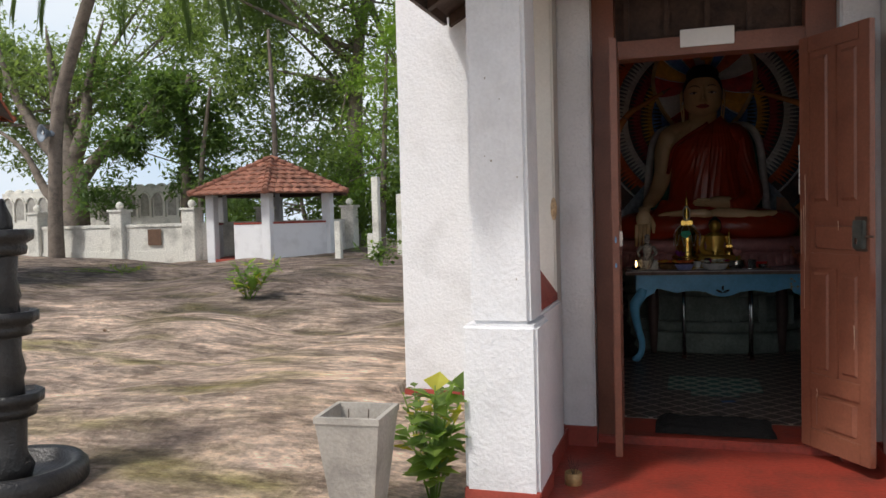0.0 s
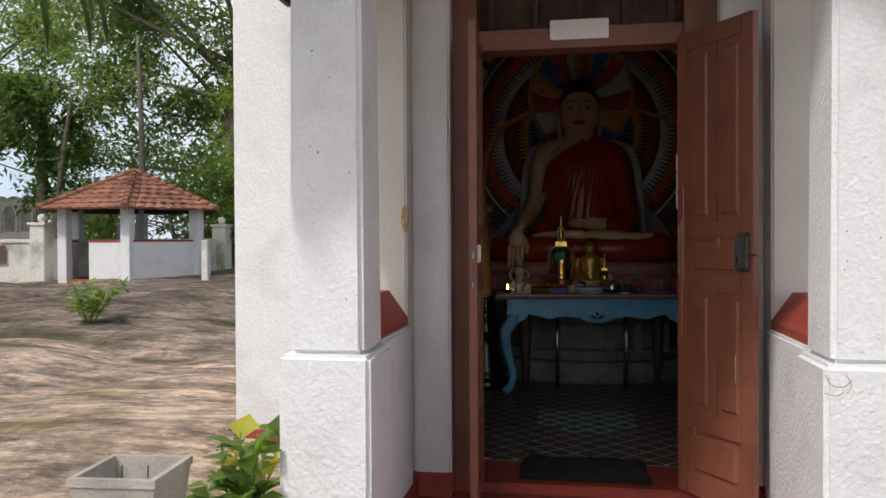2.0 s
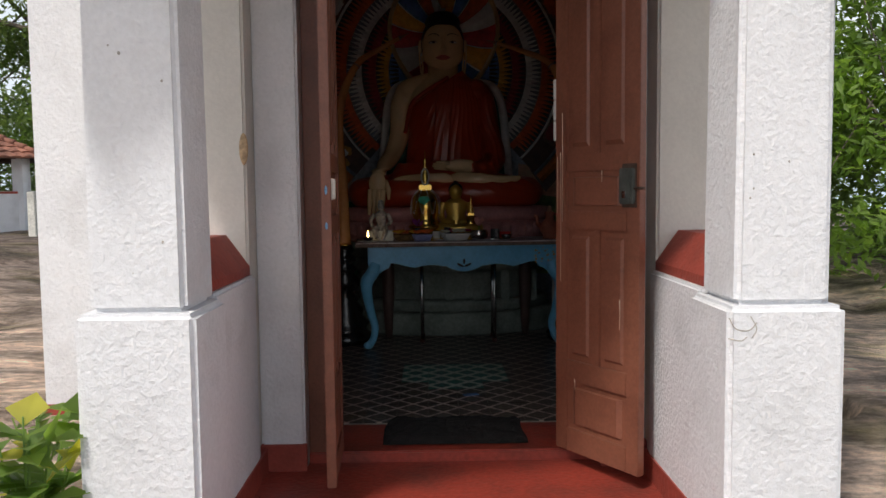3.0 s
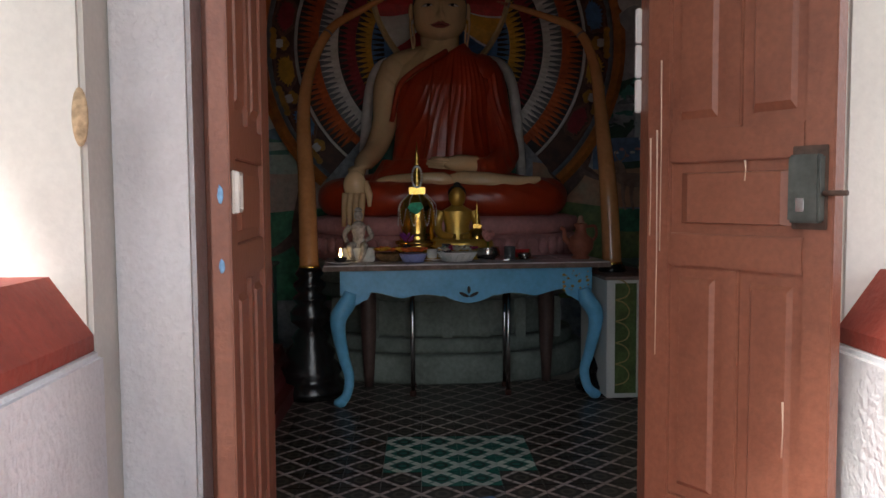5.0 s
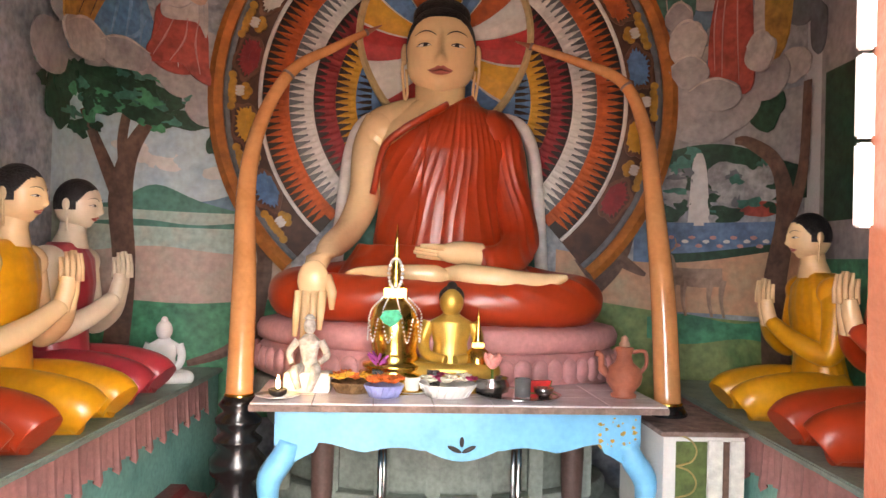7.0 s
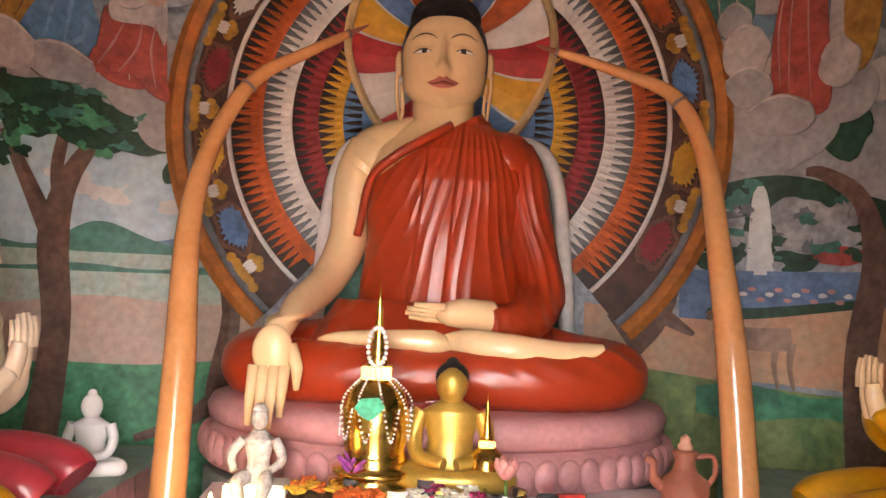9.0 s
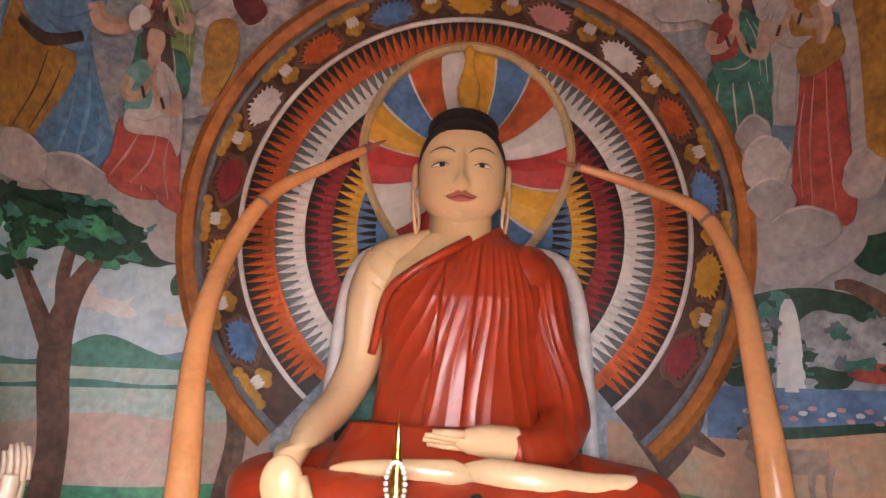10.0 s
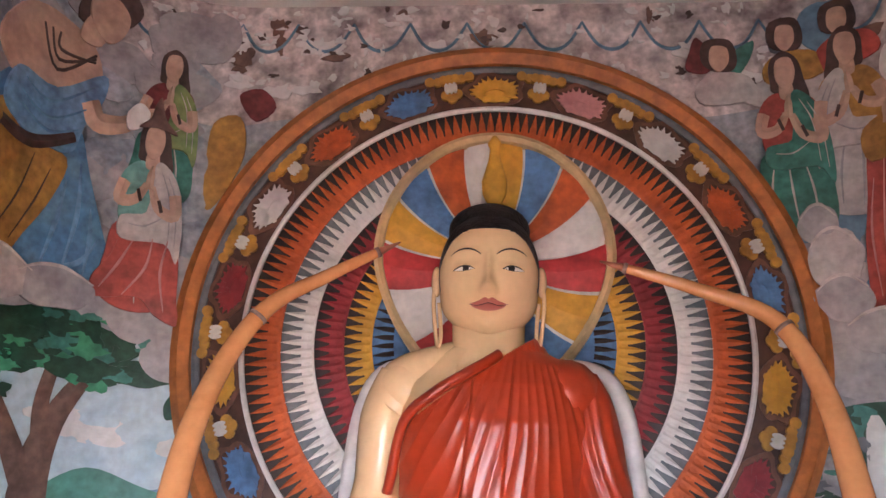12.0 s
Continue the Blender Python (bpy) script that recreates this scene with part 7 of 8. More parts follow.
pot = thing("planter", "empty square tapered grey cement planter on the rock", "planter", (-1.65, 3.5, ground_z(-1.65, 3.5)), 4)
bm = bmesh.new()
H = 0.5 - ground_z(-1.65, 3.5)
sec = [(0.095, 0), (0.155, H - 0.03), (0.16, H - 0.03), (0.16, H), (0.138, H), (0.12, H - 0.2), (0.001, H - 0.2)]
rows = []
for r, z in sec:
    rows.append([bm.verts.new((sx * r, sy * r, z)) for sx, sy in ((-1, -1), (1, -1), (1, 1), (-1, 1))])
for a, b in zip(rows, rows[1:]):
    for i in range(4):
        bm.faces.new((a[i], a[(i + 1) % 4], b[(i + 1) % 4], b[i]))
bm.faces.new(rows[0])
part("tub", bm, CEMENT, pot)
for k in range(2):
    part("wire", tube([(-0.06 + 0.1 * k, 0.02, H - 0.2), (-0.05 + 0.1 * k, 0.02, H + 0.0)], 0.003, 5), DARKWOOD, pot)


def leaf_mesh(verts, faces, p, d, up, ln, wd):
    """One folded leaf blade."""
    d = d.normalized()
    s = d.cross(up)
    s = s.normalized() if s.length > 1e-4 else Vector((1, 0, 0))
    nrm = s.cross(d)
    b = len(verts)
    for q in (p, p + d * ln * 0.45 + s * wd * 0.5 + nrm * wd * 0.12, p + d * ln, p + d * ln * 0.45 - s * wd * 0.5 + nrm * wd * 0.12, p + d * ln * 0.5):
        verts.append(q[:])
    faces += [(b, b + 1, b + 4), (b + 1, b + 2, b + 4), (b + 2, b + 3, b + 4), (b + 3, b, b + 4)]


def bush(name, label, at, h, w, count, ln, wd, mats, seed):
    t = thing(name, label, "plant", at)
    rnd = random.Random(seed)
    sets = [([], []) for _ in mats]
    for k in range(max(3, count // 14)):
        a = rnd.random() * 6.28
        r = w * rnd.random() ** 0.7
        topz = h * (0.55 + 0.45 * rnd.random())
        base, top = Vector((0.15 * r * math.cos(a), 0.15 * r * math.sin(a), 0)), Vector((r * math.cos(a), r * math.sin(a), topz))
        part("stem", tube([base, (base + top) / 2 + Vector((0, 0, 0.03)), top], [0.006, 0.005, 0.003], 6), LEAFBRIGHT, t)
        for j in range(14):
            q = base.lerp(top, 0.25 + 0.75 * rnd.random())
            d = Vector((rnd.gauss(0, 1), rnd.gauss(0, 1), rnd.gauss(0.1, 0.45)))
            vs, fs = sets[0 if rnd.random() < 0.72 else rnd.randrange(len(mats))]
            leaf_mesh(vs, fs, q, d, Vector((0, 0, 1)), ln * rnd.uniform(0.6, 1.2), wd * rnd.uniform(0.7, 1.2))
    for (vs, fs), m in zip(sets, mats):
        if fs:
            pieces("foliage", vs, fs, m, t, "", "stuff")


bush("peepul_seedling", "heart-leaved green seedling beside the porch pillar", (-1.40, 3.86, ground_z(-1.4, 3.86)), 0.62, 0.22, 130, 0.14, 0.12, [LEAFBRIGHT, LEAF, LEAFYELLOW], 1)
bush("weed", "low green weed at the foot of the wall", (-1.75, 4.6, ground_z(-1.75, 4.6)), 0.3, 0.25, 70, 0.07, 0.05, [LEAF, LEAFYELLOW, LEAFBRIGHT], 2)
bush("seedling_clump", "clump of young saplings in a rock hollow", (-6.72, 10.86, ground_z(-6.72, 10.86)), 0.62, 0.5, 170, 0.20, 0.09, [LEAFBRIGHT, LEAF, LEAFYELLOW], 3)
bush("weed", "green weed at the rock edge", (-6.6, 16.2, ground_z(-6.6, 16.2)), 0.6, 0.8, 160, 0.22, 0.11, [LEAF, LEAFBRIGHT], 4)
bush("weed", "yellow-green grass tuft beside the wall", (-12.6, 15.2, ground_z(-12.6, 15.2)), 0.16, 1.4, 220, 0.14, 0.02, [LEAFBRIGHT, LEAFYELLOW], 5)
bush("weed", "leafy weed beside the shrine corner", (2.7, 4.9, ground_z(2.7, 4.9)), 0.5, 0.5, 110, 0.14, 0.06, [LEAF, LEAFBRIGHT], 6)

rnd = random.Random(9)
vs, fs = [], []
for k in range(420):
    x, y = rnd.uniform(-12, -1.5), rnd.uniform(3.5, 16)
    if rnd.random() > 0.35 + 0.65 * (y > 9):
        continue
    leaf_mesh(vs, fs, Vector((x, y, ground_z(x, y) + 0.015)), Vector((rnd.gauss(0, 1), rnd.gauss(0, 1), 0.05)), Vector((0, 0, 1)), rnd.uniform(0.06, 0.16), rnd.uniform(0.03, 0.06))
ob = pieces("fallen_leaves", vs, fs, DRYLEAF)
tagged(ob, "dry fallen leaves scattered over the rock", "leaves", "", "stuff")


def stone_lamp():
    x, y = -3.67, 3.42
    t = thing("tiered_oil_lamp", "black tiered stone oil lamp post standing on the rock", "lamp post", (x, y, ground_z(x, y) - 0.02))
    part("basin", lathe([(0.36, 0.0), (0.38, 0.03), (0.38, 0.11), (0.35, 0.14), (0.30, 0.13), (0.28, 0.07), (0.10, 0.06)], 40), BLACKSTONE, t)
    zs = [0.50, 0.94, 1.38]
    part("shaft", lathe([(0.09, 0.05), (0.11, 0.12), (0.075, 0.2), (0.085, 0.4), (0.075, 0.6), (0.09, 0.65), (0.07, 0.75), (0.08, 0.9), (0.07, 1.02), (0.085, 1.05), (0.065, 1.15), (0.08, 1.3), (0.07, 1.39)], 24), BLACKSTONE, t)
    for k, z in enumerate(zs):
        r = 0.172 - 0.008 * k
        bm = lathe([(0.08, z - 0.11), (r * 0.75, z - 0.10), (r * 0.80, z - 0.06), (r * 0.74, z - 0.045), (r, z - 0.02), (r * 1.02, z + 0.03), (r * 0.92, z + 0.035), (r * 0.85, z + 0.01), (0.07, z + 0.005)], 32)
        for v in bm.verts:
            a = math.atan2(v.co.y, v.co.x)
            if v.co.z > z - 0.05 and math.hypot(v.co.x, v.co.y) > 0.12:
                q = 1 + 0.10 * max(0, math.cos(4 * a)) ** 6
                v.co.x *= q
                v.co.y *= q
        part("lamp_bowl", bm, BLACKSTONE, t)
    part("finial", lathe([(0.05, 1.38), (0.060, 1.43), (0.055, 1.48), (0.035, 1.53), (0.025, 1.56), (0.018, 1.58)], 20), BLACKSTONE, t)


stone_lamp()


# ---- pavilion ----
def tiled_roof(parent, corners, apex, m, course=0.20, width=0.17, th=0.02, name="roof_tile"):
    """Courses of lapping tiles on each triangular face."""
    apex = Vector(apex)
    n = len(corners)
    total = []
    for i in range(n):
        a, b = Vector(corners[i]), Vector(corners[(i + 1) % n])
        mid = (a + b) / 2
        slope = (apex - mid).length
        rows = int(slope / course)
        nrm = (b - a).cross(apex - a).normalized()
        if nrm.z < 0:
            nrm = -nrm
        for r in range(rows):
            t0, t1 = r / rows, min(1.0, (r + 1.18) / rows)
            p0, p1, q0, q1 = a.lerp(apex, t0), b.lerp(apex, t0), a.lerp(apex, t1), b.lerp(apex, t1)
            cnt = max(1, int((p1 - p0).length / width))
            for k in range(cnt):
                u0, u1 = k / cnt, (k + 0.94) / cnt
                total.append((p0.lerp(p1, u0), p0.lerp(p1, u1), q0.lerp(q1, u1), q0.lerp(q1, u0), nrm))
    for k, (p, q, r, s, nrm) in enumerate(total):
        bm = bmesh.new()
        jit = 0.008 * noise.noise(Vector((k * 0.7, 0, 0)))
        up = nrm * (th + 0.018 + jit)
        lo = [p + nrm * 0.012 + up * 0.5, q + nrm * 0.012 + up * 0.5, r, s]
        mid0, mid1 = (p + q) / 2 + up * 1.6, (r + s) / 2 + nrm * 0.02
        v = [bm.verts.new(c) for c in (lo[0], lo[1], lo[2], lo[3], mid0, mid1, p, q)]
        bm.faces.new((v[0], v[4], v[5], v[3]))
        bm.faces.new((v[4], v[1], v[2], v[5]))
        bm.faces.new((v[6], v[7], v[1], v[4], v[0]))
        part(name, bm, m, parent)
    for c in corners:
        c = Vector(c)
        for k in range(10):
            p, q = c.lerp(apex, k / 10), c.lerp(apex, (k + 1.1) / 10)
            part("ridge_tile", tube([p + Vector((0, 0, 0.05)), q + Vector((0, 0, 0.03))], [0.085, 0.065], 8), m, parent)


def pavilion():
    F = Vector((-10.43, 18.0, 0.36))
    a = 1.75
    ang = [radians(175), radians(55)]
    dl, dr = Vector((math.cos(ang[0]), math.sin(ang[0]), 0)), Vector((math.cos(ang[1]), math.sin(ang[1]), 0))
    L, R = F + dl * a, F + dr * a
    back = dr * a
    cen = F + (dl + dr) * a
    pts = [F]
    for k in range(1, 6):
        v = F - cen
        th = radians(60 * k)
        pts.append(cen + Vector((v.x * math.cos(th) - v.y * math.sin(th), v.x * math.sin(th) + v.y * math.cos(th), 0)))
    t = thing("pavilion", "small hexagonal pavilion with white low walls and clay tile roof", "pavilion", (0, 0, 0))
    bm = prism([(cen.x + (p.x - cen.x) * 1.06, cen.y + (p.y - cen.y) * 1.06) for p in pts], 0.34, lambda x, y, d: (x, y, 0.08 + d))
    part("floor_base", bm, REDPAINT, t, "dark red base")
    for i, p in enumerate(pts):
        q = pts[(i + 1) % 6]
        part("post", box(p.x - 0.12, p.x + 0.12, p.y - 0.12, p.y + 0.12, 0.3, 2.22, 0.01), WHITE, t)
        d = (q - p)
        ln = d.length
        s0, s1 = 0.10, ln - 0.10
        # the entrance side is half open
        if (p - F).length < 0.01 and (q - L).length < 0.2:
            s1 = ln * 0.58
        elif (q - F).length < 0.01 and (p - L).length < 0.2:
            s0 = ln * 0.42
        bm = box(s0, s1, -0.07, 0.07, 0.0, 0.90)
        w = part("low_wall", bm, WHITE, t)
        rot = math.degrees(math.atan2(d.y, d.x))
        w.matrix_local = pose(p.x, p.y, 0.42, 0, 0, rot)
        c = part("sill", box(s0, s1, -0.09, 0.09, 0.90, 0.95, 0.01), REDPAINT, t)
        c.matrix_local = pose(p.x, p.y, 0.42, 0, 0, rot)
        b = part("roof_beam", box(0, ln, -0.06, 0.06, 2.10, 2.22), DARKWOOD, t)
        b.matrix_local = pose(p.x, p.y, 0.0, 0, 0, rot)
    eaves = [cen + (p - cen) * 1.36 + Vector((0, 0, 2.10 - p.z)) for p in pts]
    apex = (cen.x, cen.y, 3.12)
    bm = bmesh.new()
    av = bm.verts.new((cen.x, cen.y, 3.08))
    ev = [bm.verts.new((e.x, e.y, e.z - 0.01)) for e in eaves]
    for i in range(6):
        bm.faces.new((ev[i], ev[(i + 1) % 6], av))
    part("roof_deck", bm, DARKWOOD, t)
    tiled_roof(t, eaves, apex, CLAY, 0.27, 0.26)


pavilion()


# ---- compound wall, posts, far parapet ----
def compound_wall():
    pts = [(-24.0, 19.0), (-18.4, 18.6), (-15.4, 18.5), (-13.25, 18.8), (-12.0, 20.6), (-10.2, 22.6)]
    wall = thing("compound_wall", "lichen-stained white boundary wall with capped posts", "wall", (0, 0, 0))
    for (x0, y0), (x1, y1) in zip(pts, pts[1:]):
        ln, rot = math.hypot(x1 - x0, y1 - y0), math.degrees(math.atan2(y1 - y0, x1 - x0))
        for nm, b, m in (("panel", (0.2, ln - 0.2, -0.08, 0.08, -0.2, 1.0), OLDWHITE), ("coping", (0.2, ln - 0.2, -0.11, 0.11, 1.0, 1.10), OLDWHITE), ("foot", (0.2, ln - 0.2, -0.12, 0.12, -0.3, 0.35), OLDWHITE)):
            o = part(nm, box(*b, 0.015), m, wall)
            o.matrix_local = pose(x0, y0, 0.30, 0, 0, rot)
    for x, y in pts:
        o = part("post", box(-0.21, 0.21, -0.21, 0.21, -0.3, 1.45, 0.02), OLDWHITE, wall)
        o.matrix_local = pose(x, y, 0.30)
        k = part("post_cap", box(-0.25, 0.25, -0.25, 0.25, 1.45, 1.52, 0.01), OLDWHITE, wall)
        k.matrix_local = pose(x, y, 0.30)
        k = part("ball_finial", ball((0, 0, 1.63), 0.11, n=16), OLDWHITE, wall)
        k.matrix_local = pose(x, y, 0.30)
    v = part("vent", box(-0.2, 0.2, -0.012, 0.0, 0.5, 0.95), mat("rust_brown", (0.14, 0.08, 0.05), 0.8), wall, "rusty vent plate")
    v.matrix_local = pose(-14.3, 18.53, 0.30, 0, 0, 8)


compound_wall()


def arched_parapet():
    t = thing("arched_parapet", "white terrace parapet with a row of small arches", "parapet", (-27.5, 26.0, 0.2), -3)
    part("wall", box(0, 9.3, 0, 0.25, 0, 2.6), OLDWHITE, t)
    n = 14
    for k in range(n):
        x = 0.35 + k * 0.64
        pr = [(x - 0.2, 1.5), (x + 0.2, 1.5)] + [(x + 0.2 * math.cos(a), 2.15 + 0.22 * math.sin(a)) for a in np.linspace(0, math.pi, 9)]
        # flat grey arch plate on the wall face; no hollow is cut
        part("niche", prism(pr, 0.02, lambda a, b, d: (a, -0.012 - d * 0.1, b)), mat("niche_grey", (0.36, 0.35, 0.32), 0.9, 0, 0.2) if k == 0 else bpy.data.materials["niche_grey"], t)
        part("arch_rib", tube([(x + 0.25 * math.cos(a), -0.03, 2.15 + 0.27 * math.sin(a)) for a in np.linspace(0, math.pi, 9)], 0.045, 8), OLDWHITE, t)
        part("column", box(x + 0.27, x + 0.37, -0.08, 0.0, 1.45, 2.2, 0.01), OLDWHITE, t)
    for k in range(18):
        part("crest", ball((0.3 + k * 0.52, 0.12, 2.62), (0.26, 0.1, 0.13), n=14), OLDWHITE, t)


arched_parapet()
for x, y, h, w in ((-7.55, 18.3, 2.05, 0.17), (-7.4, 19.6, 1.6, 0.16), (-8.6, 18.3, 0.95, 0.16), (-8.0, 19.0, 0.6, 0.16)):
    o = thing("concrete_post", "pale weathered concrete post at the rock edge", "post", (x, y, ground_z(x, y) - 0.05), 0, "concrete posts")
    part("shaft", box(-w / 2, w / 2, -w / 2, w / 2, 0, h + 0.05, 0.012), OLDWHITE, o)


# ---- side shrine with red roof ----
def side_shrine():
    cx, cy, z0 = -15.0, 13.2, 0.1
    t = thing("side_shrine", "open white shrine with red tile roof on a block platform", "shrine", (0, 0, 0))
    turn = Matrix.Translation((-13.3, 12.3, 0)) @ pose(0, 0, 0, 0, 0, 42) @ Matrix.Translation((13.35, -12.3, 0))
    t.matrix_world = turn
    X0, X1, Y0, Y1 = -17.4, -13.35, 12.3, 15.2
    for j in range(4):
        n = 8
        for k in range(n):
            a, b = X0 + (X1 - X0) * k / n, X0 + (X1 - X0) * (k + 1) / n
            o = (X1 - X0) / n / 2 if j % 2 else 0
            part("block", box(max(X0, a - o) + 0.004, b - o - 0.004, Y0, Y0 + 0.2, z0 - 0.1 + j * 0.33, z0 - 0.1 + (j + 1) * 0.33 - 0.006, 0.006, seg=1), WHITE, t)
    part("platform", box(X0 + 0.01, X1 - 0.01, Y0 + 0.2, Y1, -0.1, 1.33), WHITE, t)
    part("platform_end", box(X1 - 0.1, X1, Y0 + 0.005, Y1, -0.1, 1.325), WHITE, t)
    for x, y in ((-13.75, 12.65), (-13.75, 14.8), (-16.9, 12.65), (-15.2, 14.8)):
        part("post", box(x - 0.15, x + 0.15, y - 0.15, y + 0.15, 1.33, 3.85, 0.015), WHITE, t)
    for x in (-15.45, -15.0):
        part("round_column", lathe([(0.2, 1.33), (0.2, 1.45), (0.16, 1.5), (0.15, 3.4), (0.2, 3.5), (0.2, 3.85)], 20, (x, 12.9, 0)), WHITE, t)
    part("roof_beam", box(-17.2, -13.6, 12.5, 12.8, 3.80, 3.98), WHITE, t)
    part("roof_beam", box(-13.9, -13.6, 12.81, 15.0, 3.80, 3.975), WHITE, t)
    ev = [Vector(p) for p in ((-17.8, 11.9, 3.90), (-13.1, 11.9, 3.90), (-13.1, 15.6, 3.90), (-17.8, 15.6, 3.90))]
    bm = bmesh.new()
    av = bm.verts.new((-15.45, 13.75, 5.0))
    vv = [bm.verts.new(e - Vector((0, 0, 0.02))) for e in ev]
    for i in range(4):
        bm.faces.new((vv[i], vv[(i + 1) % 4], av))
    part("roof_deck", bm, DARKWOOD, t)
    tiled_roof(t, ev[:3], (-15.45, 13.75, 5.02), REDTILE, 0.34, 0.30)
    bm = bmesh.new()
    ball((0, 0, 1.72), (0.10, 0.11, 0.14), bm, 0, 16)
    tube([(0, 0, 1.82), (0, 0, 1.95)], [0.11, 0.04], 14, bm, 0)
    loft(bm, [(0.0, 0, 0, 0.24, 0.2), (0.5, 0, 0, 0.22, 0.18), (0.95, 0, 0, 0.20, 0.15)], 1, 40, 0.04, 12)
    loft(bm, [(0.93, 0, 0, 0.20, 0.15), (1.2, 0, 0, 0.19, 0.14), (1.48, 0, 0, 0.24, 0.14), (1.58, 0, 0, 0.1, 0.1)], 0, 40)
    for k in (-1, 1):
        limb(bm, [(k * 0.24, 0, 1.47), (k * 0.3, 0, 1.2), (k * 0.2, -0.2, 1.15), (0.02 * k, -0.3, 1.3)], [0.08, 0.07, 0.06, 0.05], 0, n=12)
    ob = part("standing_statue", bm, [ROBEYEL, mat("blue_statue_cloth", (0.10, 0.18, 0.42), 0.5, 0, 0.2)])
    ob.matrix_world = turn @ pose(-14.5, 12.85, 1.33, 0, 0, -90) @ Matrix.Diagonal((0.98, 0.98, 1.0, 1))
    tagged(ob, "standing statue painted yellow with a blue lower cloth", "statue")
    p = thing("yellow_planter", "yellow plastic bowl planter on the shrine platform", "planter", (turn @ Vector((-15.7, 12.6, 1.33)))[:])
    part("bowl", lathe([(0.2, 0), (0.24, 0.02), (0.32, 0.26), (0.36, 0.28), (0.36, 0.31), (0.30, 0.3), (0.001, 0.26)], 24), YELLOWPL, p)
    for k, (x0, x1) in enumerate(((-13.5, -13.0), (-13.2, -12.75))):
        pl = thing("leaning_plank", "white plank leaning against the shrine post", "plank", (0, 0, 0), 0, "leaning planks")
        part("board", tube([(x1, 11.6 - 0.3 * k, ground_z(x1, 11.6)), (x0, 12.25, 2.5 - 0.9 * k)], 0.05, 4), WHITE, pl)


side_shrine()


# ---- trees ----
def tree(name, label, at, h, lean, crowns, leaves, ln, m, seed, trunk_r=0.22, limbs=7, mats2=None):
    """A tapered trunk with limbs, and a crown of single leaves set in clumps. crowns: (x, y, z, radius) from the foot."""
    t = thing(name, label, "tree", at)
    rnd = random.Random(seed)
    top = Vector((lean[0], lean[1], h))
    tp = curve([(0, 0, -0.3), (lean[0] * 0.2 + 0.1, lean[1] * 0.2, h * 0.35), (lean[0] * 0.6 - 0.08, lean[1] * 0.6, h * 0.7), top], 5)
    part("trunk", tube(tp, spread([trunk_r * 1.25, trunk_r, trunk_r * 0.75, trunk_r * 0.45], len(tp)), 12), BARK, t, smooth=True)
    vs, fs = [], []
    per = max(1, leaves // len(crowns))
    for ci, (cx, cy, cz, cr) in enumerate(crowns):
        c = Vector((cx, cy, cz))
        thin = 1.0 if ci % 3 == 0 else 0.45
        base = tp[min(len(tp) - 1, int(len(tp) * rnd.uniform(0.45, 0.95)))]
        mid = base.lerp(c, 0.55) + Vector((rnd.uniform(-0.3, 0.3), rnd.uniform(-0.3, 0.3), rnd.uniform(0, 0.4)))
        bp = curve([base, mid, c + Vector((0, 0, cr * 0.3))], 5)
        part("limb", tube(bp, spread([min(0.12, trunk_r * 0.4) * thin, min(0.07, trunk_r * 0.22) * thin, 0.012], len(bp)), 8), BARK, t, smooth=True)
        n_cl = max(8, int(cr * 15))
        for k in range(n_cl):
            d = Vector((rnd.gauss(0, 1), rnd.gauss(0, 1), rnd.gauss(0, 0.8))).normalized() * cr * rnd.uniform(0.35, 1.05)
            q = c + d
            for j in range(max(1, per // n_cl)):
                p = q + Vector((rnd.gauss(0, 1), rnd.gauss(0, 1), rnd.gauss(0, 0.7))) * cr * 0.24
                dd = Vector((rnd.gauss(0, 1), rnd.gauss(0, 1), rnd.gauss(-0.35, 0.6)))
                leaf_mesh(vs, fs, p, dd, Vector((rnd.gauss(0, 0.4), rnd.gauss(0, 0.4), 1)), ln * rnd.uniform(0.7, 1.35), ln * 0.42 * rnd.uniform(0.7, 1.3))
    pieces("crown", vs, fs, m, t, "", "stuff")
    return t


def cloud_of(rnd, n, x, y, z, r):
    return [(rnd.uniform(-x, x), rnd.uniform(-y, y), rnd.uniform(*z), rnd.uniform(*r)) for _ in range(n)]


rnd = random.Random(21)
# tall leafy tree behind the pavilion
tree("broadleaf_tree", "tall dense green tree behind the pavilion", (-11.5, 25.5, 0.3), 9.0, (0.8, 0.2), cloud_of(rnd, 26, 5.0, 2.0, (3.0, 11.5), (1.0, 1.7)), 30000, 0.25, LEAFMID, 1, 0.28)
tree("broadleaf_tree", "dark green tree with hanging branches beside the wall", (-18.0, 25.0, 0.3), 6.5, (0.5, 0), cloud_of(rnd, 16, 3.2, 1.6, (2.2, 7.0), (0.8, 1.4)), 13000, 0.27, LEAFDARK, 2, 0.18)
tree("broadleaf_tree", "pale green slender tree at the rock edge", (-8.2, 24.0, 0.0), 7.5, (-0.3, 0), cloud_of(rnd, 15, 2.4, 1.2, (0.6, 8.0), (0.8, 1.3)), 15000, 0.18, LEAFBRIGHT, 3, 0.10)
tree("broadleaf_tree", "old spreading tree with massive grey limbs", (-24.5, 27.0, 0.6), 7.0, (-0.5, 0), cloud_of(rnd, 22, 7.0, 2.0, (4.2, 12.5), (1.2, 2.0)), 26000, 0.27, LEAFMID, 4, 0.35)
tree("broadleaf_tree", "green tree standing beyond the shrine corner", (6.8, 12.0, -0.2), 6.0, (0.2, 0), cloud_of(rnd, 18, 2.6, 2.6, (0.6, 7.0), (0.8, 1.3)), 10000, 0.16, LEAF, 5, 0.16)
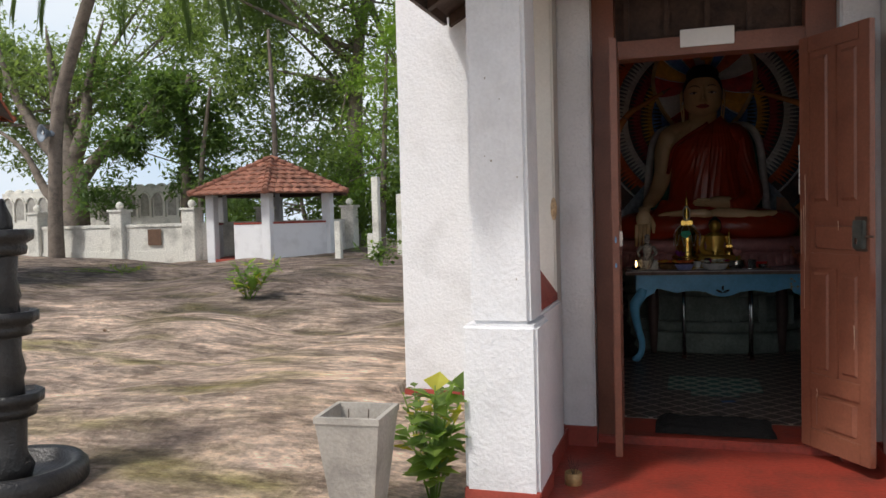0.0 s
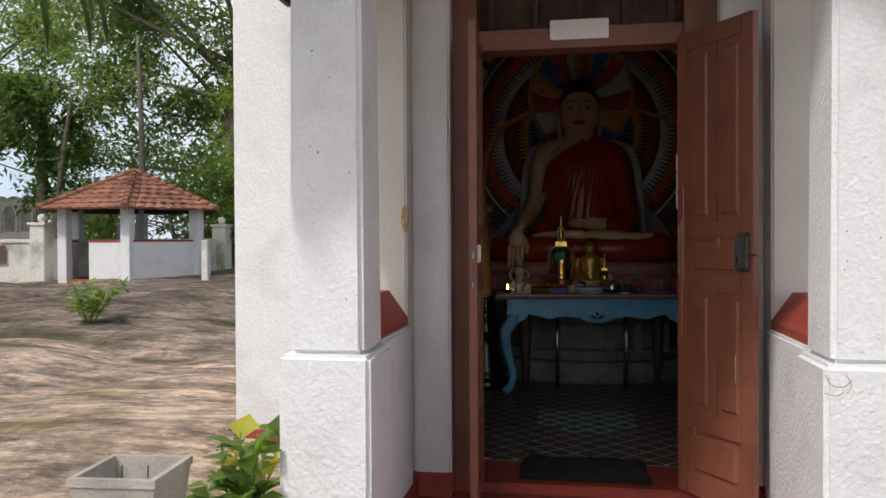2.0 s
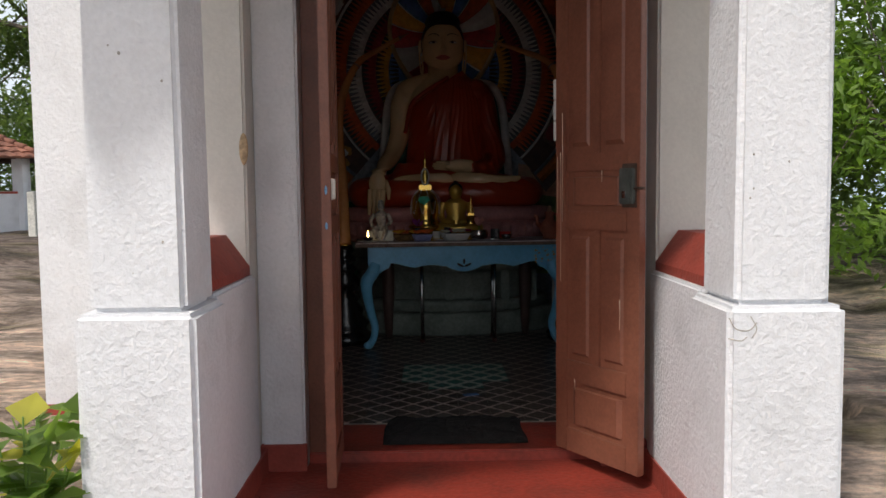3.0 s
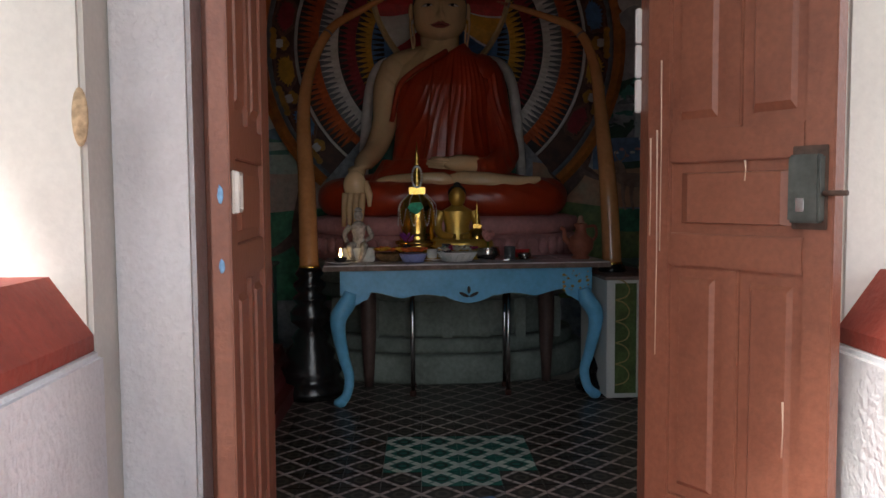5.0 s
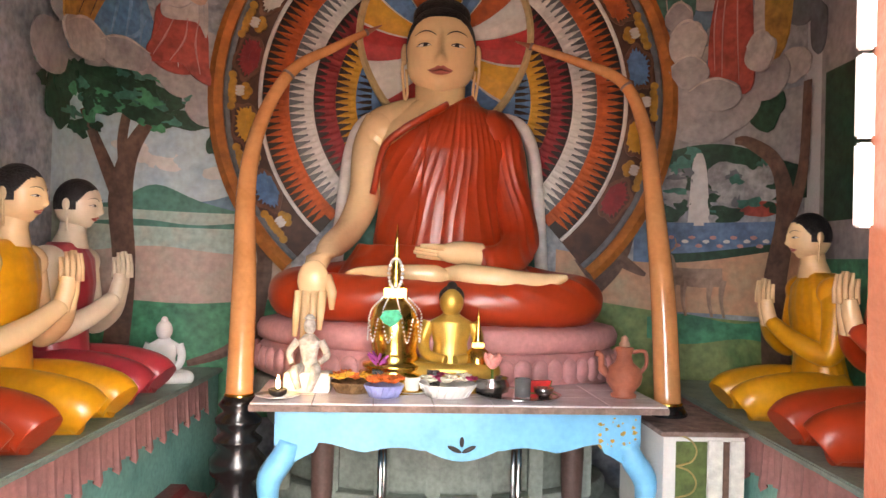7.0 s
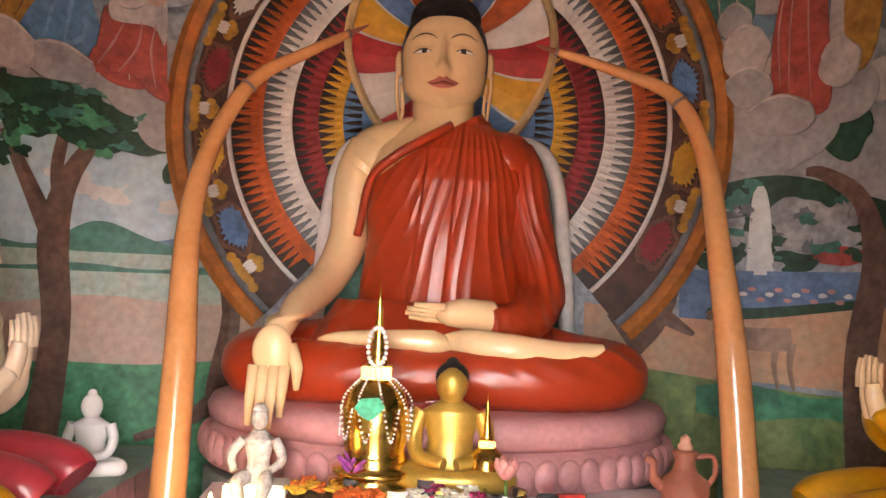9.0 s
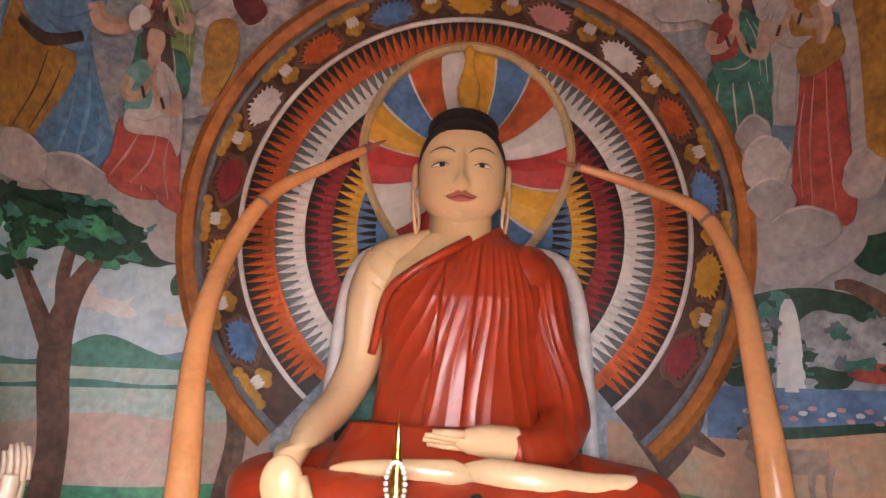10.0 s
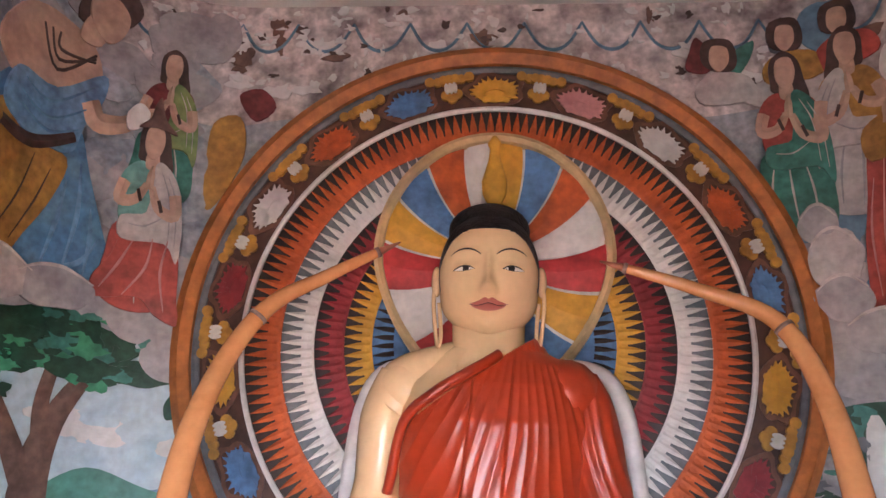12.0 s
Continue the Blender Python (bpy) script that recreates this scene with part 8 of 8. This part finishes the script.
tree("broadleaf_tree", "dense dark tree further behind the pavilion", (-14.5, 33.0, -0.3), 9.0, (0, 0), cloud_of(rnd, 24, 9.0, 2.0, (0.3, 8.0), (1.3, 2.2)), 8000, 0.34, LEAFDARK, 6, 0.3)
tree("broadleaf_tree", "bushy undergrowth tree below the rock edge", (-7.0, 30.0, -1.2), 4.0, (0, 0), cloud_of(rnd, 16, 5.0, 1.5, (0.8, 5.0), (1.0, 1.6)), 12000, 0.24, LEAFBRIGHT, 7, 0.14)
tree("broadleaf_tree", "leafy thicket beyond the shrine corner", (5.7, 11.0, -0.1), 3.5, (0, 0), cloud_of(rnd, 18, 1.6, 1.2, (0.3, 6.0), (0.7, 1.1)), 11000, 0.17, LEAFBRIGHT, 9, 0.08)
tree("broadleaf_tree", "tall leafy thicket beyond the shrine corner", (7.4, 14.0, -0.2), 5.0, (0, 0), cloud_of(rnd, 22, 2.4, 1.6, (0.2, 7.5), (0.9, 1.4)), 16000, 0.22, LEAFMID, 10, 0.1)
tree("broadleaf_tree", "low leafy thicket just behind the pavilion", (-12.5, 24.0, 0.2), 2.6, (0, 0), cloud_of(rnd, 16, 4.2, 0.8, (0.4, 3.0), (0.6, 1.0)), 10000, 0.20, LEAF, 8, 0.08)
for k, (x, y, h) in enumerate(((-13.1, 23.0, 7.5), (-9.5, 23.5, 6.5), (-16.6, 24.0, 6.0))):
    s = thing("slender_trunk", "thin bare grey tree stem", "tree", (x, y, 0.1))
    part("trunk", tube(curve([(0, 0, 0), (0.15, 0, h * 0.5), (0.05 + 0.3 * k, 0, h)], 6), spread([0.12, 0.09, 0.05], 13), 10), BARK, s, smooth=True)


def palm():
    x, y = -17.2, 18.0
    t = thing("coconut_palm", "leaning coconut palm with grey trunk and drooping fronds", "palm", (x, y, 0.2))
    pts = curve([(0, 0, -0.2), (0.05, 0, 2.0), (0.35, 0, 4.6), (1.6, 0, 7.6), (2.6, 0, 9.6)], 8)
    part("trunk", tube(pts, spread([0.24, 0.19, 0.18, 0.16, 0.15], len(pts)), 14), BARK, t, smooth=True)
    rnd = random.Random(4)
    top = Vector((2.6, 0, 9.6))
    for k in range(15):
        a = 6.28 * k / 15 + rnd.uniform(-0.2, 0.2)
        out, ln = Vector((math.cos(a), math.sin(a), 0)), rnd.uniform(3.0, 3.8)
        el = rnd.uniform(-0.1, 0.7)
        mid = [top, top + out * ln * 0.4 + Vector((0, 0, el * 1.4)), top + out * ln * 0.8 + Vector((0, 0, el * 0.8 - 0.9)), top + out * ln * 0.95 + Vector((0, 0, el * 0.2 - 2.5))]
        sp = curve(mid, 8)
        fr = part("frond", tube(sp, spread([0.035, 0.02, 0.008], len(sp)), 6), PALMLEAF, t)
        vs, fs = [], []
        for i in range(len(sp) * 3):
            q = i / (len(sp) * 3) * (len(sp) - 1)
            p = sp[int(q)].lerp(sp[min(int(q) + 1, len(sp) - 1)], q % 1)
            tan = (sp[min(int(q) + 1, len(sp) - 1)] - sp[max(int(q) - 1, 0)]).normalized()
            side = tan.cross(Vector((0, 0, 1)))
            for s in (-1, 1):
                leaf_mesh(vs, fs, p, side * s + tan * 0.5 + Vector((0, 0, -0.75)), Vector((0, 0, 1)), 0.75, 0.045)
        pieces("leaflet_fringe", vs, fs, PALMLEAF, fr, "", "stuff")
    sp = thing("loudspeaker", "grey horn loudspeaker strapped to the palm trunk", "loudspeaker", (-17.1, 17.62, 3.98), -20)
    blue = mat("blue_grey_paint", (0.17, 0.21, 0.26), 0.5, 0.2, 0.2, 6)
    for nm, prof, m in (("horn", [(0.06, 0.2), (0.09, 0.08), (0.16, 0.0), (0.24, -0.06), (0.25, -0.06), (0.17, 0.02), (0.10, 0.10), (0.07, 0.2)], blue), ("driver", [(0.08, 0.18), (0.09, 0.2), (0.09, 0.32), (0.06, 0.34)], blue), ("throat", [(0.05, -0.02), (0.055, 0.0), (0.04, 0.06)], STEEL)):
        o = part(nm, lathe(prof, 28), m, sp)
        o.matrix_local = pose(0, 0, 0, -90, 0, 0)
    part("bracket", tube([(0, 0.2, 0), (0, 0.34, 0)], 0.03, 8), STEEL, sp)


palm()
# old tree's bare limbs
ot = thing("bare_limbs", "massive bare grey limbs of the old tree", "tree", (-22.5, 24.5, 0.5))
for k, (pts, rr) in enumerate([
    ([(0, 0, 0), (0.1, 0, 1.6), (0.0, 0, 3.4), (-0.5, 0, 5.2), (-0.9, 0, 8.5)], [0.6, 0.5, 0.42, 0.26, 0.02]),
    ([(0.0, 0, 3.2), (0.7, 0, 4.6), (1.0, 0, 6.4), (1.8, 0, 8.6)], [0.34, 0.24, 0.14, 0.02]),
    ([(0.0, 0, 3.0), (-1.4, 0, 4.4), (-2.8, 0, 6.6), (-3.4, 0, 8.6)], [0.34, 0.26, 0.14, 0.02]),
    ([(0.1, 0, 2.2), (1.4, 0, 3.6), (3.2, 0, 4.8), (4.8, 0, 6.6)], [0.3, 0.22, 0.12, 0.02]),
    ([(-0.2, 0, 1.6), (-1.2, 0, 2.2), (-2.4, 0, 4.0), (-4.4, 0, 5.2)], [0.25, 0.18, 0.1, 0.02])]):
    p = curve(pts, 6)
    part("limb", tube(p, spread(rr, len(p)), 12), BARK, ot, smooth=True)


# ---- distant haze ----
def haze():
    m = bpy.data.materials.new("pale_cloudy_haze")
    m.use_nodes = True
    n, l = m.node_tree.nodes, m.node_tree.links
    b = n["Principled BSDF"]
    b.inputs["Base Color"].default_value, b.inputs["Roughness"].default_value = (0, 0, 0, 1), 1
    tc, ns, rp = n.new("ShaderNodeTexCoord"), n.new("ShaderNodeTexNoise"), n.new("ShaderNodeValToRGB")
    ns.inputs["Scale"].default_value, ns.inputs["Detail"].default_value = 0.012, 6
    rp.color_ramp.elements[0].color, rp.color_ramp.elements[1].color = (0.62, 0.76, 0.92, 1), (0.95, 0.97, 1.0, 1)
    rp.color_ramp.elements[0].position, rp.color_ramp.elements[1].position = 0.35, 0.6
    l.new(tc.outputs["Object"], ns.inputs["Vector"])
    l.new(ns.outputs["Fac"], rp.inputs["Fac"])
    l.new(rp.outputs["Color"], b.inputs["Emission Color"])
    b.inputs["Emission Strength"].default_value = 1.0
    bm = bmesh.new()
    R, k = 170, 64
    lo = [bm.verts.new((R * math.cos(6.2832 * i / k), R * math.sin(6.2832 * i / k), -8)) for i in range(k)]
    hi = [bm.verts.new((R * math.cos(6.2832 * i / k), R * math.sin(6.2832 * i / k), 95)) for i in range(k)]
    for i in range(k):
        bm.faces.new((lo[i], lo[(i + 1) % k], hi[(i + 1) % k], hi[i]))
    structure(part("backdrop", bm, m), "pale cloudy sky on the horizon", "sky")


haze()


# ---- tiled floor of the room ----
def tiled_floor():
    fl = structure(part("floor", box(-2.1, 2.1, 5.55, 9.9, -0.3, -0.008), CEMENT), "patterned cement tile floor of the shrine room", "floor")
    s = 0.177
    A = tilemat("brown_pattern_tile", (0.045, 0.032, 0.026), (0.46, 0.37, 0.33), (0.10, 0.085, 0.06))
    G = tilemat("green_pattern_tile", (0.02, 0.17, 0.13), (0.56, 0.58, 0.52), (0.02, 0.05, 0.045), 0.27)
    me = {}
    for key, m in (("a", A), ("g", G)):
        bm = box(-s / 2 + 0.0008, s / 2 - 0.0008, -s / 2 + 0.0008, s / 2 - 0.0008, -0.008, 0.0, 0.0012, seg=1)
        d = bpy.data.meshes.new("tile")
        bm.to_mesh(d)
        bm.free()
        d.materials.append(m)
        me[key] = d
    x0, y0 = -0.324 + s / 2 + 0.02, 6.30 + s / 2
    for j in range(-4, 12):
        for i in range(-6, 11):
            x, y = x0 + i * s, y0 + j * s
            if not (-1.27 + s / 2 - 0.1 < x < 1.43 and 5.55 + s / 2 < y < 8.3):
                continue
            green = 0 <= i < 4 and 0 < j < 3 or (j == 0 and 1 <= i < 3) or (j == 3 and 0 <= i < 4)
            ob = new("tile", me["g" if green else "a"])
            ob.parent = fl
            ob.location = (x, y, 0.001 * noise.noise(Vector((i, j, 0))))


tiled_floor()
